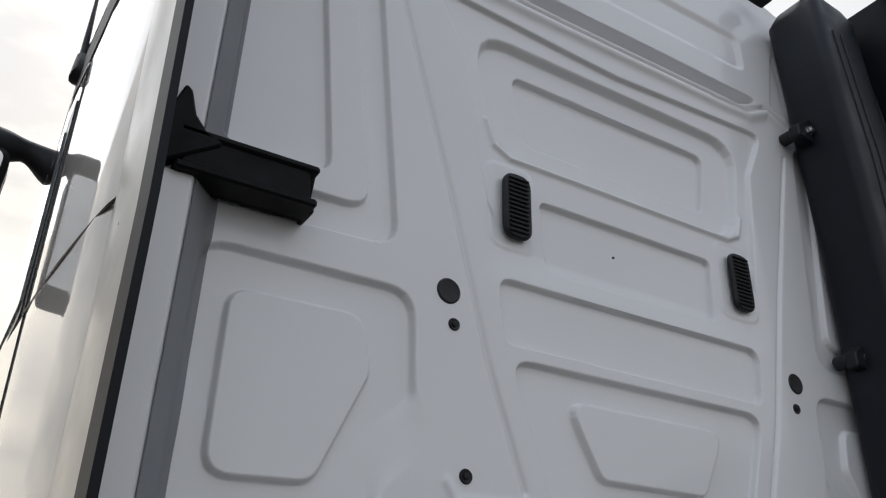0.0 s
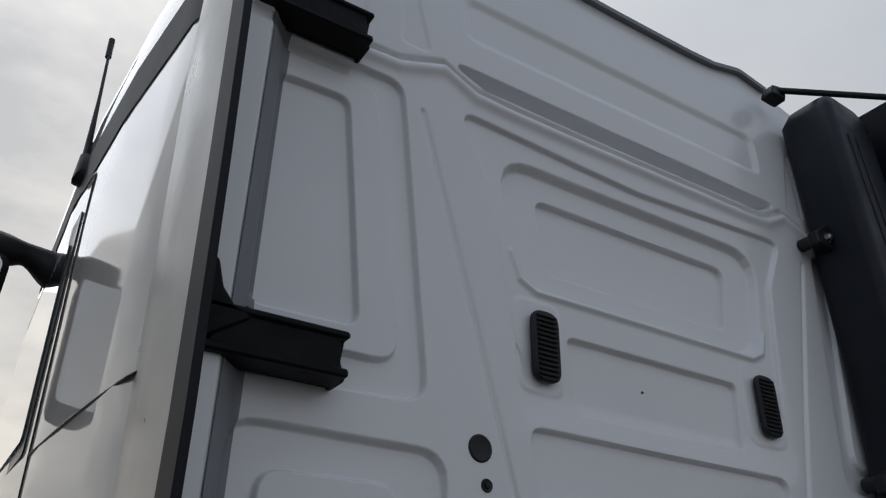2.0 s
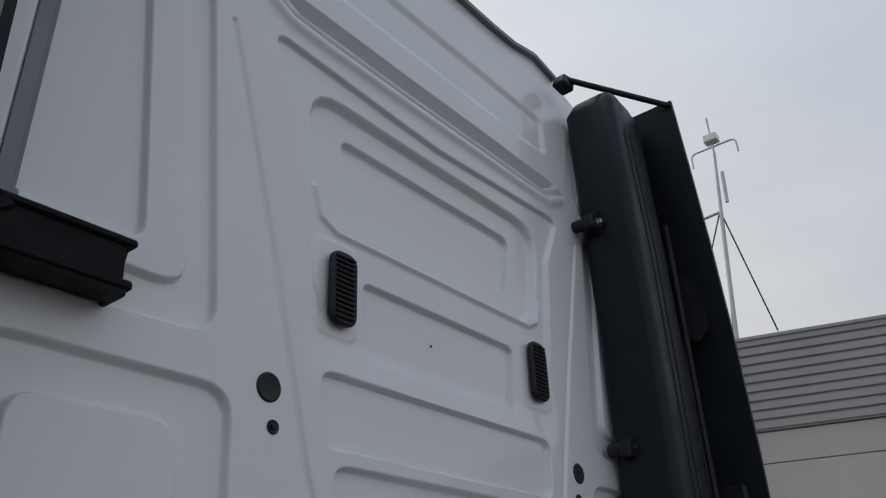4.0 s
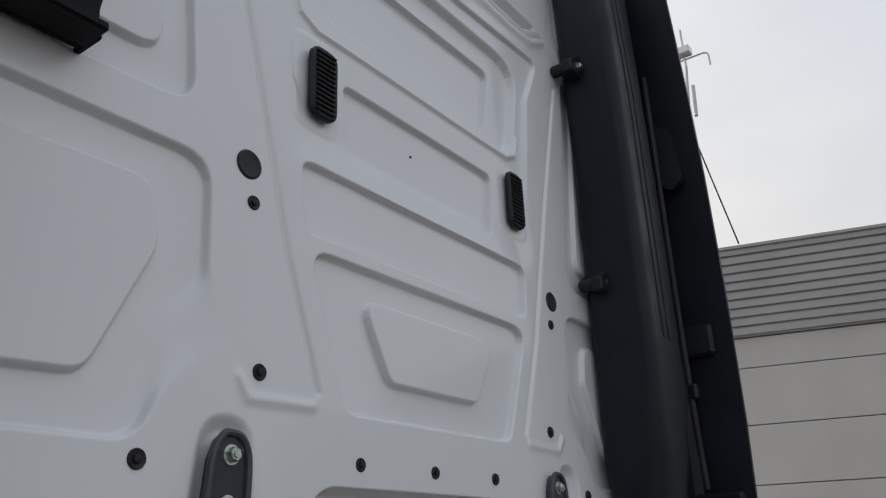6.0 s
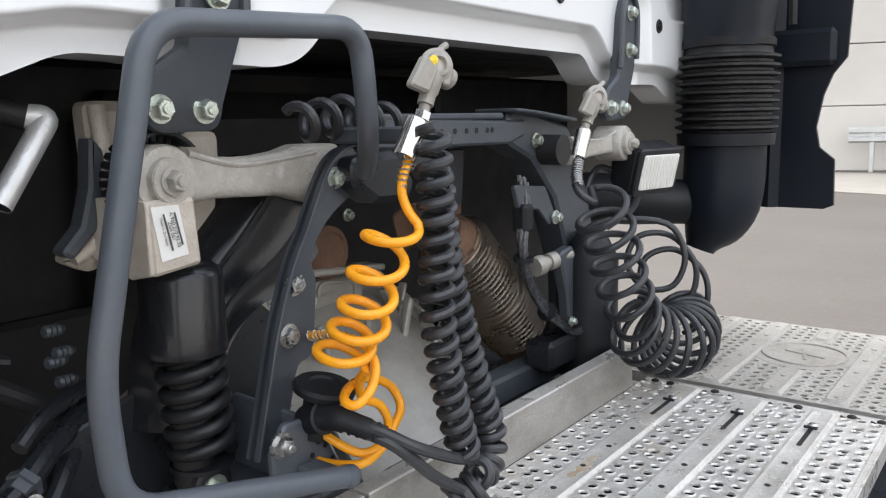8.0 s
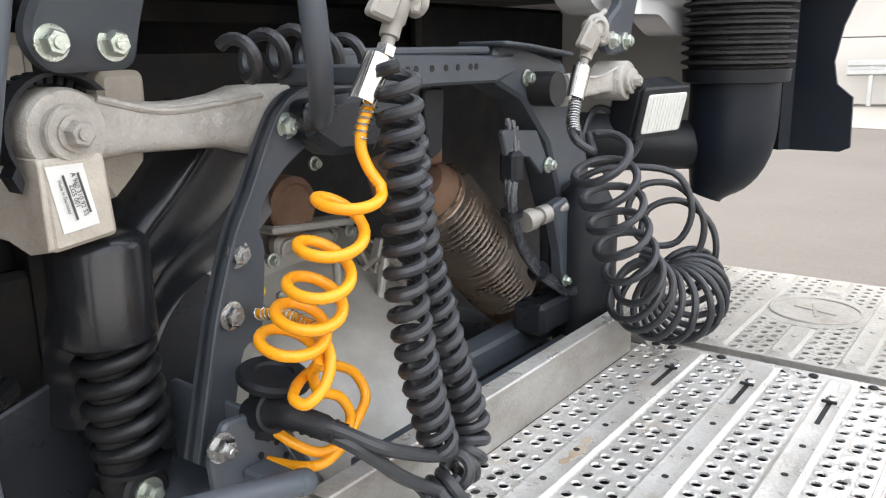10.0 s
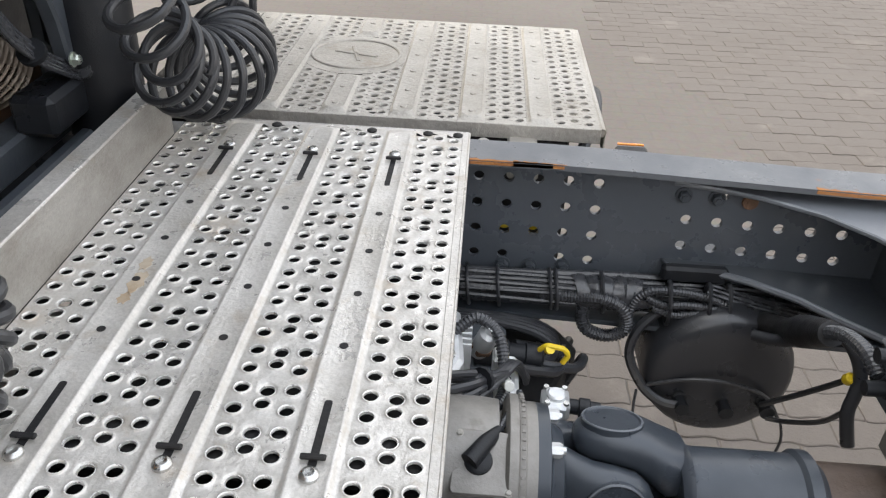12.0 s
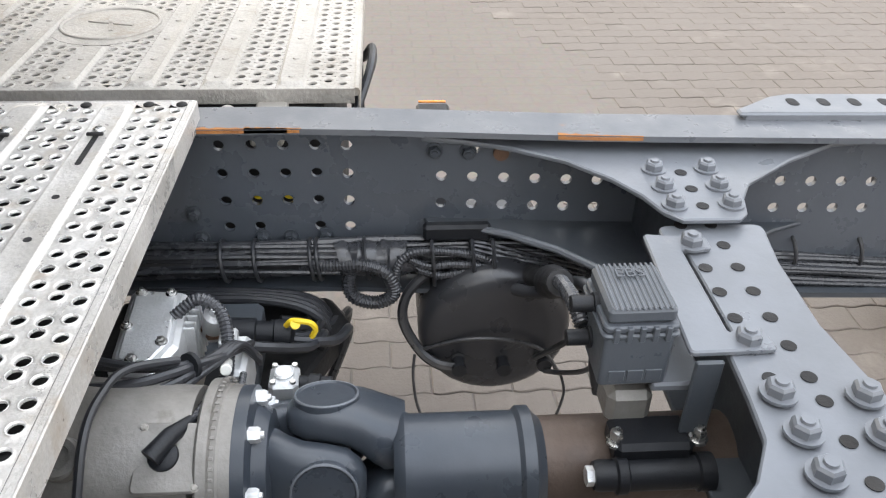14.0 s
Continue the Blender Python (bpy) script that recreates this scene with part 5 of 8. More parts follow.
for x_, z_ in ((-0.466, 1.136), (-0.455, 1.128), (-0.444, 1.108), (-0.476, 1.122)):
    part("foot_hole", Shape().lathe((x_, -0.0432, z_), BACK, [(0, 0.0036), (0.0006, 0.0036)], 10), DARK, bk)
part("bolt", Shape().hexbolt((-0.523, -0.042, 1.151), BACK, 0.0105, 0.012), STEEL, bk)
part("bolt_end", Shape().rod((-0.523, -0.054, 1.151), (-0.523, -0.064, 1.151), 0.0055, 12, 0.001), STEEL, bk)

# handrail
hr = thing("grab_rail", "bent black steel grab rail behind the cab", "grab rail", (-0.6, -0.1, 1.1))
part("tube", Shape().tube(bent([(-0.345, -0.02, 1.445), (-0.395, -0.075, 1.472), (-0.424, -0.10, 1.53), (-0.432, -0.10, 1.606), (-0.690, -0.10, 1.592), (-0.757, -0.10, 1.30), (-0.752, -0.105, 1.185), (-0.486, -0.105, 1.116)], 0.04, 7), 0.0125, 16), RAIL, hr)
part("end_cap", Shape().lathe((-0.488, -0.105, 1.1165), (0.968, 0, -0.251), [(0, 0.0127), (0.006, 0.0135), (0.014, 0.0130), (0.019, 0.0100), (0.022, 0.004)], 20), RAIL, hr, "pressed-on end cap")
part("foot_stay", Shape().box((-0.485, -0.072, 1.112), (0.03, 0.06, 0.012), 0.003), RAIL, hr)

# cross tube between the mounts
xb = thing("cross_tube", "dark perforated cross tube behind the cab", "cross tube", (-0.1, 0.04, 1.48))
part("tube", Shape().prism(rounded([(-0.30, 1.468), (0.05, 1.465), (0.10, 1.478), (0.10, 1.505), (0.04, 1.503), (-0.30, 1.513)], 0.005, 3), plane((0, 0.055, 0), (1, 0, 0), (0, 0, 1)), 0.04, 0.004), FRAME, xb)
part("tube_top", Shape().prism(rounded([(-0.30, 0.055), (0.03, 0.06), (0.06, 0.04), (0.03, 0.015), (-0.30, 0.015)], 0.01), Matrix.Translation((0, 0, 1.506)), 0.010, 0.003), FRAME, xb)
for x in (-0.155, -0.138, -0.105, -0.075, -0.048, -0.018, -0.004):
    part("tube_hole", Shape().lathe((x, 0.0155, 1.489), BACK, [(0, 0.0045), (0.0012, 0.0045)], 12), DARK, xb)
part("knee", Shape().prism(rounded([(0.06, 1.52), (0.11, 1.522), (0.27, 1.49), (0.30, 1.45), (0.345, 1.37), (0.40, 1.22), (0.45, 1.0), (0.30, 1.0), (0.29, 1.20), (0.22, 1.36), (0.14, 1.435), (0.06, 1.465)], 0.02), plane((0, 0.085, 0), (1, 0, 0), (0, 0, 1)), 0.06, 0.006), FRAME, xb)
part("knee_cap", Shape().prism(rounded([(0.05, -0.0), (0.10, -0.01), (0.26, 0.0), (0.28, 0.09), (0.05, 0.09)], 0.01), plane((0, 0, 1.522), (1, 0, -0.09), (0, 1, 0)), 0.006, 0.002), FRAME, xb)
for x, z in ((0.145, 1.468), (0.215, 1.455), (0.346, 1.106), (0.355, 1.27)):
    part("bolt", Shape().hexbolt((x, 0.024, z), BACK, 0.009, 0.010), ZINC, xb)
part("hanger", Shape().prism(rounded([(-0.17, 1.47), (-0.03, 1.47), (-0.03, 1.37), (-0.09, 1.355), (-0.10, 1.42), (-0.17, 1.44)], 0.01), plane((0, 0.08, 0), (1, 0, 0), (0, 0, 1)), 0.006, 0.001), FRAME, xb)
part("clip", Shape().prism(rounded([(-0.06, 1.46), (-0.01, 1.46), (-0.02, 1.37), (-0.05, 1.36)], 0.01), plane((0, 0.075, 0), (1, 0, 0), (0, 0, 1)), 0.01, 0.002), PLASTIC, xb)

# dark blocks and sheets that stand in for the shade under the cab
un = thing("engine", "dark engine, wheel housing and shade sheets under the cab", "engine", (0, 1.0, 0.5))
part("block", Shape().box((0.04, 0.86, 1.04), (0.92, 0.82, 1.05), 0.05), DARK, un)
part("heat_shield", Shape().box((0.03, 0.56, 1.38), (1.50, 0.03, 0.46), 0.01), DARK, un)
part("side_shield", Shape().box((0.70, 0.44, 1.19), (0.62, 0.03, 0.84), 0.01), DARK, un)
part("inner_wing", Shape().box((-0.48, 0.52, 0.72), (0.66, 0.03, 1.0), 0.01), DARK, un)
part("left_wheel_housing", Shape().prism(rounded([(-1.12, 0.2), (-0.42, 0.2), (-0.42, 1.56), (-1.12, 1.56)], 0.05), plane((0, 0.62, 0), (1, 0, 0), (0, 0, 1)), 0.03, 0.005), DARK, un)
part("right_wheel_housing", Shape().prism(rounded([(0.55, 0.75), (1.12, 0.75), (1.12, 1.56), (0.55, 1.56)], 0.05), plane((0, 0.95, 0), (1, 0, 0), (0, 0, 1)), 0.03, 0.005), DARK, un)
for k, (z, r) in enumerate(((1.28, 0.012), (1.22, 0.014), (1.15, 0.012))):
    part("brake_line", Shape().tube(smooth_path([(-1.1, 0.35, z - 0.05), (-0.95, 0.32, z), (-0.8, 0.36, z - 0.07), (-0.68, 0.4, z - 0.02)], 6), r, 8), RUBBER, un)
st_ = thing("steering_pipes", "dim black hydraulic pipes and unions in the wheel arch", "pipes", (-0.75, 0.2, 1.1))
for pts, r, m_ in (([(-0.95, 0.2, 1.275), (-0.83, 0.2, 1.268), (-0.76, 0.2, 1.25), (-0.70, 0.2, 1.215), (-0.615, 0.2, 1.15)], 0.0125, RUBBER),
                   ([(-0.92, 0.22, 1.29), (-0.80, 0.22, 1.285), (-0.74, 0.22, 1.262), (-0.69, 0.22, 1.245)], 0.009, BLACKPAINT),
                   ([(-0.78, 0.24, 1.26), (-0.765, 0.24, 1.31), (-0.735, 0.24, 1.31), (-0.70, 0.24, 1.25)], 0.006, BLACKPAINT),
                   ([(-0.775, 0.08, 1.135), (-0.735, 0.10, 1.150), (-0.69, 0.13, 1.168), (-0.60, 0.2, 1.18)], 0.0135, BLACKPAINT),
                   ([(-0.765, 0.08, 1.10), (-0.72, 0.10, 1.108), (-0.68, 0.13, 1.135), (-0.65, 0.16, 1.15)], 0.011, BLACKPAINT),
                   ([(-0.73, 0.12, 1.18), (-0.69, 0.14, 1.20), (-0.62, 0.18, 1.205)], 0.009, BLACKPAINT)):
    part("pipe", Shape().tube(smooth_path(pts, 8), r, 10), m_, st_)
for p, d in (((-0.752, 0.092, 1.144), (1, 0.5, 0.35)), ((-0.745, 0.092, 1.104), (1, 0.5, 0.2))):
    part("union", Shape().lathe(p, d, [(0, 0.016), (0.012, 0.016), (0.013, 0.019), (0.022, 0.019)], 6), FRAME, st_)
    part("clamp_bolt", Shape().hexbolt(Vector(p) + Vector((0.01, -0.018, -0.006)), BACK, 0.007, 0.008), STEEL, st_)
for k, z in enumerate((1.275, 1.247, 1.238, 1.212)):
    part("ribbed_plug", Shape().lathe((-0.655 + 0.01 * (k % 2), 0.2, z), (1, 0.35, -0.1), [(0, 0.005), (0.004, 0.008), (0.008, 0.006), (0.012, 0.008), (0.016, 0.006), (0.020, 0.008), (0.03, 0.004)], 10), FRAME, st_)
part("pump", Shape().lathe((-0.74, 0.30, 1.33), (0.2, 0.3, 1), [(0, 0.02), (0.01, 0.03), (0.05, 0.03), (0.055, 0.02), (0.08, 0.02)], 18), BLACKPAINT, st_)
tb_ = thing("step_box", "grey folded steel box end beside the wheel arch", "steel box", (-0.93, 0.12, 0.8))
part("face", Shape().prism(rounded([(-1.12, 1.185), (-0.785, 1.155), (-0.775, 0.80), (-1.12, 0.80)], 0.008), plane((0, 0.10, 0), (1, 0, 0), (0, 0, 1)), 0.008, 0.002), FRAME, tb_)
part("top", Shape().prism(rounded([(-1.12, 0.10), (-0.785, 0.10), (-0.80, 0.32), (-1.12, 0.36)], 0.01), plane((0, 0, 1.157), (1, 0, -0.09), (0, 1, 0)), 0.006, 0.002), FRAME, tb_)
part("spring_clip", Shape().tube(smooth_path([(-0.83, 0.09, 1.163), (-0.825, 0.088, 1.185), (-0.81, 0.086, 1.19), (-0.80, 0.086, 1.175), (-0.805, 0.088, 1.15), (-0.79, 0.086, 1.155), (-0.785, 0.086, 1.18)], 6), 0.0022, 6), STEEL, tb_, "bent wire spring clip")
part("clip_base", Shape().box((-0.822, 0.095, 1.168), (0.03, 0.012, 0.012), 0.002), PLASTIC, tb_)
ep = thing("drain_pipe", "bent polished steel pipe under the cab", "pipe", (-0.7, 0.1, 1.5))
part("hose", Shape().tube(bent([(-0.80, 0.16, 1.545), (-0.72, 0.137, 1.528), (-0.688, 0.121, 1.518)], 0.02, 6), 0.0135, 18), RUBBER, ep, "black rubber hose")
part("pipe", Shape().tube(bent([(-0.692, 0.124, 1.518), (-0.668, 0.115, 1.518), (-0.733, 0.10, 1.432)], 0.02, 6), 0.0125, 18, caps=False), BRIGHT, ep)
part("pipe_core", Shape().tube([(-0.706, 0.107, 1.466), (-0.7325, 0.1005, 1.4335)], 0.0112, 16), DARK, ep)


# ---- gearbox, exhaust ----
gx, gz = -0.085, 0.765
gb_ = thing("gearbox", "grey cast aluminium gearbox with ribbed housing", "gearbox", (gx, 0, 0.5))
part("bell_housing", Shape().lathe((gx, 0.50, 0.80), BACK, [(0, 0.42), (0.12, 0.42), (0.125, 0.435), (0.15, 0.435), (0.16, 0.40), (0.24, 0.36), (0.36, 0.28), (0.46, 0.20)], 40), CAST, gb_)
part("case", Shape().lathe((-0.095, 0.10, gz), BACK, [(0, 0.17), (0.3, 0.15), (0.50, 0.112), (0.52, 0.120), (0.545, 0.120), (0.55, 0.100), (0.66, 0.088), (0.69, 0.085)], 36), CASE, gb_)
for k in range(7):
    a = radians(40 + k * 17)
    part("rib", Shape().box((gx + 0.30 * math.cos(a), 0.22, 0.80 + 0.30 * math.sin(a)), (0.20, 0.012, 0.012), 0.003, Matrix.Rotation(-a, 4, "Y")), CAST, gb_)
for k in range(9):
    a = radians(30 + k * 15)
    part("housing_bolt", Shape().hexbolt((gx + 0.418 * math.cos(a), 0.345, 0.80 + 0.418 * math.sin(a)), BACK, 0.009, 0.010), ZINC, gb_)
part("cover_plate", Shape().prism(rounded([(-0.20, 1.10), (-0.06, 1.12), (-0.05, 1.21), (-0.19, 1.20)], 0.03), plane((0, 0.34, 0), (1, 0, 0), (0, 0, 1)), 0.03, 0.005), CAST, gb_)
cv_ = part("side_cover", Shape().prism(rounded([(-0.13, 1.235), (0.005, 1.222), (-0.002, 1.150), (-0.122, 1.165)], 0.02), plane((0, 0.335, 0), (1, 0, 0), (0, 0, 1)), 0.02, 0.004), CAST, gb_, "cast cover with raised rim")
part("cover_rim", Shape().tube([(x_, 0.314, z_) for x_, z_ in rounded([(-0.118, 1.225), (-0.02, 1.215), (-0.026, 1.165), (-0.112, 1.176)], 0.018, 4)], 0.004, 8, closed=True), CAST, cv_)
part("flat_edge", Shape().box((-0.06, 0.31, 1.243), (0.19, 0.05, 0.012), 0.003, Matrix.Rotation(radians(5), 4, "Y")), CAST, gb_)
for p_ in ((0.035, 0.31, 1.215), (0.05, 0.30, 1.19), (-0.14, 0.31, 1.20), (0.129, 0.29, 1.0), (0.03, 0.28, 1.06), (-0.049, 0.30, 1.341)):
    part("case_bolt", Shape().hexbolt(p_, BACK, 0.008, 0.010), ZINC, gb_)
for a in (20, 70, 120, 165):
    part("web_rib", Shape().box((0.06 + 0.035 * math.cos(radians(a)), 0.285, 1.13 + 0.035 * math.sin(radians(a))), (0.07, 0.02, 0.008), 0.003, Matrix.Rotation(radians(-a), 4, "Y")), CAST, gb_)
hub_ = Vector((0.071, 0.272, 1.098))
part("star_ring", Shape().tube([hub_ + Vector((0.062 * math.cos(a), 0.008, 0.062 * math.sin(a))) for a in [2 * math.pi * k / 32 for k in range(32)]], 0.006, 8, closed=True), CAST, gb_)
for a in (95, 215, 335):
    d_ = Vector((math.cos(radians(a)), 0, math.sin(radians(a))))
    w_ = Vector((-d_.z, 0, d_.x))
    part("star_arm", Shape().add([hub_ + w_ * 0.016 + BACKV * 0.002, hub_ - w_ * 0.016 + BACKV * 0.002, hub_ + BACKV * 0.022, hub_ + d_ * 0.055 + w_ * 0.003, hub_ + d_ * 0.055 - w_ * 0.003, hub_ + d_ * 0.055 + BACKV * 0.010], [(0, 2, 5, 3), (2, 1, 4, 5), (0, 3, 4, 1), (3, 5, 4), (0, 1, 2)]), CAST, gb_)
part("rim_edge", Shape().tube(smooth_path([(-0.02, 0.27, 1.085), (0.02, 0.262, 1.05), (0.09, 0.255, 1.015), (0.16, 0.26, 1.0)], 6), 0.006, 8), CAST, gb_)
part("oil_line", Shape().tube(bent([(-0.35, 0.27, 1.05), (-0.30, 0.25, 1.16), (-0.22, 0.25, 1.17), (-0.18, 0.27, 1.08)], 0.04), 0.008, 10), CHROME, gb_)
part("brown_cap", Shape().lathe((-0.098, 0.30, 1.279), BACK, [(-0.05, 0.05), (0, 0.048), (0.004, 0.044), (0.006, 0.038), (0.003, 0.034), (0.003, 0.01)], 32), RUST, gb_, "rust-brown round cap")
part("rusty_bracket", Shape().prism(rounded([(0.0, 1.34), (0.08, 1.36), (0.085, 1.30), (0.06, 1.27), (0.02, 1.27)], 0.015), plane((0, 0.24, 0), (1, 0, 0), (0, 0, 1)), 0.008, 0.002), RUST, gb_)
part("tag", Shape().prism(rounded([(-0.398, 1.278), (-0.385, 1.272), (-0.378, 1.25), (-0.398, 1.248)], 0.006), plane((0, 0.05, 0), (1, 0, 0), (0, 0, 1)), 0.004), YELLOWPART, gb_)
part("case_seam", Shape().tube([(-0.095 + 0.1345 * math.cos(a), -0.275, gz + 0.1345 * math.sin(a)) for a in [radians(5 + 17 * i) for i in range(11)]], 0.006, 8), CASE, gb_, "cast parting flange")
for i in range(9):
    a = radians(12 + 19 * i)
    part("case_bolt", Shape().hexbolt((-0.095 + 0.137 * math.cos(a), -0.282, gz + 0.137 * math.sin(a)), BACK, 0.007, 0.008), ZINC, gb_)
for a in (58, 92, 128, 152):
    ca, sa = math.cos(radians(a)), math.sin(radians(a))
    part("case_rib", Shape().tube([(-0.095 + 0.128 * ca, -0.28, gz + 0.128 * sa), (-0.095 + 0.117 * ca, -0.37, gz + 0.117 * sa), (-0.095 + 0.113 * ca, -0.395, gz + 0.113 * sa)], [0.006, 0.005, 0.003], 8), CASE, gb_)
part("case_boss", Shape().lathe((-0.155, -0.475, gz + 0.078), (-0.55, 0, 0.83), [(0, 0.022), (0.016, 0.022), (0.019, 0.019), (0.019, 0.012), (0.014, 0.011)], 20), CASE, gb_)
# output flange
part("output_flange", Shape().lathe((-0.098, -0.598, 0.758), BACK, [(0, 0.094), (0.004, 0.100), (0.014, 0.100), (0.016, 0.094), (0.022, 0.094), (0.024, 0.092), (0.036, 0.092)], 40), CASE, gb_)
for k in range(60):
    a = 2 * math.pi * k / 60
    if math.sin(a) > -0.2:
        part("tooth", Shape().box((-0.098 + 0.100 * math.cos(a), -0.617, 0.758 + 0.100 * math.sin(a)), (0.0025, 0.005, 0.0038), 0.0006, Matrix.Rotation(-a, 4, "Y")), CASE, gb_)
un_ = thing("gear_actuator", "bright aluminium gear actuator with cables", "actuator", (0.03, -0.53, 0.78))
body = part("body", Shape().prism(rounded([(-0.02, -0.527), (0.03, -0.546), (0.138, -0.537), (0.147, -0.464), (-0.015, -0.474)], 0.010), Matrix.Translation((0, 0, 0.745)), 0.086, 0.006), BRIGHT, un_)
for k in range(5):
    part("fin", Shape().box((0.075 + 0.012 * k, -0.548, 0.785), (0.004, 0.014, 0.07), 0.001), BRIGHT, un_)
part("solenoid", Shape().lathe((0.115, -0.565, 0.775), (-0.35, -0.25, 0.9), [(0, 0.012), (0.01, 0.015), (0.055, 0.015), (0.06, 0.009), (0.07, 0.007)], 18), BRIGHT, un_)
part("solenoid_nut", Shape().lathe((0.110, -0.569, 0.787), (-0.35, -0.25, 0.9), [(0, 0.017), (0.008, 0.017)], 6), RUST, un_)
part("connector_block", Shape().box((0.075, -0.595, 0.785), (0.030, 0.022, 0.045), 0.003), BRIGHT, un_)
part("white_plug", Shape().rod((0.03, -0.60, 0.80), (0.0, -0.605, 0.815), 0.007, 10, 0.001), LENS, un_)
part("side_cover", Shape().box((0.06, -0.605, 0.755), (0.075, 0.03, 0.07), 0.006), BRIGHT, un_)
part("lid", Shape().prism(rounded([(-0.005, -0.52), (0.03, -0.535), (0.128, -0.527), (0.135, -0.474), (0.0, -0.483)], 0.010), Matrix.Translation((0, 0, 0.8305)), 0.006, 0.002), BRIGHT, un_)
for x_, y_ in ((0.0, -0.50), (0.03, -0.528), (0.125, -0.52), (0.128, -0.482), (0.06, -0.48)):
    part("lid_screw", Shape().hexbolt((x_, y_, 0.836), (0, 0, 1), 0.005, 0.005), STEEL, un_)
part("foot", Shape().box((0.05, -0.50, 0.72), (0.17, 0.09, 0.06), 0.008), CAST, un_)
vv = thing("pressure_sensor", "small square bright valve with black plug", "valve", (0.02, -0.665, 0.78))
part("block", Shape().box((0.022, -0.668, 0.772), (0.042, 0.036, 0.03), 0.006), BRIGHT, vv)
part("dome", Shape().lathe((0.022, -0.668, 0.786), (0, 0, 1), [(0, 0.0125), (0.004, 0.0125), (0.006, 0.010)], 24), BRIGHT, vv)
for dx in (-0.015, 0.015):
    for dy in (-0.012, 0.012):
        part("screw", Shape().lathe((0.022 + dx, -0.668 + dy, 0.786), (0, 0, 1), [(0, 0.004), (0.003, 0.0035)], 10), STEEL, vv)
part("plug", Shape().lathe((0.02, -0.686, 0.772), (-0.1, -1, 0), [(0, 0.010), (0.012, 0.010), (0.013, 0.013), (0.026, 0.013), (0.027, 0.010), (0.04, 0.010)], 18), PLASTIC, vv, "ribbed black connector")
part("stem", Shape().rod((0.022, -0.668, 0.70), (0.022, -0.668, 0.765), 0.012, 12), CAST, vv)
sn = thing("speed_sensor", "black cable plug on a cast plate", "sensor", (-0.11, -0.565, 0.88))
part("plate", Shape().prism(rounded([(-0.035, -0.035), (0.035, -0.04), (0.038, 0.03), (-0.035, 0.035)], 0.008), plane((-0.146, -0.572, 0.828), (0.86, 0, 0.5), (0, 1, 0)), 0.007, 0.002), CASE, sn)
part("socket", Shape().lathe((-0.142, -0.568, 0.826), (-0.5, 0, 0.86), [(0, 0.021), (0.005, 0.021), (0.007, 0.017), (0.014, 0.015), (0.016, 0.011)], 20), PLASTIC, sn)
for x_, y_ in ((-0.030, -0.030), (0.032, 0.026)):
    part("plate_screw", Shape().hexbolt(plane((-0.1495, -0.572, 0.834), (0.86, 0, 0.5), (0, 1, 0)) @ Vector((x_, y_, 0.0)), (-0.5, 0, 0.86), 0.0032, 0.0025), CAST, sn)
part("plug", Shape().tube([(-0.156, -0.558, 0.842), (-0.134, -0.575, 0.850), (-0.108, -0.590, 0.844)], [0.0110, 0.0095, 0.0065], 14), PLASTIC, sn)
for k in range(4):
    part("plug_rib", Shape().lathe(Vector((-0.128, -0.578, 0.845)) + Vector((0.005, -0.003, -0.0008)) * k, (0.8, -0.5, -0.1), [(0, 0.0086 - 0.0006 * k), (0.002, 0.0086 - 0.0006 * k)], 12), RUBBER, sn)

ex = thing("exhaust_flex_pipe", "rust-stained ribbed steel exhaust flex pipe", "exhaust pipe", (0.2, 0.15, 1.1))
P0, P1 = Vector((0.075, 0.16, 1.28)), Vector((0.30, 0.16, 1.075))
ax_, L_ = (P1 - P0).normalized(), (P1 - P0).length
FR = 0.073
prof = [(-0.012, FR * 0.8)]
for d0, n_ in ((0.0, 12), (0.168, 10)):
    for k in range(n_ * 6):
        prof.append((d0 + k * 0.0124 / 6, FR * (0.905 - 0.095 * math.cos(2 * math.pi * k / 6))))
prof += [(L_, FR * 0.85)]
part("flex", Shape().lathe(P0, ax_, prof, 32), FLEX, ex, angle=85)
part("upper_clamp", Shape().lathe(P0 - ax_ * 0.06, ax_, [(0.02, 0.040), (0.03, 0.050), (0.045, 0.056), (0.058, 0.060), (0.064, 0.058)], 28), RUST, ex)
part("lower_clamp", Shape().lathe(P1 - ax_ * 0.005, ax_, [(0, 0.062), (0.03, 0.068), (0.06, 0.064), (0.12, 0.06)], 28), RUST, ex)
part("clamp_ear", Shape().box(P0 + Vector((-0.02, -0.02, 0.075)), (0.03, 0.02, 0.035), 0.004), RUST, ex)

# ---- frame rails ----
PITCH = 0.0472


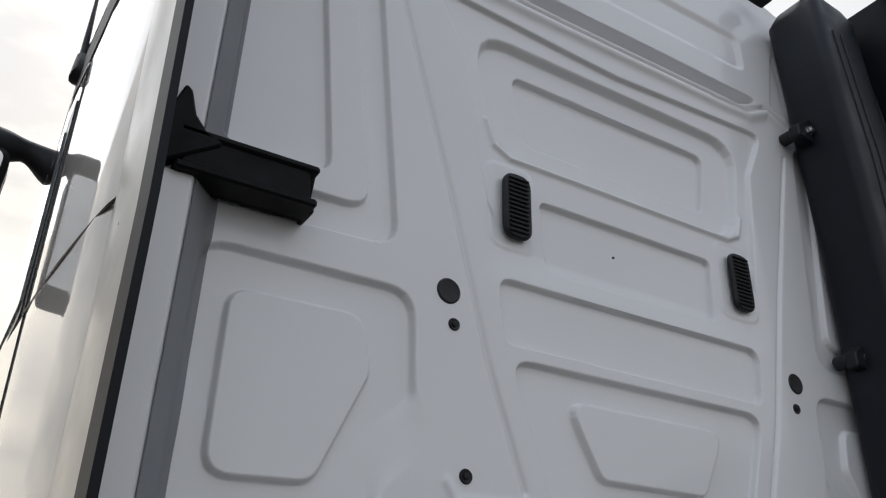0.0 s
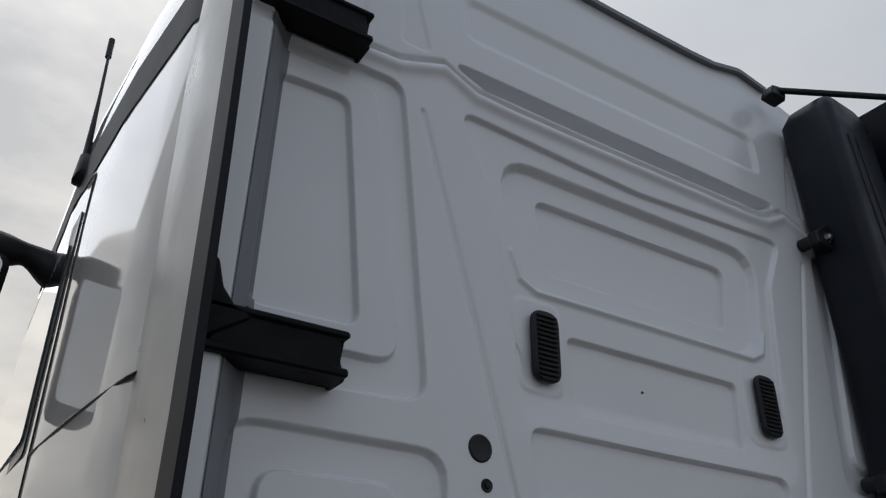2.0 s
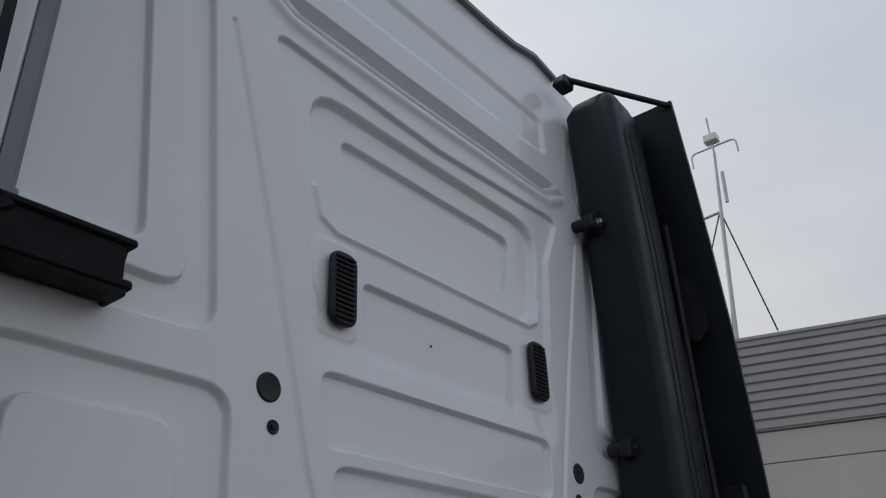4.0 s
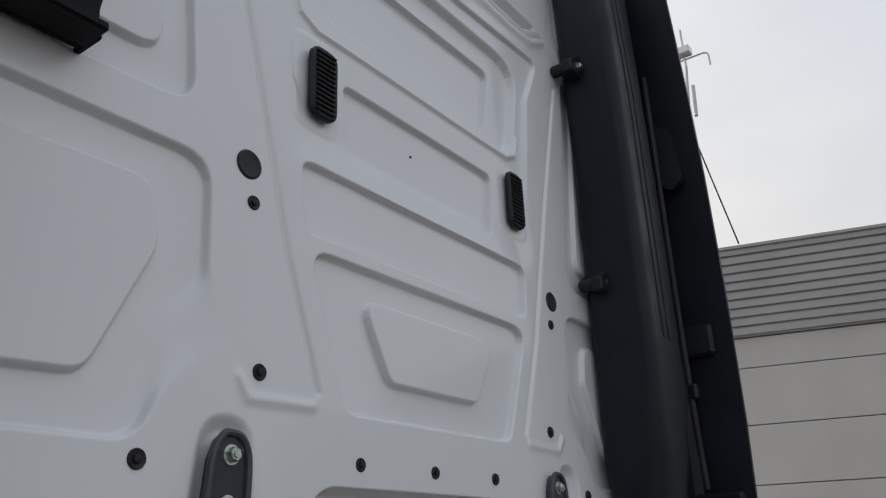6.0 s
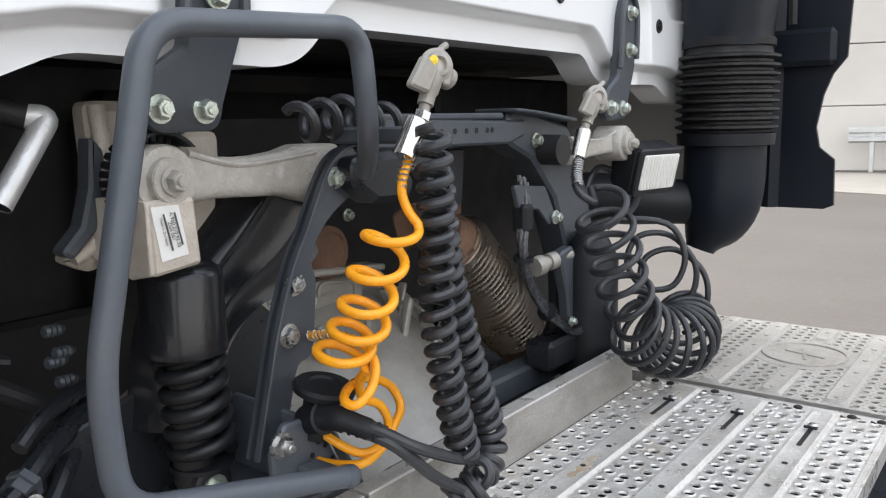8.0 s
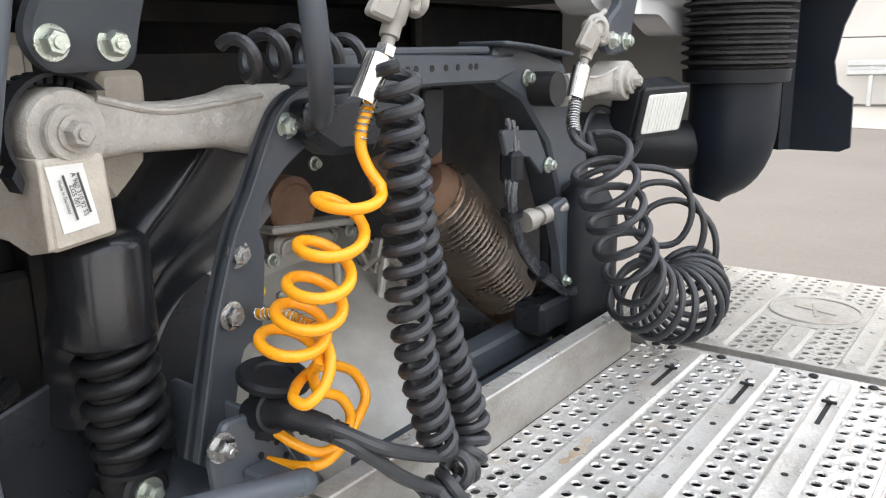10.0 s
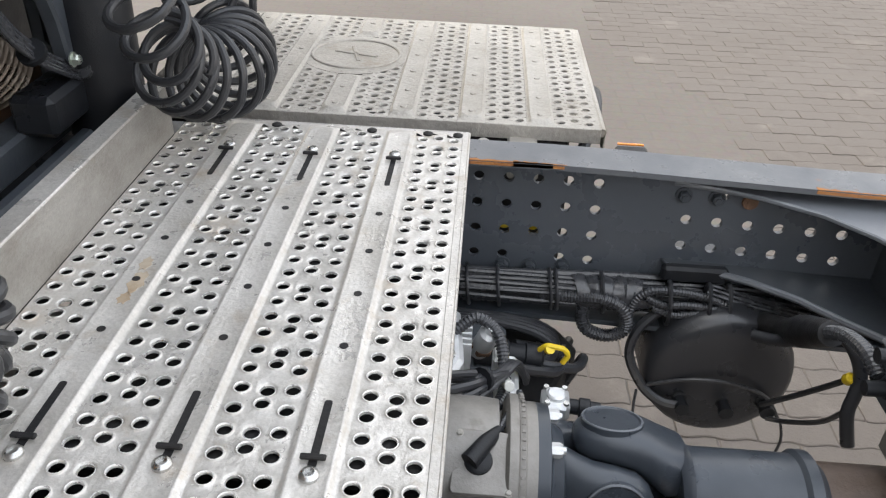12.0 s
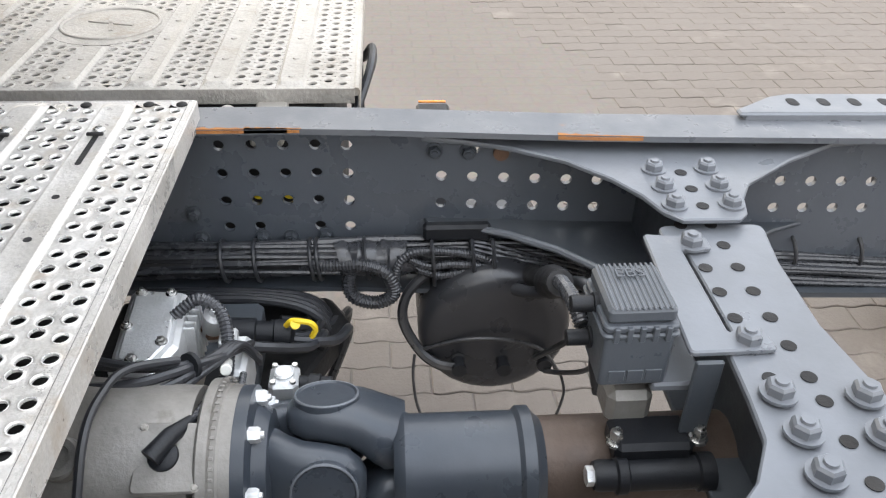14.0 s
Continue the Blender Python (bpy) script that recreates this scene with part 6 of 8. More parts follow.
def perforated(cols, rows, holes, y0, z0, r, x, thick):
    """A web standing at x with round holes in chosen cells of a square grid running towards -y."""
    s, h, seg = Shape(), PITCH / 2, 12
    for i in range(cols):
        for j in range(rows):
            cy, cz = y0 - i * PITCH, z0 - j * PITCH
            if (i, j) not in holes:
                for xx_ in (x, x + thick):
                    s.add([(xx_, cy - h, cz - h), (xx_, cy + h, cz - h), (xx_, cy + h, cz + h), (xx_, cy - h, cz + h)], [(0, 1, 2, 3)])
                continue
            outer, inner = [], []
            for k in range(seg):
                a = 2 * math.pi * (k + 0.5) / seg
                ca, sa = math.cos(a), math.sin(a)
                f = h / max(abs(ca), abs(sa))
                outer.append((cy + ca * f, cz + sa * f))
                inner.append((cy + ca * r, cz + sa * r))
            corner = {0: 1, 1: 3}
            vs = [(x, *p) for p in outer] + [(x, *p) for p in inner] + [(x + thick, *p) for p in inner] + [(x + thick, *p) for p in outer]
            fs = []
            for k in range(seg):
                q = (k + 1) % seg
                fs += [(k, q, seg + q, seg + k), (seg + k, seg + q, 2 * seg + q, 2 * seg + k), (2 * seg + k, 2 * seg + q, 3 * seg + q, 3 * seg + k)]
            base = len(vs)
            for o, xx_ in ((0, x), (3 * seg, x + thick)):
                for ang in range(4):
                    k0 = {0: 1, 1: 4, 2: 7, 3: 10}[ang]
                    cyy, czz = cy + h * (1, -1, -1, 1)[ang], cz + h * (1, 1, -1, -1)[ang]
                    vs.append((xx_, cyy, czz))
                    fs.append((o + k0, o + (k0 + 1) % seg, len(vs) - 1))
            s.add(vs, fs)
    return s


holes = {(i, j) for i in range(5) for j in range(3)} | {(0, 3), (1, 3), (3, 3), (4, 3), (-1, 1)}
holes |= {(i, j) for i in range(7, 13) for j in (1, 2)} | {(i, j) for i in range(18, 27) for j in (1, 2)} | {(i, 0) for i in (8, 9, 11)}


def tapered(shape, side_=1):
    """Draws a rail's parts in towards the middle of the frame behind the catwalk."""
    shape.v = [(x - side_ * float(np.interp(y, [-2.8, -1.8, -1.1, -0.7], [0.075, 0.062, 0.034, 0.0])), y, z) for x, y, z in shape.v]
    return shape


def long_box(x, z, w, h, y0, y1, n=24):
    """A long bar with many rings along it, so that it can follow the rail."""
    q = [(x - w / 2, z - h / 2), (x + w / 2, z - h / 2), (x + w / 2, z + h / 2), (x - w / 2, z + h / 2)]
    vs = [(p[0], y0 + (y1 - y0) * k / n, p[1]) for k in range(n + 1) for p in q]
    fs = [(4 * k + i, 4 * k + (i + 1) % 4, 4 * k + 4 + (i + 1) % 4, 4 * k + 4 + i) for k in range(n) for i in range(4)]
    return Shape().add(vs, fs + [(0, 1, 2, 3), (4 * n, 4 * n + 1, 4 * n + 2, 4 * n + 3)])


for side_, x in ((1, 0.368), (-1, -0.445)):
    fr = thing("frame_rail", "dark blue-grey steel frame rail with rows of holes" if side_ == 1 else "dark blue-grey steel frame rail under the catwalk", "frame rail", (x, -1.0, 0.7), "frame rails")
    part("web", tapered(perforated(46, 5, holes, -0.551, 0.9255, 0.0085, x, 0.008), side_), WEB, fr)
    part("web_front", Shape().box((x + 0.004, 0.24, 0.83), (0.008, 1.535, 0.24), 0), WEB, fr)
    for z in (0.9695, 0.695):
        # the upper flange is coloured paler than the lower one
        part("flange", tapered(long_box(x + 0.004 - side_ * 0.014, z, 0.076, 0.009, 1.0, -2.74, 36), side_), EDGE if z > 0.9 else FRAME, fr, "pale rail top" if z > 0.9 else "")
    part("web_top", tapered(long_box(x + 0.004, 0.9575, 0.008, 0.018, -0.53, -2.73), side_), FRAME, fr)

for y0, y1 in ((-0.535, -0.66), (-1.04, -1.16), (-0.60, -0.68)):
    near_ = 0.320 - float(np.interp((y0 + y1) / 2, [-1.8, -1.1, -0.7], [0.062, 0.034, 0.0]))
    lip_ = thing("rust_streak", "orange rust streak along the rail's top edge", "rust", (near_, (y0 + y1) / 2, 0.972))
    part("scab", tapered(Shape().prism([(0.3210 + 0.007 * abs(math.sin(k * 1.9 + y0)) * (1 - k / 14), y0 + (y1 - y0) * k / 14) for k in range(15)] + [(0.3198, y1), (0.3198, y0)], Matrix.Translation((0, 0, 0.9735)), 0.0012)), SCAB, lip_)
    part("scab", tapered(long_box(0.3198, 0.970, 0.0012, 0.0045, y0, y1, 6)), SCAB, lip_)
# bolts and rusty marks on the far web
rb = thing("web_bolts", "dark bolts through the frame web", "bolt", (0.36, -0.75, 0.8), kind="stuff")
s = Shape()
for y, z in ((-0.60, 0.765), (-0.645, 0.765), (-0.70, 0.768), (-0.87, 0.921), (-0.92, 0.921), (-0.50, 0.81), (-0.505, 0.765)):
    s.hexbolt((0.368, y, z), (-1, 0, 0), 0.009, 0.009)
part("bolt_heads", tapered(s), FRAME, rb)
rc = thing("plug", "round orange-brown rusty plug in the web", "plug", (0.36, -0.968, 0.92))
part("disc", Shape().lathe((0.3435, -0.969, 0.921), (-1, 0, 0), [(0, 0.0125), (0.004, 0.012)], 18), RUST, rc)
for i in (1, 2):
    yl = thing("hose_end", "yellow hose end behind the web holes", "hose", (0.42, -0.551 - i * PITCH, 0.83), "yellow hose ends")
    part("cap", Shape().lathe((0.41, -0.551 - i * PITCH, 0.831), (-1, 0, 0), [(0, 0.011), (0.02, 0.011), (0.022, 0.008)], 14), YELLOWPART, yl)

# ---- crossmember ----
cmb = thing("crossmember", "pale grey bolted crossmember with flared gussets", "crossmember", (0.1, -1.2, 0.85))
flare = [(0.345, -0.85), (0.330, -0.91), (0.308, -0.974), (0.266, -1.048), (0.212, -1.100), (0.165, -1.130), (0.125, -1.145), (0.104, -1.165), (0.104, -1.238), (0.118, -1.252), (0.155, -1.262), (0.195, -1.285), (0.26, -1.37), (0.31, -1.46), (0.33, -1.60)]
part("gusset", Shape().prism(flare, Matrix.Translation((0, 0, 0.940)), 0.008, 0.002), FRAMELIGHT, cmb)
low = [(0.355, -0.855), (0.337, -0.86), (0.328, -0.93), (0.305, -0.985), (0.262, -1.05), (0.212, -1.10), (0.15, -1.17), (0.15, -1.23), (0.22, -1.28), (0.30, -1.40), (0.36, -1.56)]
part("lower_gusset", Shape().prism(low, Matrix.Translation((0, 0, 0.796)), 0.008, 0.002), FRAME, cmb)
part("gusset_lip", Shape().tube([(x_ - 0.002, y_, 0.801) for x_, y_ in low[1:7]], 0.006, 8), FRAMELIGHT, cmb, "pale lower gusset edge")
part("rail_tab", Shape().prism(rounded([(-0.84, 0.895), (-0.84, 0.945), (-1.0, 0.945), (-1.0, 0.895)], 0.015), plane((0.350, 0, 0), (0, -1, 0), (0, 0, 1)), -0.008), FRAME, cmb)
main = [(0.120, -1.138), (0.062, -1.138, 0.003), (0.057, -1.157, 0.003), (-0.099, -1.157, 0.003), (-0.103, -1.141, 0.003), (-0.126, -1.141, 0.006), (-0.186, -1.137), (-0.240, -1.131, 0.03), (-0.286, -1.105), (-0.330, -1.060), (-0.40, -0.90), (-0.40, -1.55), (-0.35, -1.34), (-0.30, -1.300), (-0.185, -1.271), (-0.081, -1.257), (0.036, -1.262), (0.120, -1.276)]
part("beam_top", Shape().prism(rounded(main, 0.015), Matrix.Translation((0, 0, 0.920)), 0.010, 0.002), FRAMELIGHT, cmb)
# web in the darker frame paint, for the shade under the top sheet
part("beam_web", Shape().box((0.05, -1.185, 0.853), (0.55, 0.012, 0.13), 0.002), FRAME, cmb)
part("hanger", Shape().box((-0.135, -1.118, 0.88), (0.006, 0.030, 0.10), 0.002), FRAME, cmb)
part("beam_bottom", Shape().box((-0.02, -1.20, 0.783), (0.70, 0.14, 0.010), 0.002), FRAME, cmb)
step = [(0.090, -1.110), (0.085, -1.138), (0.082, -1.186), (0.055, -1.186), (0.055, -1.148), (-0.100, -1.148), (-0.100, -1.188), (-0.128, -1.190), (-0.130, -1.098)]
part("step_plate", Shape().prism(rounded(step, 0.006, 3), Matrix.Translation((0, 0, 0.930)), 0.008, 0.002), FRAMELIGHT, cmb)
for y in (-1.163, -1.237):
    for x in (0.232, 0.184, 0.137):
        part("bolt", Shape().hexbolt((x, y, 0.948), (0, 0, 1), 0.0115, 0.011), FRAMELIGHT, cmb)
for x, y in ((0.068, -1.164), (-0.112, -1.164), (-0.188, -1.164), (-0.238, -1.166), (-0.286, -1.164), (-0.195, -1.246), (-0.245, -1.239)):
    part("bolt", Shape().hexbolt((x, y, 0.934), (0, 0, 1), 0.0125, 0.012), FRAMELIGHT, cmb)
for x, y, z in [(0.224, -1.199, 0.9485), (0.179, -1.199, 0.9485), (0.135, -1.199, 0.9485)] + [(0.118 - 0.0468 * k, y_, 0.9305) for k in range(7) for y_ in (-1.168, -1.207) if (k, y_) not in ((1, -1.168), (5, -1.168))] + [(-0.196, -1.207, 0.9305), (-0.247, -1.205, 0.9305), (-0.294, -1.204, 0.9305)]:
    part("bolt_hole", Shape().lathe((x, y, z), (0, 0, 1), [(0, 0.0082), (0.0008, 0.0082)], 16), DARK, cmb)

fb = thing("fifth_wheel_angle", "grey perforated steel angle on the frame rail", "steel angle", (0.36, -1.5, 0.967))
part("top_leg", Shape().prism(rounded([(0.352, -1.318, 0.006), (0.398, -1.385, 0.02), (0.408, -1.42), (0.385, -2.6), (0.312, -2.6), (0.335, -1.318, 0.006)], 0.01), Matrix.Translation((0, 0, 0.977)), 0.008, 0.003), FRAMELIGHT, fb)
part("front_leg", Shape().box((0.326, -1.96, 0.975), (0.008, 1.27, 0.020), 0.003, Matrix.Rotation(radians(-1.1), 4, "Z")), FRAMELIGHT, fb)
for k in range(9):
    part("oval_hole", Shape().prism(rounded([(-0.013, -0.008), (0.013, -0.008), (0.013, 0.008), (-0.013, 0.008)], 0.008), Matrix.Translation((0.374 - k * 0.001, -1.413 - k * 0.048, 0.9852)), 0.0006), DARK, fb)

# ---- propeller shaft ----
ps = thing("propeller_shaft", "dark grey propeller shaft with universal joint", "propeller shaft", (-0.1, -0.9, 0.7))
c0 = Vector((-0.080, -0.726, 0.748))
part("tube", Shape().lathe((-0.104, -0.80, 0.752), BACK, [(0, 0.056), (0.006, 0.062), (0.012, 0.0645), (0.018, 0.062), (0.135, 0.062), (0.14, 0.067), (0.153, 0.067), (0.158, 0.060), (0.165, 0.054)], 40), SHAFT, ps)
part("spline_tube", Shape().lathe((-0.100, -0.965, 0.752), BACK, [(0, 0.052), (0.09, 0.052), (1.2, 0.050)], 30), OLDTUBE, ps, "rust-brown sliding tube")
part("flange_yoke", Shape().lathe((-0.098, -0.634, 0.757), BACK, [(0, 0.092), (0.014, 0.092), (0.018, 0.074), (0.032, 0.064), (0.04, 0.03)], 36), SHAFT, ps)


def yoke_ear(centre, way, toward):
    """One arm of a yoke: a thick tongue with a rounded end that widens towards its base."""
    across = way.cross(toward).normalized()
    vs, fs, seg = [], [], 18
    rows_ = ((-0.044, 0.014, 0.045, 0.066), (-0.038, 0.026, 0.040, 0.072), (-0.024, 0.038, 0.036, 0.076), (0.0, 0.044, 0.034, 0.078), (0.025, 0.046, 0.028, 0.078),
             (0.040, 0.049, 0.018, 0.075), (0.052, 0.052, 0.008, 0.070), (0.064, 0.053, 0.0, 0.065), (0.076, 0.051, 0.0, 0.061), (0.088, 0.047, 0.0, 0.057))
    for s_, w_, lo_, hi_ in rows_:
        for k in range(seg):
            a = 2 * math.pi * k / seg
            ca, sa = math.cos(a), math.sin(a)
            px, py = math.copysign(abs(ca) ** 0.55, ca) * w_, math.copysign(abs(sa) ** 0.7, sa) * (hi_ - lo_) / 2 + (hi_ + lo_) / 2
            vs.append(centre + toward * s_ + across * px + way * py)
    n_ = len(rows_)
    for r_ in range(n_ - 1):
        fs += [(r_ * seg + k, r_ * seg + (k + 1) % seg, (r_ + 1) * seg + (k + 1) % seg, (r_ + 1) * seg + k) for k in range(seg)]
    fs += [tuple(range(seg))[::-1], tuple((n_ - 1) * seg + k for k in range(seg))]
    ear = part("yoke_ear", Shape().add(vs, fs), SHAFT, ps, angle=50)
    part("bearing_cap", Shape().lathe(centre + way * 0.070, way, [(0, 0.037), (0.009, 0.037), (0.011, 0.034), (0.009, 0.032), (0.0095, 0.004)], 32), SHAFT, ear)
    part("cap_ring", Shape().tube([centre + way * 0.0795 + (across * math.cos(a) + toward * math.sin(a)) * 0.035 for a in [2 * math.pi * k / 32 for k in range(32)]], 0.0018, 6, closed=True), FRAMELIGHT, ear)


UPA, UPB = Vector((0.34, 0, 0.94)), Vector((-0.94, 0, 0.34))
for sg in (-1, 1):
    yoke_ear(c0, UPA * sg, Vector((0, -1, 0)))
    yoke_ear(c0, UPB * sg, Vector((0, 1, 0)))
part("cross", Shape().rod(c0 - UPA * 0.075, c0 + UPA * 0.075, 0.024, 16).rod(c0 - UPB * 0.075, c0 + UPB * 0.075, 0.024, 16), FRAME, ps)
for k in range(8):
    a = 2 * math.pi * k / 8 + 0.3
    part("flange_bolt", Shape().hexbolt((-0.098 + 0.080 * math.cos(a), -0.648, 0.757 + 0.080 * math.sin(a)), BACK, 0.008, 0.014, False), BRIGHT, ps)

# ---- brake valve on the crossmember ----
eb = thing("brake_valve", "dark grey electronic brake valve box", "valve box", (-0.06, -1.05, 0.8))
m0 = Matrix.Translation((-0.079, -1.047, 0.035)) @ Matrix.Rotation(radians(1), 4, "Z") @ Matrix.Diagonal((0.87, 0.88, 1, 1))


def oblong(w, h, r):
    return rounded([(-w, -h), (w, -h), (w, h), (-w, h)], r)


part("body", Shape().prism(rounded([(-0.050, -0.036), (-0.038, -0.044), (0.040, -0.044), (0.048, -0.030), (0.048, 0.040), (-0.050, 0.042)], 0.006), m0 @ Matrix.Translation((0, 0, 0.852)), 0.071, 0.004), LIDGREY, eb)
part("seam", Shape().prism(oblong(0.052, 0.046, 0.010), m0 @ Matrix.Translation((0, 0, 0.916)), 0.006, 0.002), LIDGREY, eb)
part("seam", Shape().prism(oblong(0.050, 0.044, 0.010), m0 @ Matrix.Translation((0, 0, 0.923)), 0.008, 0.002), LIDGREY, eb)
lid = part("lid", Shape().prism(oblong(0.045, 0.040, 0.007), m0 @ Matrix.Translation((0, 0, 0.931)), 0.018, 0.004), LIDGREY, eb, "ribbed grey lid")
for k in range(11):
    part("lid_rib", Shape().box(m0 @ Vector((0, -0.032 + k * 0.0064, 0.9492)), (0.080, 0.0030, 0.0020), 0.0008), LIDGREY, lid)
writing("lettering", "EBS", 0.024, m0 @ Matrix.Translation((0.022, 0.0, 0.9518)) @ Matrix.Rotation(radians(-90), 4, "Z"), LIDGREY, lid)
for k in range(5):
    part("lid_catch", Shape().box(m0 @ Vector((-0.051, -0.030 + k * 0.015, 0.922)), (0.005, 0.006, 0.018), 0.001), LIDGREY, eb)
for dy in (-0.022, 0.0, 0.022):
    part("label_mark", Shape().box(m0 @ Vector((-0.0508, dy, 0.868)), (0.002, 0.017, 0.014), 0.0006), LIDGREY, eb)
part("lower_block", Shape().box((-0.088, -1.055, 0.842), (0.05, 0.05, 0.045), 0.008), CASE, eb, "cast valve base")
part("port", Shape().lathe((-0.160, -1.010, 0.795), (0, -1, 0), [(0, 0.015), (0.006, 0.017), (0.022, 0.017), (0.024, 0.021), (0.034, 0.021), (0.036, 0.018), (0.11, 0.018), (0.112, 0.021), (0.128, 0.021), (0.130, 0.016)], 24), PLASTIC, eb, "black air cylinder")
part("port_nut", Shape().lathe((-0.160, -1.002, 0.795), (0, -1, 0), [(0, 0.011), (0.014, 0.011)], 6), BRIGHT, eb)
part("port_block", Shape().box((-0.130, -1.075, 0.815), (0.05, 0.085, 0.03), 0.006), PLASTIC, eb)
for y_ in (-1.035, -1.125):
    part("port_bolt", Shape().hexbolt((-0.140, y_, 0.822), (0, 0, 1), 0.007, 0.014), STEEL, eb)
for y, z in ((-0.985, 0.93), (-0.985, 0.885)):
    part("fitting", Shape().lathe((-0.075, y - 0.035, z + 0.03), (0, 1, 0), [(0, 0.012), (0.012, 0.012), (0.013, 0.009), (0.035, 0.009)], 12), PLASTIC, eb)
part("bracket", Shape().box((-0.07, -1.10, 0.88), (0.10, 0.06, 0.012), 0.003), FRAMELIGHT, eb)

# ---- air tank and what hangs below the rail ----
TR, TY, TZ = 0.124, -0.968, 0.632
tk = thing("air_tank", "black steel compressed air tank below the rail", "air tank", (0.4, TY, 0.5))
part("shell", Shape().lathe((0.258, TY, TZ), (1, 0, 0), [(0, 0.04), (0.003, 0.085), (0.008, 0.108), (0.016, 0.118), (0.030, TR), (0.30, TR), (0.32, 0.08), (0.33, 0.03)], 48), TANK, tk)
for y, z in ((-0.908, 0.590), (-0.980, 0.588), (-1.045, 0.595)):
    part("tank_port", Shape().lathe((0.275, y, z), (-1, 0, 0), [(0, 0.013), (0.016, 0.013), (0.018, 0.010), (0.035, 0.010), (0.036, 0.012), (0.044, 0.012)], 14), PLASTIC, tk)
part("tank_strap", Shape().box((0.45, TY, 0.70), (0.04, 0.06, 0.06), 0.004), FRAME, tk)
for y in (TY - 0.06, TY + 0.06):
    part("weld_seam", Shape().box((0.45, y, 0.69), (0.03, 0.006, 0.06), 0.001), FRAME, tk)
for pts, r, nm in (([(0.240, -0.908, 0.590), (0.252, -0.875, 0.588), (0.27, -0.845, 0.605), (0.29, -0.820, 0.65), (0.30, -0.828, 0.696), (0.31, -0.86, 0.73)], 0.0085, "air_pipe"),
                   ([(0.215, -1.022, 0.628), (0.200, -1.030, 0.648), (0.150, -1.052, 0.715), (0.100, -1.074, 0.785)], 0.0046, "air_pipe"),
                   ([(0.232, -1.045, 0.585), (0.21, -1.07, 0.60), (0.15, -1.088, 0.66), (0.090, -1.085, 0.745)], 0.0042, "air_pipe"),
                   ([(0.27, -0.842, 0.60), (0.262, -0.875, 0.620), (0.25, -0.925, 0.640), (0.245, -0.985, 0.640), (0.245, -1.04, 0.618), (0.24, -1.07, 0.575)], 0.0035, "thin_cable"),
                   ([(0.27, -0.838, 0.595), (0.25, -0.835, 0.56), (0.235, -0.845, 0.50), (0.22, -0.88, 0.44), (0.22, -0.94, 0.40), (0.22, -1.0, 0.40), (0.23, -1.06, 0.45), (0.24, -1.085, 0.52), (0.24, -1.075, 0.57)], 0.0025, "thin_cable")):
    tp = thing(nm, "black plastic air pipe to the tank" if nm == "air_pipe" else "thin black cable hanging below the rail", "pipe" if nm == "air_pipe" else "cable", pts[0])
    part("line", Shape().tube(smooth_path(pts, 8), r, 8), HOSE, tp)

# ---- wiring along the rail ----
wb = thing("wiring_loom", "thick black taped wiring loom tied along the rail", "wiring", (0.33, -0.7, 0.73))
for k in range(26):
    a, rad = k * 2.4, 0.026 * math.sqrt((k + 0.5) / 26)
    o = Vector((rad * math.cos(a) * 0.75, 0, rad * math.sin(a) * 1.15))
    part("cable", Shape().tube([Vector((0.332 - max(0.0, -1.0 - y) * 0.05 + 0.002 * math.sin(y * 17 + 1.7 * k), y, 0.744 + 0.003 * math.sin(y * 11 + 2 * k) - max(0.0, -0.9 - y) * 0.05)) + o for y in [0.3 - 0.06 * i for i in range(38)]], 0.0042 if k % 3 else 0.0062, 7), LOOM, wb)
part("tape_wrap", Shape().tube([(0.330 + 0.0015 * math.sin(i * 2.1), -0.72 - 0.006 * i, 0.746 + 0.0015 * math.sin(i * 1.7)) for i in range(20)], [0.0285 + 0.0015 * math.sin(i * 2.7) for i in range(20)], 18), LOOM, wb, "wrinkled black tape")
for y in (-0.545, -0.595, -0.68, -0.69, -0.765, -1.45, -1.56):
    part("cable_tie", Shape().tube([(0.330 + 0.032 * math.cos(a), y + 0.004 * math.sin(a), 0.745 + 0.033 * math.sin(a)) for a in [2 * math.pi * k / 18 for k in range(18)]], 0.0032, 6, closed=True), HOSE, wb)


def corrugated(pts, r, parent, name="conduit", pitch=0.0052):
    """A ribbed conduit along a smooth line."""
    line = smooth_path(pts, 12)
    lens = [0.0]
    for a, b in zip(line, line[1:]):
        lens.append(lens[-1] + (b - a).length)
    n, out, rs, j = max(4, int(lens[-1] / (pitch / 4))), [], [], 0
    for i in range(n + 1):
        d = lens[-1] * i / n
        while j < len(line) - 2 and lens[j + 1] < d:
            j += 1
        out.append(line[j].lerp(line[j + 1], (d - lens[j]) / max(1e-9, lens[j + 1] - lens[j])))
        rs.append(r * (1.0, 1.0, 0.86, 0.86)[i % 4])
    return part(name, Shape().tube(out, rs, 10), LOOM, parent, "ribbed black conduit", 20)


part("core", Shape().tube([(0.336, 0.3 - 0.06 * i, 0.742 - max(0.0, -0.9 - (0.3 - 0.06 * i)) * 0.10) for i in range(24)], 0.021, 12), RUBBER, wb)
corrugated([(0.325, -0.66, 0.735), (0.312, -0.72, 0.745), (0.303, -0.765, 0.750), (0.298, -0.797, 0.735), (0.296, -0.806, 0.700), (0.297, -0.780, 0.682), (0.300, -0.745, 0.690), (0.310, -0.735, 0.715), (0.325, -0.75, 0.745)], 0.0115, wb)
corrugated([(0.300, -0.807, 0.702), (0.299, -0.812, 0.745), (0.300, -0.830, 0.770), (0.300, -0.866, 0.776), (0.300, -0.93, 0.766), (0.298, -0.985, 0.738), (0.296, -1.02, 0.690), (0.298, -1.03, 0.672)], 0.0072, wb)
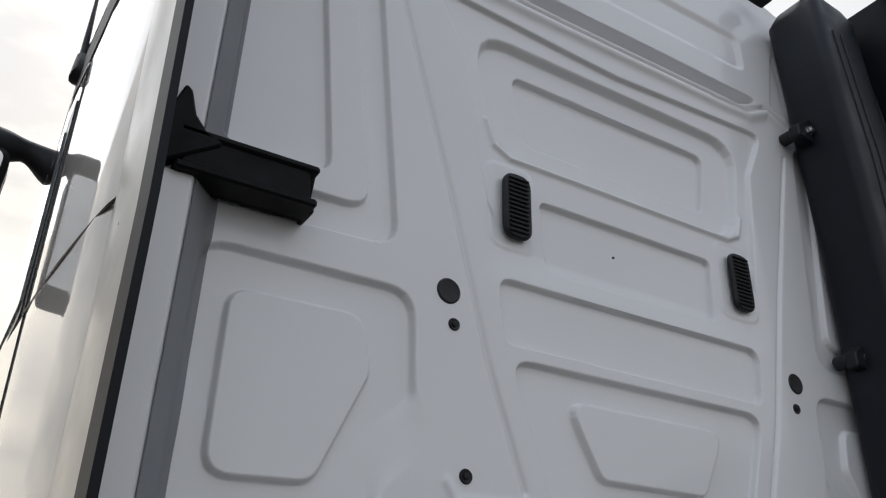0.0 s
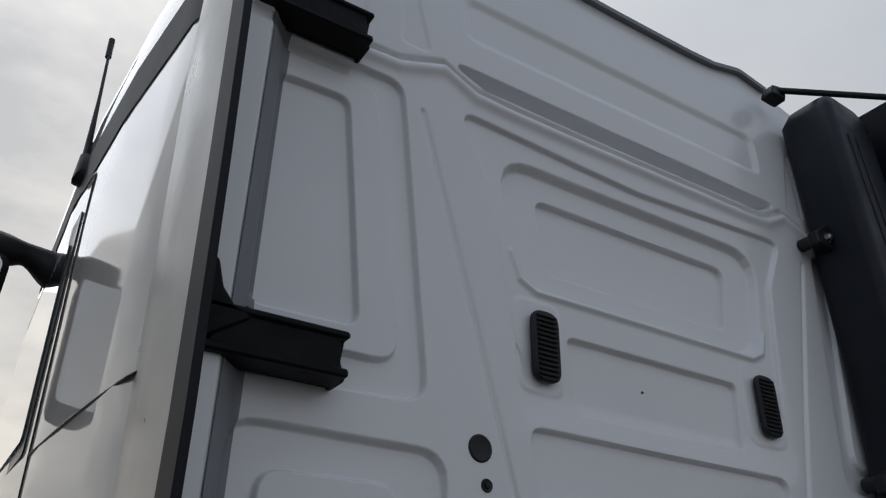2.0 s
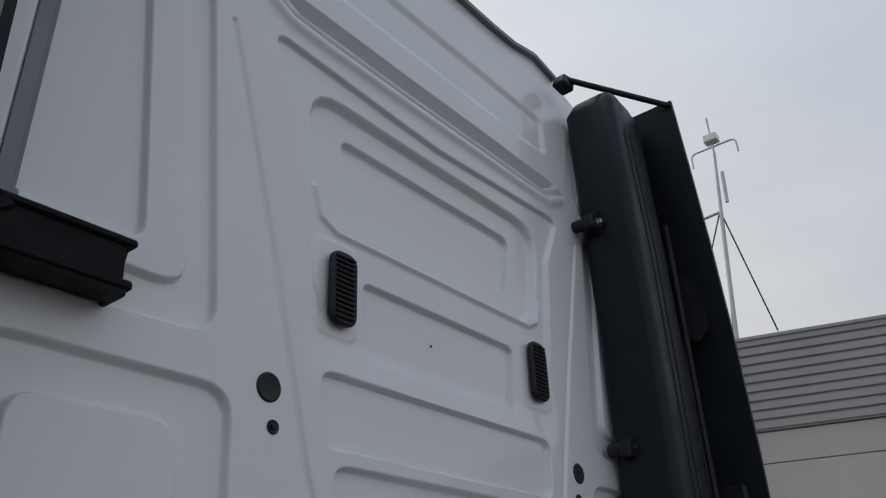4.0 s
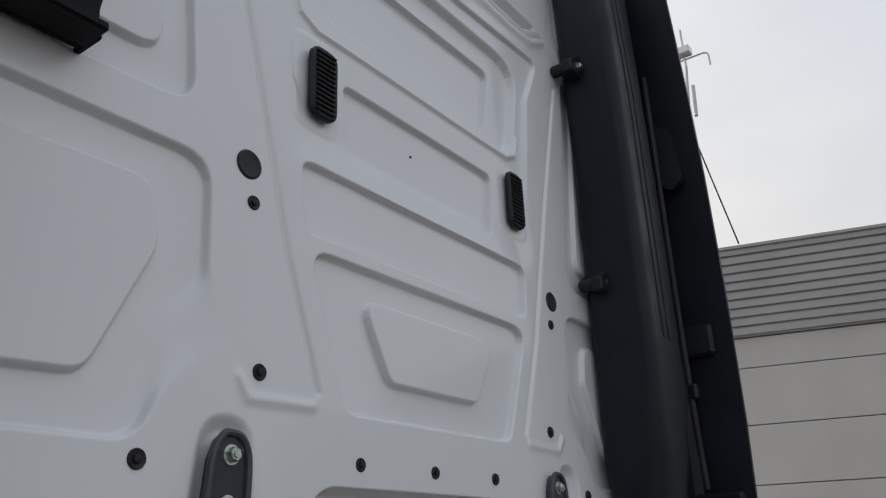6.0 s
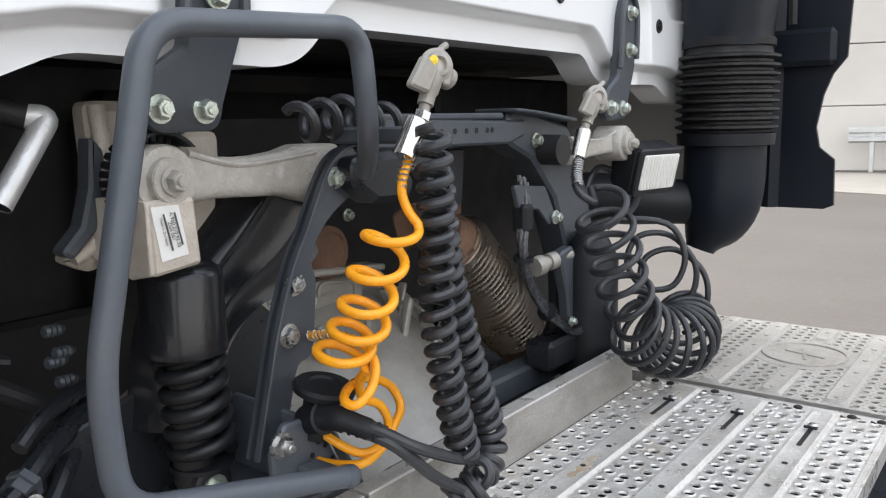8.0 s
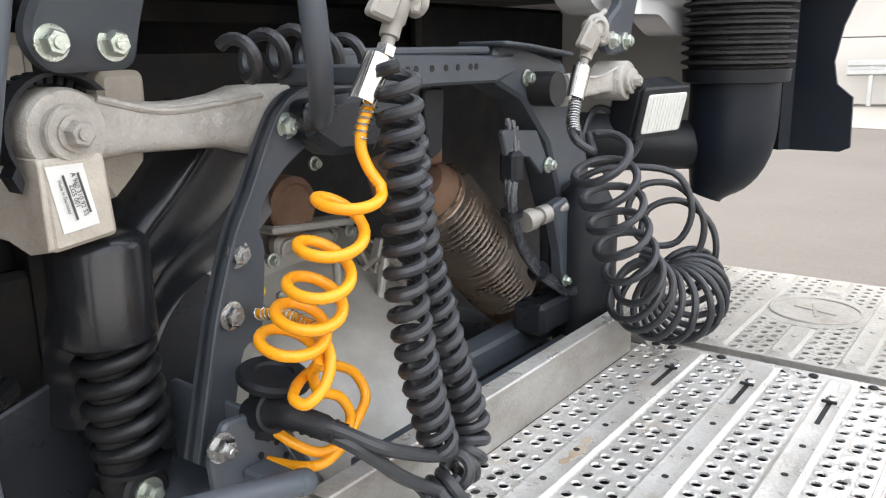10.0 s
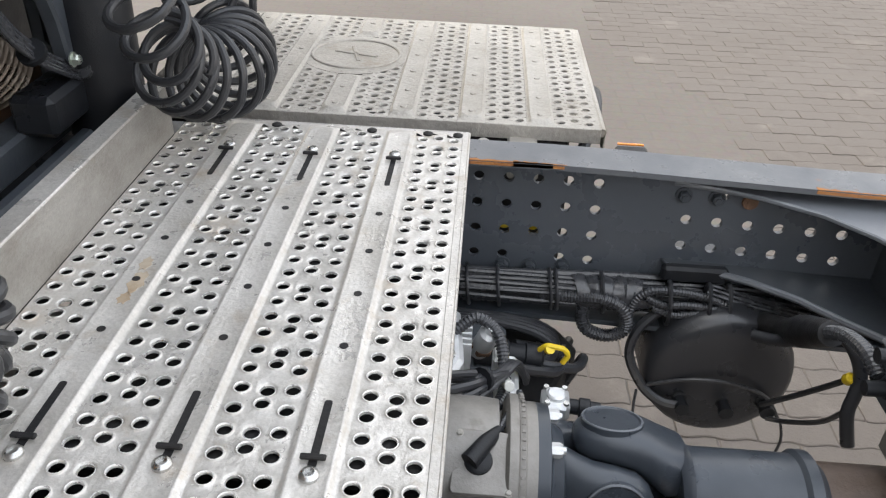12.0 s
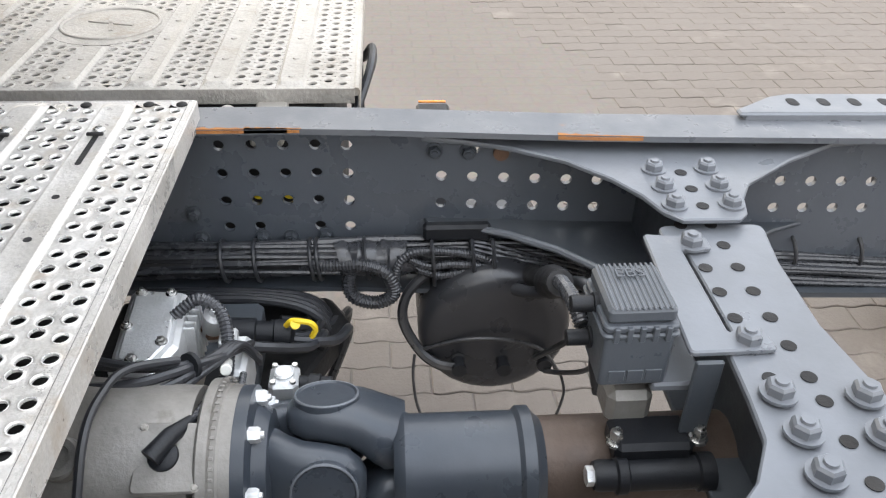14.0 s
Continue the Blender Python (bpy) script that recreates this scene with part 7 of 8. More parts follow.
corrugated([(0.305, -0.832, 0.758), (0.300, -0.86, 0.748), (0.298, -0.90, 0.752), (0.296, -0.955, 0.745), (0.294, -0.99, 0.722), (0.294, -1.003, 0.700), (0.296, -0.985, 0.690)], 0.0075, wb)
corrugated([(0.303, -0.845, 0.740), (0.297, -0.88, 0.732), (0.294, -0.93, 0.740), (0.292, -0.965, 0.725), (0.292, -0.975, 0.700), (0.294, -0.96, 0.688)], 0.0075, wb)
corrugated([(0.297, -0.955, 0.690), (0.294, -0.985, 0.668), (0.294, -1.01, 0.664), (0.296, -1.028, 0.676)], 0.0045, wb)
part("boot", Shape().tube(smooth_path([(0.29, -1.02, 0.735), (0.22, -1.025, 0.775), (0.14, -1.02, 0.83), (0.07, -1.01, 0.88)], 6), [0.017] * 8 + [0.020, 0.022, 0.024, 0.024, 0.023, 0.022, 0.021, 0.020, 0.019, 0.018, 0.017], 14), RUBBER, wb, "taped cable boot")
corrugated([(0.08, -1.01, 0.875), (0.02, -1.0, 0.915), (-0.03, -1.0, 0.93), (-0.06, -1.005, 0.92)], 0.0095, wb)
part("thick_hose", Shape().tube(smooth_path([(0.230, -0.985, 0.752), (0.200, -1.015, 0.767), (0.170, -1.038, 0.799), (0.130, -1.056, 0.834), (0.110, -1.070, 0.826), (0.098, -1.083, 0.796), (0.088, -1.080, 0.768), (0.078, -1.074, 0.742), (0.060, -1.080, 0.70)], 7), 0.0095, 12), HOSE, wb)
part("hose_joint", Shape().lathe((0.106, -1.071, 0.777), (-0.55, -0.25, 0.8), [(0, 0.0065), (0.003, 0.0085), (0.012, 0.0085), (0.015, 0.006)], 14), YELLOWPART, wb, "amber plastic joint")
part("flat_bundle", Shape().prism(rounded([(-0.84, 0.730), (-0.84, 0.775), (-1.12, 0.735), (-1.12, 0.705)], 0.01), plane((0.330, 0, 0), (0, -1, 0), (0, 0, 1)), 0.016, 0.003), LOOM, wb)
for k in range(5):
    part("cable", Shape().tube([(0.322 - 0.002 * k - 0.002 * i, -0.93 - 0.02 * i, 0.778 - 0.0065 * k - 0.0042 * i + 0.0015 * math.sin(i + k)) for i in range(10)], 0.0032, 6), LOOM, wb)
part("holder", Shape().box((0.325, -0.905, 0.796), (0.02, 0.105, 0.028), 0.005), PLASTIC, wb)
for y in (-0.868, -0.930, -0.962):
    part("cable_tie", Shape().tube([(0.304 + 0.020 * math.cos(a), y + 0.003 * math.sin(a), 0.750 + 0.040 * math.sin(a)) for a in [2 * math.pi * k / 18 for k in range(18)]], 0.0034, 6, closed=True), HOSE, wb)

gw = thing("gearbox_cables", "loose black cables over the gearbox", "cables", (0.0, -0.55, 0.8))
corrugated([(0.085, -0.53, 0.83), (0.10, -0.56, 0.845), (0.085, -0.59, 0.83), (0.04, -0.60, 0.80), (0.0, -0.595, 0.79), (-0.06, -0.56, 0.80)], 0.0085, gw)
corrugated([(0.02, -0.62, 0.79), (-0.03, -0.62, 0.80), (-0.04, -0.61, 0.83), (-0.07, -0.605, 0.845), (-0.112, -0.588, 0.842)], 0.0045, gw)
for pts in ([(-0.01, -0.44, 0.84), (-0.02, -0.50, 0.84), (-0.02, -0.56, 0.84), (0.02, -0.60, 0.82), (0.09, -0.62, 0.78)],
            [(-0.02, -0.45, 0.86), (-0.03, -0.50, 0.855), (-0.03, -0.54, 0.85), (0.0, -0.58, 0.83), (0.05, -0.60, 0.80)],
            [(-0.02, -0.56, 0.85), (-0.06, -0.52, 0.875), (-0.10, -0.505, 0.88), (-0.16, -0.50, 0.87), (-0.24, -0.495, 0.78)]):
    part("cable", Shape().tube(smooth_path(pts, 8), 0.0048, 8), HOSE, gw)
for k in range(3):
    part("cable", Shape().tube(smooth_path([(-0.060 - 0.012 * k, -0.40, 0.85 - 0.008 * k), (-0.062 - 0.012 * k, -0.50, 0.852 - 0.008 * k), (-0.040 - 0.010 * k, -0.550, 0.846 - 0.008 * k), (0.005, -0.585 - 0.004 * k, 0.828 - 0.004 * k), (0.050, -0.610 - 0.004 * k, 0.812), (0.065, -0.632, 0.775 - 0.004 * k)], 8), 0.0058 - 0.0008 * k, 8), HOSE, gw)
part("cable_tie", Shape().lathe((-0.015, -0.568, 0.836), (0.7, -0.5, -0.3), [(0, 0.016), (0.006, 0.016)], 12), PLASTIC, gw)
for k in range(6):
    q = Vector((0.13 + 0.03 * k, -0.60 - 0.035 * math.sin(k * 1.7), 0.74 - 0.015 * k))
    part("cable", Shape().tube(smooth_path([q, q + Vector((0.03, -0.08, -0.03)), q + Vector((0.09, -0.10, -0.06)), q + Vector((0.12, -0.06, -0.2))], 6), 0.008, 8), HOSE, gw)
db = thing("control_unit", "dark control unit with yellow locking clip", "control unit", (0.20, -0.62, 0.6))
part("case", Shape().box((0.20, -0.555, 0.675), (0.12, 0.11, 0.09), 0.008), FRAME, db)
# dark filler plate, added to darken the gap behind the actuator
part("bracket", Shape().prism(rounded([(0.10, -0.40), (0.33, -0.40), (0.325, -0.60), (0.29, -0.665), (0.20, -0.66), (0.10, -0.62)], 0.02), Matrix.Translation((0, 0, 0.605)), 0.012, 0.003), DARK, db, "dark filler plate under the control unit")
for k in range(4):
    part("rear_pipe", Shape().tube(smooth_path([(0.29 + 0.008 * k, -0.42, 0.70), (0.292 + 0.007 * k, -0.60, 0.695), (0.275 + 0.012 * k, -0.69, 0.67), (0.27 + 0.012 * k, -0.71, 0.58)], 6), 0.007, 8), HOSE, db)
part("connector", Shape().lathe((0.170, -0.560, 0.734), (0, -1, -0.06), [(0, 0.014), (0.004, 0.021), (0.050, 0.021), (0.052, 0.017), (0.075, 0.017), (0.077, 0.020), (0.100, 0.020), (0.104, 0.012)], 22), PLASTIC, db)
part("locking_clip", Shape().tube(bent([(0.158, -0.655, 0.752), (0.152, -0.664, 0.766), (0.150, -0.690, 0.763), (0.150, -0.6975, 0.752), (0.150, -0.690, 0.737)], 0.006), 0.0042, 8), YELLOWPART, db, "yellow locking clip")
part("clip_lug", Shape().lathe((0.152, -0.668, 0.758), (-0.7, -0.2, 0.7), [(0, 0.007), (0.008, 0.007)], 12), YELLOWPART, db)
part("lower_mass", Shape().box((0.16, -0.50, 0.52), (0.30, 0.30, 0.20), 0.03), DARK, db)
# dark filler sheet, added to hide the pale ground beside the gearbox
part("side_cover", Shape().prism(rounded([(0.13, -0.36), (0.36, -0.36), (0.36, -0.70), (0.30, -0.735), (0.22, -0.70), (0.13, -0.66)], 0.02), Matrix.Translation((0, 0, 0.60)), 0.05, 0.006), DARK, db, "dark filler sheet beside the gearbox")


# ---- catwalk plates ----
def perforated_plate(x0, x1, bands, z, px, py, r, stop=None, paired=False):
    """Rows of collared holes, three to a band. The middle row is shifted by half a pitch, or, if paired, holes in twos, one sunk and one raised."""
    s, collars, seg = Shape(), Shape(), 14

    def flat(a, b, cy):
        if b - a > 1e-5:
            s.add([(a, cy - py / 2, z), (b, cy - py / 2, z), (b, cy + py / 2, z), (a, cy + py / 2, z)], [(0, 1, 2, 3)])

    for yc in bands:
        for row in (-1, 0, 1):
            cy = yc + row * py
            n = int((x1 - x0) / px)
            if paired:
                first = x0 + 0.016 + (0.002 - x0 - 0.016) % px
                if row:
                    cxs = [(first + px * i, 1) for i in range(n) if first + px * i < x1 - 0.010]
                else:
                    first = x0 + 0.036 + (0.0287 - x0 - 0.036) % (2 * px)
                    cxs = sorted((first + 2 * px * i + d, k) for i in range(n) for d, k in ((0.0, -1), (-0.0192, 1)) if first + 2 * px * i + d < x1 - 0.012)
            else:
                left = x0 + ((x1 - x0) - n * px) / 2 + (0.0 if row else 0.5 * px)
                cxs = [(left + (i + 0.5) * px, 1 if row else -1) for i in range(n - (row == 0))]
            cuts = [cxs[0][0] - px / 2] + [(a[0] + b[0]) / 2 for a, b in zip(cxs, cxs[1:])] + [cxs[-1][0] + px / 2]
            cuts = [max(x0, min(x1, c)) for c in cuts]
            flat(x0, cuts[0], cy)
            flat(cuts[-1], x1, cy)
            for i, (cx, kind) in enumerate(cxs):
                lo, hi = cuts[i] - cx, cuts[i + 1] - cx
                if stop and stop(cx, cy):
                    flat(cuts[i], cuts[i + 1], cy)
                    continue
                vary = 0.75 + 0.5 * ((i * 7 + row * 3) % 5) / 4
                up = (0.0014 if kind > 0 else -0.0018) * vary
                rings = [(None, 0.0), (r * 1.42, 0.0), (r * 1.28, up * 0.3), (r * 1.17, up * 0.9), (r * 1.08, up), (r, up * 0.8), (r * 0.98, min(up, 0.0) - 0.0022)]
                vs, fs = [], []
                for rr, dz in rings:
                    for k in range(seg):
                        a = 2 * math.pi * (k + 0.5) / seg
                        ca, sa = math.cos(a), math.sin(a)
                        if rr is None:
                            f = min((hi if ca > 0 else lo) / ca if abs(ca) > 1e-6 else 9, py / 2 / max(1e-6, abs(sa)))
                            vs.append((cx + ca * f, cy + sa * f, z))
                        else:
                            vs.append((cx + ca * rr, cy + sa * rr, z + dz))
                collars.add([v for v in vs[3 * seg:]], [(q * seg + k, q * seg + (k + 1) % seg, (q + 1) * seg + (k + 1) % seg, (q + 1) * seg + k) for q in range(3) for k in range(seg)])
                vs = vs[:4 * seg]
                for q in range(3):
                    fs += [(q * seg + k, q * seg + (k + 1) % seg, (q + 1) * seg + (k + 1) % seg, (q + 1) * seg + k) for k in range(seg)]
                for ex_ in (lo, hi):
                    for sy in (-1, 1):
                        ks = sorted(range(seg), key=lambda k: -(vs[k][0] - cx) / ex_ - (vs[k][1] - cy) * sy / (py / 2))[:2]
                        vs.append((cx + ex_, cy + sy * py / 2, z))
                        fs.append((ks[0], ks[1], len(vs) - 1))
                s.add(vs, fs)
    return s, collars


def bead(x0, x1, y0, y1, z, h, ramp=0.006, end=0.012):
    """A raised strip pressed into the plate."""
    s, n, vs = Shape(), 7, []
    for i in range(n):
        w = i / (n - 1)
        up = h * (0.5 - 0.5 * math.cos(math.pi * w)) + (0.0011 * math.sin(math.pi * max(0.0, (w - 0.5) * 2)) if w > 0.5 else 0)
        a, b, c, d = x0 + end * w, x1 - end * w, y0 + ramp * w, y1 - ramp * w
        q = min((d - c) * 0.45, end * 0.8) * min(1.0, 0.25 + w)
        vs += [(x, y, z + up) for x, y in rounded([(a, c), (b, c), (b, d), (a, d)], q if i else 0.0005, 4)]
    m = len(vs) // n
    return s.add(vs, [(i * m + k, i * m + (k + 1) % m, (i + 1) * m + (k + 1) % m, (i + 1) * m + k) for i in range(n - 1) for k in range(m)] + [tuple(range((n - 1) * m, n * m))])


CX0, CX1, CZ = -0.462, 0.358, 1.0
slots = (-0.195, -0.314, -0.430)
bands = (-0.137, -0.2540, -0.3715, -0.4875)
cw = thing("catwalk", "worn galvanised perforated catwalk plate between the rails", "catwalk", (-0.05, -0.3, 0.99))
rims_ = Shape()
for yb in bands:
    sheet_, collars_ = perforated_plate(CX0, CX1, [yb], CZ, 0.0267, 0.0232, 0.0068, paired=True)
    part("hole_field", sheet_, PLATE, cw, "plate with rows of collared holes", 40)
    rims_.add(collars_.v, collars_.f)
tagged(part("hole_collar", rims_, PLATERIM, cw, "bright worn hole rims", 60), kind="stuff")
for y, above, below in zip(slots, bands, bands[1:]):
    part("strip", bead(CX0, CX1, below + 0.0348, above - 0.0348, CZ, 0.0055, 0.008, 0.03), PLATE, cw, angle=50)
    for x in (0.082, -0.005, -0.09, -0.177):
        part("dimple", Shape().lathe((x, y, CZ + 0.0057), (0, 0, 1), [(0, 0.0045), (0.0006, 0.0045)], 10), DARK, cw)
    for sx, xa, xb in ((1, 0.158, 0.246), (-1, -0.334, -0.253)):
        part("slot", Shape().prism(rounded([(xa, -0.0036), (xb, -0.0036), (xb, 0.0036), (xa, 0.0036)], 0.0034, 3), Matrix.Translation((0, y, CZ + 0.0057)), 0.0005), DARK, cw, "dark slot")
        bx = 0.252 if sx == 1 else -0.340
        bt = part("slot_bolt", Shape().lathe((bx, y, CZ + 0.0055), (0, 0, 1), [(0, 0.0082), (0.003, 0.0082), (0.0048, 0.0068), (0.0056, 0.0046), (0.0030, 0.0042), (0.0030, 0.0005)], 20), STEEL, cw, "round socket bolt head")
        part("clip", Shape().box((bx - 0.017 * sx, y, CZ + 0.0095), (0.0055, 0.021, 0.004), 0.001), DARK, bt)
for x_, y_, a_, b_ in ((-0.06, -0.194, 0.013, 0.006), (-0.095, -0.198, 0.020, 0.008), (-0.125, -0.196, 0.010, 0.006)):
    part("rust_stain", Shape().prism([(x_ + a_ * math.cos(k * 0.45) * (1 + 0.25 * math.sin(k * 2.3 + x_ * 90)), y_ + b_ * math.sin(k * 0.45) * (1 + 0.25 * math.cos(k * 3.1))) for k in range(14)], Matrix.Translation((0, 0, CZ + 0.0055)), 0.0004), STAIN, cw, "brown rust stain")
part("edge_strip", Shape().box(((CX0 + CX1) / 2, -0.5280, CZ - 0.001), (CX1 - CX0, 0.0116, 0.002), 0.0007), PLATE, cw)
part("skirt", Shape().box(((CX0 + CX1) / 2, -0.5325, CZ - 0.0165), (CX1 - CX0, 0.003, 0.035), 0.001), PLATE, cw)
part("skirt", Shape().box((CX1 + 0.001, -0.317, CZ - 0.0155), (0.003, 0.43, 0.033), 0.001), PLATE, cw)
for x, y in ((0.345, -0.155), (0.345, -0.24), (0.345, -0.385), (0.345, -0.47), (0.345, -0.515), (0.345, -0.125)):
    part("rivet", Shape().lathe((x, y, CZ), (0, 0, 1), [(0, 0.0075), (0.002, 0.0075), (0.004, 0.004)], 12), DARK, cw)
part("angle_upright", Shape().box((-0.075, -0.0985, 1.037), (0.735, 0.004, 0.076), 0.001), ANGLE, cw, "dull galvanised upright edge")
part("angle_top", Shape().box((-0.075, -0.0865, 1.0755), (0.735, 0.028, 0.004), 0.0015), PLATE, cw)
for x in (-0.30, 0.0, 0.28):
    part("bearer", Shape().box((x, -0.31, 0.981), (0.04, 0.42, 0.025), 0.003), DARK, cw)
# dark sheet put under the holes in place of the shade below
part("under_tray", Shape().box((-0.045, -0.315, 0.953), (0.80, 0.42, 0.004), 0.001), DARK, cw, "dark sheet standing in for the shade below the plate")
part("bearer_foot", Shape().box((-0.075, -0.09, 0.985), (0.735, 0.03, 0.03), 0.003), DARK, cw)

lw = thing("catwalk_extension", "galvanised catwalk end piece beside the main plate", "catwalk", (-0.53, -0.3, 0.99))
part("sheet", Shape().box((-0.54, -0.32, 0.999), (0.14, 0.42, 0.003), 0.001), PLATE, lw)
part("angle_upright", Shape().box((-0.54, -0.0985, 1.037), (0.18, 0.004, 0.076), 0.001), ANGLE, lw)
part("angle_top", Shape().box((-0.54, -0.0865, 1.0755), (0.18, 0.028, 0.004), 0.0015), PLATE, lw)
for x in (-0.50, -0.53, -0.56):
    for y in (-0.16, -0.19):
        part("sheet_hole", Shape().lathe((x, y, 1.0007), (0, 0, 1), [(0, 0.007), (0.0008, 0.007)], 12), DARK, lw)
part("support", Shape().box((-0.54, -0.32, 0.98), (0.10, 0.36, 0.034), 0.003), DARK, lw)

pf = thing("side_platform", "weathered perforated platform over the side box", "platform", (0.77, -0.33, 0.95))
PX0, PX1, PZ = 0.484, 1.060, 0.966
pslots = [-0.062 - 0.1175 * k for k in range(6)]
pbands = [-0.1205 - 0.1175 * k for k in range(6)]


def in_badge(x, y):
    return ((x - 0.80) / 0.115) ** 2 + ((y + 0.29) / 0.105) ** 2 < 1


rims_ = Shape()
for yb in [0.0] + pbands[:5] + [-0.7075]:
    sheet_, collars_ = perforated_plate(PX0, PX1, [yb], PZ, 0.0318, 0.0237, 0.0067, in_badge)
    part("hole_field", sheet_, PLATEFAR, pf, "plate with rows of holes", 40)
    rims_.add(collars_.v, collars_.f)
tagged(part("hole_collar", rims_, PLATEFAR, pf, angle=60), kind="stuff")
for y in pslots:
    for a, b in (((PX0, PX1),) if abs(y + 0.29) > 0.1 else ((PX0, 0.68), (0.92, PX1))):
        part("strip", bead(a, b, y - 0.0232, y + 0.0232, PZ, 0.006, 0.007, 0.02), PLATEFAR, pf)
    for x in (0.52, 0.60, 0.70, 0.80, 0.90, 1.0):
        if not in_badge(x, y):
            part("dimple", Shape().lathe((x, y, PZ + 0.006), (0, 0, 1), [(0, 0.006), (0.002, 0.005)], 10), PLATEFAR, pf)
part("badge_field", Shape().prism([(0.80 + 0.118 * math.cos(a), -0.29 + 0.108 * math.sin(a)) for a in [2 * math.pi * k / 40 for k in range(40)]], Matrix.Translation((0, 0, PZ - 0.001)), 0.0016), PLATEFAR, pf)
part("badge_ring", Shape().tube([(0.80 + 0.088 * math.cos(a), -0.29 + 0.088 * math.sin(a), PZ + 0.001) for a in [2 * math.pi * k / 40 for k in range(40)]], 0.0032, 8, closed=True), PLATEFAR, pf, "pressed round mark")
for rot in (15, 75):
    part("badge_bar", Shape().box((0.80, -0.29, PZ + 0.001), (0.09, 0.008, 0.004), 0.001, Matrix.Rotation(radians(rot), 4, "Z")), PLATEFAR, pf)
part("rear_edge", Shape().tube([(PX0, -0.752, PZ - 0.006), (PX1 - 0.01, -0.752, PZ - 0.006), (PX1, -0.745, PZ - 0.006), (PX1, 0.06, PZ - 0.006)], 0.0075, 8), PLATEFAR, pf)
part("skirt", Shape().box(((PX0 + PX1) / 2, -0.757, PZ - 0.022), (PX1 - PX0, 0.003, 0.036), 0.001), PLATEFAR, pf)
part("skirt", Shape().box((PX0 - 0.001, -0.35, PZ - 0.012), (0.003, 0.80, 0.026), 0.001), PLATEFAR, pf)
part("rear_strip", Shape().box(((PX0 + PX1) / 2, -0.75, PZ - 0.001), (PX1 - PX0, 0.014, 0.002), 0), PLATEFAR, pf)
bx_ = thing("battery_box", "dark box and cables below the side platform", "battery box", (0.76, -0.3, 0.55))
part("case", Shape().box((0.77, -0.31, 0.72), (0.54, 0.80, 0.36), 0.02), DARK, bx_)
part("bearer", Shape().box((0.76, -0.31, 0.925), (0.55, 0.78, 0.04), 0.004), DARK, bx_)
part("end_post", Shape().box((1.035, -0.735, 0.80), (0.03, 0.03, 0.30), 0.004), PLASTIC, bx_)
for k in range(3):
    part("cable_loop", Shape().tube(smooth_path([(0.62 + 0.03 * k, -0.745, 0.86), (0.70 + 0.03 * k, -0.772, 0.915 - 0.012 * k), (0.80 + 0.02 * k, -0.775, 0.92 - 0.012 * k), (0.90, -0.755, 0.86)], 8), 0.008, 8), HOSE, bx_)
part("link", Shape().box((0.44, -0.35, 0.93), (0.12, 0.10, 0.03), 0.004), DARK, bx_)
part("link", Shape().box((0.44, -0.62, 0.93), (0.12, 0.05, 0.03), 0.004), CAST, bx_)
part("stud", Shape().lathe((0.448, -0.555, 0.94), (0, 0, 1), [(0, 0.012), (0.008, 0.012), (0.012, 0.007)], 16), CAST, bx_)
mk = thing("side_marker", "black side marker lamp bracket with orange rim", "marker lamp", (0.94, -0.905, 0.7))
part("bracket", Shape().box((0.955, -0.905, 0.70), (0.05, 0.075, 0.05), 0.006), PLASTIC, mk)
part("lens", Shape().box((0.985, -0.905, 0.7255), (0.008, 0.062, 0.004), 0.001), ORANGE, mk)
part("stalk", Shape().box((0.88, -0.89, 0.70), (0.16, 0.02, 0.02), 0.003), PLASTIC, mk)
part("stalk", Shape().box((0.59, -0.88, 0.70), (0.46, 0.02, 0.02), 0.003), PLASTIC, mk)
wh = thing("rear_wheel", "black rear tyre under the mudguard", "wheel", (0.9, -2.62, 0.5))
part("tyre", Shape().lathe((0.86, -2.62, 0.52), (1, 0, 0), [(0, 0.30), (0.01, 0.44), (0.04, 0.50), (0.28, 0.50), (0.31, 0.44), (0.32, 0.30)], 48), RUBBER, wh)
part("rim", Shape().lathe((0.88, -2.62, 0.52), (1, 0, 0), [(0, 0.28), (0.28, 0.28)], 32), GALV, wh)

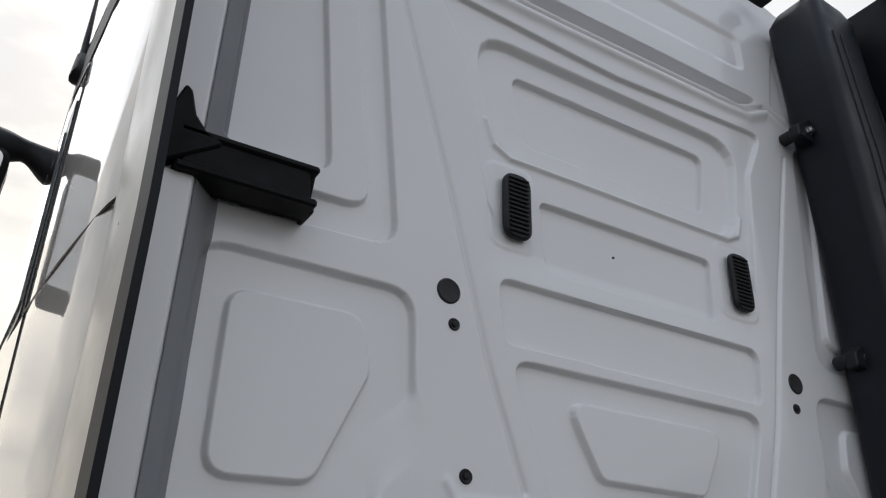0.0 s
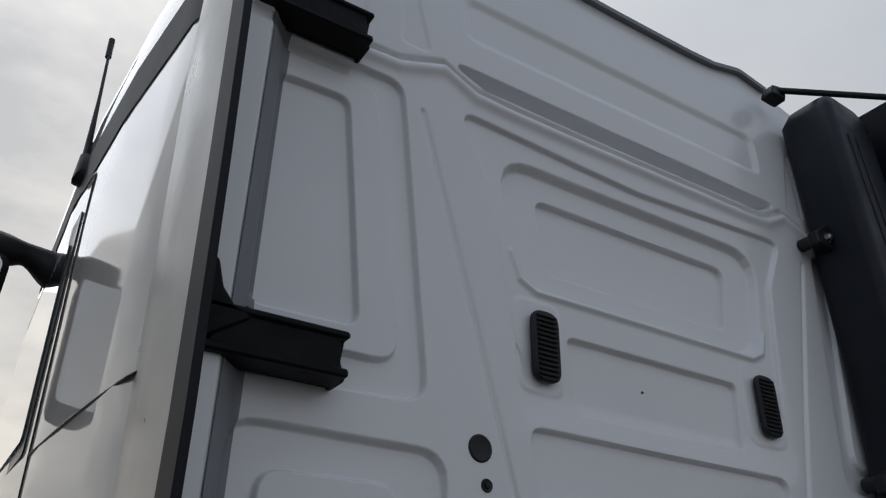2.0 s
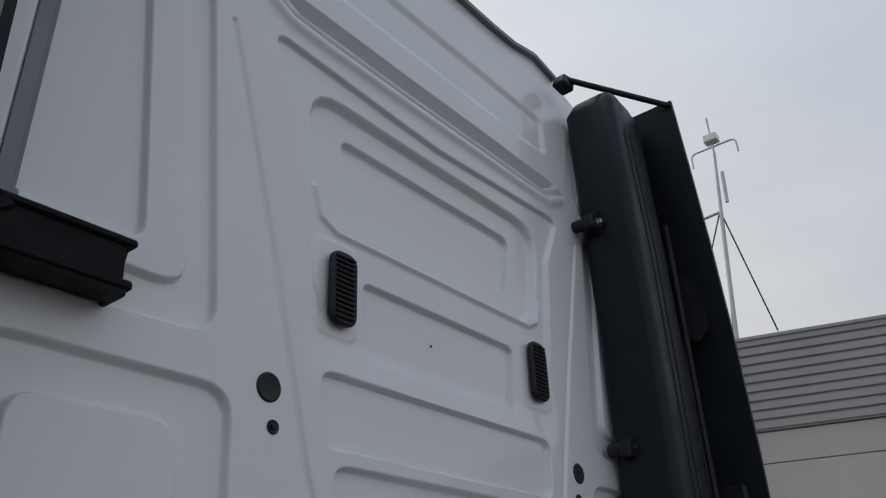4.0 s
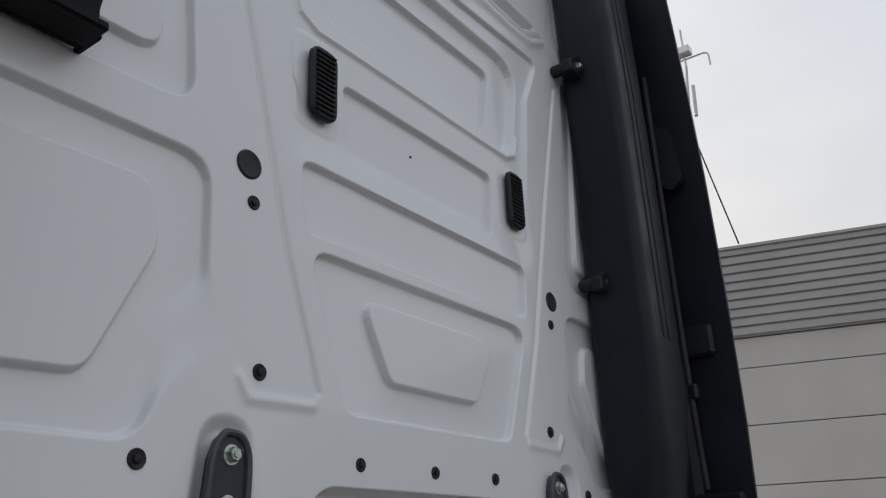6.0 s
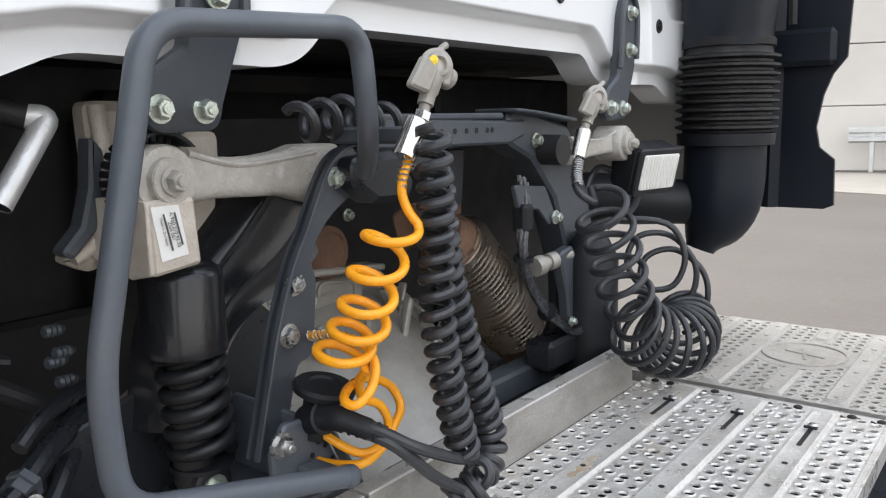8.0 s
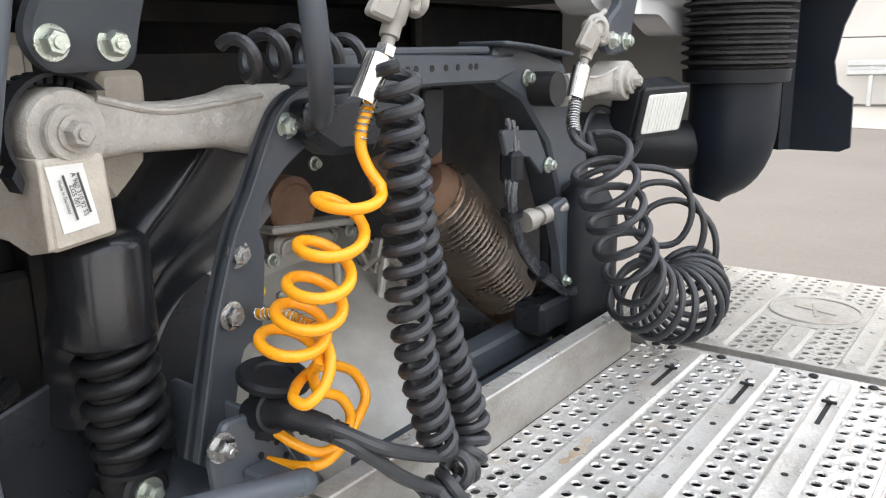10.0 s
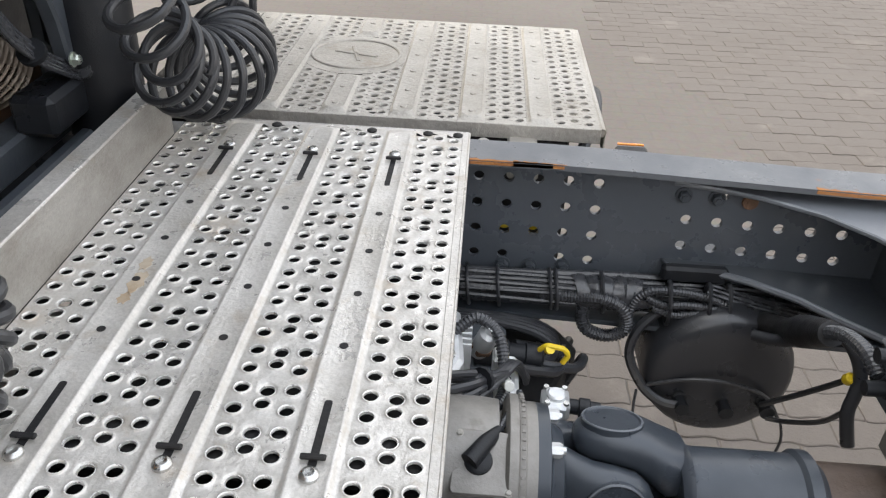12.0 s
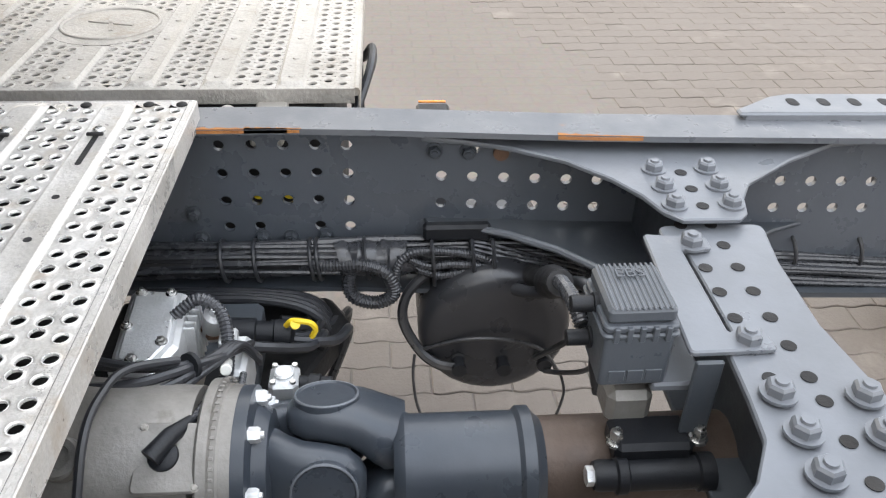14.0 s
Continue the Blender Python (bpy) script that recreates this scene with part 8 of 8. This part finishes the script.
# ---- hoses and couplings ----
def coupling(name, c, ax, side, label, body, tip):
    """A trailer air coupling: body, flap, seal and hose nut along ax."""
    c, ax, side = Vector(c), Vector(ax).normalized(), Vector(side).normalized()
    g_ = thing(name, label, "air coupling", c)
    n_ = ax.cross(side).normalized()
    n_ = n_ if n_.y < 0 else -n_
    f_ = n_.lerp(Vector((-0.6, -0.75, 0.2)), 0.6).normalized()
    part("stem", Shape().lathe(c - ax * 0.038, ax, [(0, 0.0065), (0.010, 0.0065), (0.011, 0.0095), (0.024, 0.0095), (0.027, 0.0115), (0.056, 0.013), (0.066, 0.009)], 18), body, g_)
    part("nut", Shape().lathe(c - ax * 0.046, ax, [(0, 0.0095), (0.010, 0.0095)], 6), STEEL, g_)
    part("head", Shape().lathe(c + ax * 0.020 - f_ * 0.004, f_, [(-0.014, 0.010), (-0.010, 0.015), (0.004, 0.017), (0.006, 0.0195), (0.010, 0.0195), (0.012, 0.015), (0.016, 0.013), (0.017, 0.009), (0.013, 0.006)], 24), body, g_)
    part("side_pipe", Shape().lathe(c + ax * 0.016, (side - f_ * 0.2), [(0, 0.011), (0.018, 0.011), (0.019, 0.013), (0.028, 0.013), (0.030, 0.009)], 16), body, g_)
    part("flange", Shape().prism(rounded([(-0.040, -0.022), (-0.012, -0.020), (-0.006, 0.012), (-0.028, 0.020)], 0.005), plane(c + n_ * 0.004, side, ax), 0.014, 0.003), body, g_)
    part("ear", Shape().prism(rounded([(0.010, 0.0), (0.021, 0.003), (0.020, 0.024), (0.007, 0.032)], 0.004), plane(c, side, ax), 0.010, 0.002), body, g_)
    part("lever", Shape().tube(smooth_path([c + ax * 0.030, c + ax * 0.042 + side * 0.002, c + ax * 0.050 + side * 0.008], 4), [0.006] * 4 + [0.004] * 5, 10), body, g_)
    part("eyelet", Shape().tube([c - side * 0.017 + ax * (-0.010 + 0.006 * math.sin(a)) + n_ * (0.006 + 0.006 * math.cos(a)) for a in [k * 0.52 for k in range(12)]], 0.0018, 6, closed=True), body, g_)
    if tip:
        part("yellow_seal", Shape().box(c + f_ * 0.012 + side * -0.012 + ax * 0.012, (0.013, 0.010, 0.018), 0.003), tip, g_, "yellow plastic catch")
        part("yellow_seal", Shape().lathe(c + f_ * 0.010 + side * -0.010 + ax * 0.020, f_, [(0, 0.005), (0.005, 0.005), (0.006, 0.003)], 12), tip, g_)
    return g_


gy = coupling("air_coupling", (-0.362, -0.142, 1.548), (0.42, 0.0, 0.91), (1, -0.2, -0.4), "grey metal air coupling with yellow catch", CAST, YELLOWPART)
coupling("air_coupling", (0.115, -0.10, 1.52), (0.45, -0.1, 0.89), (1, -0.2, -0.4), "dull metal air coupling on the black hose", CAST, None)
for c, ax, nm in (((-0.402, -0.142, 1.485), (0.55, 0, 0.84), "yellow hose"), ((0.078, -0.10, 1.462), (0.45, 0, 0.89), "black hose")):
    cl = thing("hose_clip", "chromed spring clip holding the " + nm, "clip", c)
    c, ax = Vector(c), Vector(ax).normalized()
    pr = plane(c - ax * 0.022, Vector((0, -1, 0)).cross(ax), (0, -1, 0))
    u = [(0.013 * math.cos(radians(a)), 0.013 * math.sin(radians(a))) for a in range(-50, 231, 20)]
    u += [(0.0115 * math.cos(radians(a)), 0.0115 * math.sin(radians(a))) for a in range(230, -51, -20)]
    part("sleeve", Shape().prism(u, pr, 0.046), CHROME, cl)
part("clip_link", Shape().box((-0.37, -0.06, 1.49), (0.012, 0.14, 0.02), 0.003), FRAME, gy)

yh = thing("coiled_hose", "yellow coiled trailer air hose hanging from its coupling", "hose", (-0.45, -0.14, 1.2), "coiled hoses")
HR, HF, HU = Vector((0.60, -0.80, 0)), Vector((-0.79, -0.60, 0)), Vector((0.145, 0.09, 0.985))
mids = smooth_path([(-0.426, -0.138, 1.393), (-0.452, -0.138, 1.3585), (-0.4715, -0.138, 1.325), (-0.478, -0.132, 1.2955), (-0.486, -0.118, 1.272), (-0.490, -0.106, 1.246)], 24)
turns_ = []
for k in range(len(mids)):
    a, c_ = 2 * math.pi * k / 24, mids[k]
    wide = 0.0262 + 0.004 * max(0.0, min(1.0, (k - 96) / 30))
    turns_.append(c_ + (HR * math.cos(a) + HF * math.sin(a)) * wide - HU * (0.007 * math.cos(a) + 0.008 * math.sin(a)))
lead = smooth_path([(-0.380, -0.14, 1.512), (-0.389, -0.14, 1.490), (-0.401, -0.14, 1.464), (-0.412, -0.14, 1.447), (-0.415, -0.14, 1.427), (-0.411, -0.145, 1.408), turns_[0] + HU * 0.006 - HF * 0.004], 6)
under_ = smooth_path([turns_[-1], Vector((-0.464, -0.112, 1.222)), Vector((-0.447, -0.100, 1.195)), Vector((-0.419, -0.100, 1.178)), Vector((-0.405, -0.100, 1.151)), Vector((-0.420, -0.100, 1.130)), Vector((-0.438, -0.090, 1.123)), Vector((-0.455, -0.075, 1.133)), Vector((-0.466, -0.045, 1.150)), Vector((-0.465, -0.015, 1.160))], 7)
part("spiral", Shape().tube(lead[:-1] + turns_ + under_[3:], 0.0054, 12), YELLOW, yh)
low_ = [(-0.455, 0.050, 1.240), (-0.428, 0.020, 1.244), (-0.426, -0.005, 1.250), (-0.432, -0.030, 1.256), (-0.440, -0.060, 1.261), (-0.455, -0.110, 1.262), (-0.465, -0.137, 1.245), (-0.478, -0.142, 1.223), (-0.496, -0.137, 1.209), (-0.497, -0.120, 1.211), (-0.470, -0.100, 1.213),
        (-0.437, -0.090, 1.213), (-0.403, -0.082, 1.202), (-0.379, -0.085, 1.185), (-0.376, -0.095, 1.161), (-0.398, -0.100, 1.142), (-0.417, -0.100, 1.125), (-0.446, -0.096, 1.115), (-0.460, -0.070, 1.112), (-0.468, -0.030, 1.112), (-0.470, 0.02, 1.115)]
part("spiral_end", Shape().tube(smooth_path(low_, 7), 0.0054, 12), YELLOW, yh)
part("guard_spring", Shape().tube(coil([(-0.382, -0.14, 1.508), (-0.389, -0.14, 1.490), (-0.401, -0.14, 1.464), (-0.412, -0.14, 1.447), (-0.4155, -0.14, 1.435)], 0.0069, 13, 10), 0.0010, 6), STEEL, yh, "thin wire guard spring")
part("guard_spring", Shape().tube(coil(low_[1:6], 0.0064, 14, 10), 0.0008, 6), STEEL, yh)

bh = thing("coiled_cable", "pair of thick black coiled trailer cables hanging in a loop", "cable", (-0.33, -0.16, 1.05), "coiled hoses")
A = smooth_path([(-0.385, -0.16, 1.50), (-0.382, -0.16, 1.45), (-0.382, -0.16, 1.36), (-0.381, -0.16, 1.28), (-0.362, -0.16, 1.19), (-0.338, -0.16, 1.115), (-0.332, -0.162, 1.10)], 8)
Bc = smooth_path([(-0.355, -0.135, 1.45), (-0.345, -0.135, 1.42), (-0.332, -0.135, 1.33), (-0.315, -0.14, 1.26), (-0.295, -0.145, 1.19), (-0.274, -0.15, 1.13), (-0.270, -0.155, 1.100), (-0.282, -0.16, 1.076), (-0.306, -0.165, 1.067), (-0.326, -0.17, 1.078)], 8)
part("spiral", Shape().tube(coil(A, 0.0160, 19.5, 16), 0.0063, 9), HOSE, bh)
part("spiral", Shape().tube(coil(Bc, 0.0165, 23, 16, 1.5), 0.0066, 9), HOSE, bh)
part("loose_turn", Shape().tube(coil([(-0.344, -0.150, 1.040), (-0.332, -0.160, 1.046), (-0.318, -0.168, 1.056)], 0.0205, 2.6, 18), 0.0068, 9), HOSE, bh)
for p in ([(-0.316, -0.158, 1.112), (-0.326, -0.168, 1.099), (-0.347, -0.166, 1.102), (-0.387, -0.162, 1.121), (-0.426, -0.155, 1.143), (-0.450, -0.132, 1.162), (-0.463, -0.105, 1.170)],
          [(-0.320, -0.172, 1.066), (-0.338, -0.168, 1.058), (-0.362, -0.160, 1.072), (-0.396, -0.157, 1.098), (-0.425, -0.152, 1.127), (-0.447, -0.140, 1.150), (-0.458, -0.112, 1.160)]):
    part("tail", Shape().tube(smooth_path(p, 8), 0.0072, 10), HOSE, bh)
sk = thing("cable_socket", "ribbed black cable socket on a round flange", "socket", (-0.46, -0.04, 1.17))
part("flange", Shape().lathe((-0.453, -0.042, 1.192), (0.08, -0.22, 1), [(0, 0.034), (0.002, 0.037), (0.008, 0.038), (0.012, 0.034), (0.013, 0.020), (0.010, 0.018), (0.010, 0.004)], 32), PLASTIC, sk, "flat round rubber flange")
part("stem", Shape().rod((-0.462, -0.035, 1.140), (-0.454, -0.042, 1.194), 0.021, 18), PLASTIC, sk)
part("sleeve", Shape().tube(smooth_path([(-0.468, -0.030, 1.160), (-0.474, -0.065, 1.174), (-0.470, -0.090, 1.174), (-0.456, -0.115, 1.164), (-0.446, -0.132, 1.157)], 5), [0.0185] * 6 + [0.0145] * 5 + [0.0125] * 5 + [0.0105] * 5, 18), PLASTIC, sk)
part("collar", Shape().lathe((-0.4735, -0.060, 1.1725), (-0.12, -1, 0.25), [(0, 0.0180), (0.003, 0.0205), (0.006, 0.0205), (0.008, 0.0165)], 24), PLASTIC, sk)
for k in range(6):
    q = Vector((-0.473, -0.080, 1.175)).lerp(Vector((-0.452, -0.122, 1.161)), k / 5)
    part("rib", Shape().lathe(q, (0.45, -0.85, -0.28), [(0, 0.0145 - 0.0005 * k), (0.003, 0.0145 - 0.0005 * k)], 14), PLASTIC, sk)
rc_ = thing("coiled_cable", "black coiled cable behind the grab rail", "cable", (-0.36, 0.01, 1.5), "coiled hoses")
part("spiral", Shape().tube(coil([(-0.44, 0.0, 1.505), (-0.36, 0.0, 1.515), (-0.27, 0.0, 1.505)], 0.02, 4.5, 18), 0.0065, 9), HOSE, rc_)

rh = thing("coiled_hose", "thin black coiled air hose slumped on the platforms", "hose", (0.25, -0.18, 1.03), "coiled hoses")
R0 = smooth_path([(0.062, -0.105, 1.432), (0.035, -0.115, 1.405), (0.02, -0.13, 1.390), (0.03, -0.15, 1.375)], 6)
col = coil(smooth_path([(0.035, -0.15, 1.385), (0.075, -0.155, 1.315), (0.11, -0.16, 1.24), (0.15, -0.165, 1.18), (0.19, -0.17, 1.15)], 6), 0.041, 6.6, 26, 2.2, 1.0)
part("upper_spiral", Shape().tube(R0 + col[4:], 0.0058, 10), HOSE, rh)
pile = coil(smooth_path([(0.17, -0.15, 1.155), (0.21, -0.165, 1.125), (0.255, -0.185, 1.108), (0.305, -0.19, 1.104), (0.355, -0.18, 1.112), (0.395, -0.15, 1.128)], 8), lambda s: 0.050 + 0.010 * math.sin(s * 3.1), 9.5, 28, 0.6, 1.0)
part("slumped_spiral", Shape().tube(pile, 0.0058, 10), HOSE, rh)
loops = []
for k in range(61):
    w_, a = k / 60, 2 * math.pi * 2.4 * k / 60 - 1.2
    loops.append(Vector((0.375, -0.155, 1.180)).lerp(Vector((0.315, -0.12, 1.262)), w_) + (Vector((0.45, -0.80, 0.1)) * math.cos(a) + Vector((0, 0.25, 1)) * math.sin(a)) * 0.062)
part("loose_loop", Shape().tube(smooth_path([pile[-1]] + loops[2::4] + [Vector((0.29, -0.05, 1.315)), Vector((0.27, 0.0, 1.29)), Vector((0.27, 0.03, 1.27))], 5), 0.0058, 10), HOSE, rh)
part("guard_spring", Shape().tube(coil([(0.065, -0.103, 1.438), (0.045, -0.11, 1.415), (0.03, -0.12, 1.40)], 0.0085, 12, 10), 0.0012, 6), STEEL, rh)

lp = thing("work_lamp", "black square work lamp with ribbed glass", "work lamp", (0.48, -0.04, 1.34))
X0, X1 = 0.415, 0.545
hull = rounded([(-0.088, 1.413), (-0.049, 1.337), (-0.016, 1.346), (-0.004, 1.375), (-0.022, 1.424), (-0.052, 1.438)], 0.010, 4)
part("housing", Shape().prism(hull, plane((X0, 0, 0), (0, 1, 0), (0, 0, 1)), X1 - X0, 0.008), PLASTIC, lp)
FU = Vector((0, -0.039, 0.076)).normalized()
FC = Vector((0.48, -0.0685, 1.375))
face = plane(FC, (1, 0, 0), FU)
part("bezel", Shape().prism(rounded([(-0.066, -0.044), (0.066, -0.044), (0.066, 0.044), (-0.066, 0.044)], 0.008), face @ Matrix.Translation((0, 0, -0.004)), 0.010, 0.003), PLASTIC, lp)
part("lens", Shape().prism(rounded([(-0.055, -0.033), (0.055, -0.033), (0.055, 0.033), (-0.055, 0.033)], 0.006), face @ Matrix.Translation((0, 0, 0.0055)), 0.003, 0.001), LENS, lp, "ribbed clear glass")
for k in range(12):
    part("lens_rib", Shape().box(face @ Vector((-0.0495 + k * 0.009, 0, 0.0088)), (0.003, 0.060, 0.0016), 0.0005, face.to_3x3().to_4x4()), LENS, lp)
part("stalk", Shape().tube(bent([(0.48, -0.03, 1.36), (0.48, 0.0, 1.315), (0.44, 0.04, 1.29)], 0.02), 0.009, 10), FRAME, lp)
part("lamp_cable", Shape().tube(smooth_path([(0.425, -0.012, 1.39), (0.40, -0.005, 1.40), (0.375, 0.0, 1.385), (0.36, 0.01, 1.35), (0.37, 0.03, 1.31)], 6), 0.006, 8), HOSE, lp)

lp.matrix_basis = Matrix.Translation((0.475, -0.045, 1.352)) @ Matrix.Rotation(radians(-12), 4, "Z") @ Matrix.Rotation(radians(-14), 4, "X") @ Matrix.Scale(1.08, 4)

vk = thing("valve_block", "dark valve block with pale pipe union", "valve block", (0.27, 0.03, 1.1))
part("bracket", Shape().prism(rounded([(0.185, 1.262), (0.235, 1.27), (0.262, 1.235), (0.245, 1.19), (0.255, 1.12), (0.225, 1.115), (0.215, 1.18)], 0.01), plane((0, 0.02, 0), (1, 0, 0), (0, 0, 1)), 0.024, 0.004), FRAME, vk)
part("valve_body", Shape().box((0.285, 0.025, 1.165), (0.055, 0.05, 0.075), 0.010), PLASTIC, vk)
part("valve_cap", Shape().lathe((0.285, 0.0, 1.17), BACK, [(0, 0.024), (0.01, 0.024), (0.016, 0.018), (0.018, 0.008)], 20), PLASTIC, vk)
part("bolt", Shape().hexbolt((0.225, -0.006, 1.128), BACK, 0.007, 0.008), ZINC, vk)
part("upper_plate", Shape().prism(rounded([(0.070, 1.395), (0.175, 1.385), (0.215, 1.325), (0.190, 1.312), (0.150, 1.345), (0.085, 1.352)], 0.008), plane((0, 0.03, 0), (1, 0, 0), (0, 0, 1)), 0.010, 0.002), FRAME, vk)
for x_, z_ in ((0.205, 1.326),):
    part("bolt", Shape().hexbolt((x_, 0.018, z_), BACK, 0.009, 0.010), ZINC, vk)
part("cable_clamp", Shape().box((0.100, 0.022, 1.335), (0.032, 0.03, 0.05), 0.006), PLASTIC, vk)
part("base_box", Shape().box((0.245, 0.02, 1.075), (0.20, 0.06, 0.055), 0.008), BLACKPAINT, vk)
part("canister", Shape().lathe((0.29, -0.01, 1.0), (0, 0, 1), [(0, 0.05), (0.004, 0.055), (0.24, 0.055), (0.26, 0.045), (0.29, 0.03)], 28), PLASTIC, vk)
part("union", Shape().lathe((0.135, 0.02, 1.243), (1, -0.2, 0.12), [(0, 0.018), (0.02, 0.018), (0.021, 0.012), (0.035, 0.012), (0.036, 0.016), (0.055, 0.016), (0.056, 0.009), (0.10, 0.009)], 14), CAST, vk)
run_ = ((0.112, 0.03, 1.40), (0.103, 0.02, 1.341), (0.086, 0.015, 1.29), (0.099, 0.01, 1.223), (0.155, 0.005, 1.159), (0.235, 0.0, 1.108), (0.315, -0.01, 1.062), (0.338, -0.015, 1.00))
for k in range(9):
    a_, r_ = k * 2.4, 0.0125 * math.sqrt((k + 0.5) / 9)
    part("cable", Shape().tube(smooth_path([Vector(p) + Vector((r_ * math.cos(a_) + 0.0015 * math.sin(3 * k + i), r_ * math.sin(a_) * 0.6, r_ * math.sin(a_) * 0.8)) for i, p in enumerate(run_)], 6), 0.0036 if k % 3 else 0.0052, 8), LOOM, vk)
corrugated([(0.235, -0.012, 1.112), (0.275, -0.018, 1.092), (0.315, -0.022, 1.060), (0.336, -0.026, 1.02), (0.340, -0.028, 0.985)], 0.0125, vk)
part("cable_tie", Shape().lathe((0.088, 0.014, 1.27), (0.1, 0.1, -1), [(0, 0.018), (0.008, 0.018)], 14), PLASTIC, vk)
part("cable_tie", Shape().lathe((0.150, 0.004, 1.163), (0.6, 0.0, -0.7), [(0, 0.018), (0.008, 0.018)], 14), PLASTIC, vk)
part("beam_below", Shape().box((0.16, 0.06, 1.03), (0.42, 0.05, 0.05), 0.006), FRAME, vk)
part("lower_beam", Shape().box((0.05, 0.0, 0.985), (0.7, 0.02, 0.08), 0.004), FRAME, vk)

# ---- paving blocks behind and beside the truck ----
pv = thing("block_paving", "grey-brown paving blocks in running bond", "paving", (1.8, -1.6, 0), kind="structure")
BL, BW, GAP = 0.21, 0.105, 0.0035


def block_mesh(name, n):
    rnd = random.Random(n)
    ys_ = [-BL / 2 + GAP / 2 + (BL - GAP) * k / 12 for k in range(13)]
    wave = [0.0045 * math.sin(2 * math.pi * y / (BL / 2)) for y in ys_]
    ring = [((BW - GAP) / 2 + w, y) for w, y in zip(wave, ys_)] + [(-(BW - GAP) / 2 + w, y) for w, y in list(zip(wave, ys_))[::-1]]
    s = Shape().prism(ring, Matrix.Translation((0, 0, -0.02)), 0.0235, 0.0025)
    s.v = [(x + rnd.uniform(-0.0008, 0.0008), y + rnd.uniform(-0.0008, 0.0008), z + rnd.uniform(-0.0006, 0.0006)) for x, y, z in s.v]
    return mesh_of(name, s, PAVER, 30)


blocks = [block_mesh("paving_block", k) for k in range(6)]
rest, rnd = Shape(), random.Random(4)
rows_ = int(7.5 / BW)
count = 0
for i in range(rows_):
    x = 0.42 + i * BW
    for j in range(34):
        y = -5.0 + j * BL + (BL / 2 if i % 2 else 0)
        if y > 2.0 or (x > 1.45 + 0.25 * math.sin(y * 2.1) and y > -1.55 + 0.3 * math.sin(x * 1.7)):
            continue
        m = Matrix.Translation((x, y, rnd.uniform(-0.002, 0.002))) @ Matrix.Rotation(rnd.uniform(-0.012, 0.012), 4, "Z")
        near = 0.42 <= x < 3.35 and -3.2 < y < -0.5
        if near and count < 300:
            ob = new("paving_block", blocks[rnd.randrange(6)])
            ob.parent, ob.matrix_parent_inverse, ob.matrix_basis = pv, Matrix.Translation((-1.8, 1.6, 0)), m
            count += 1
        else:
            src = blocks[rnd.randrange(6)]
            rest.add([m @ v.co for v in src.vertices], [tuple(p.vertices) for p in src.polygons])
ob = part("outer_blocks", rest, PAVER, pv, "joined paving blocks further out", 30)
tagged(ob, kind="stuff")
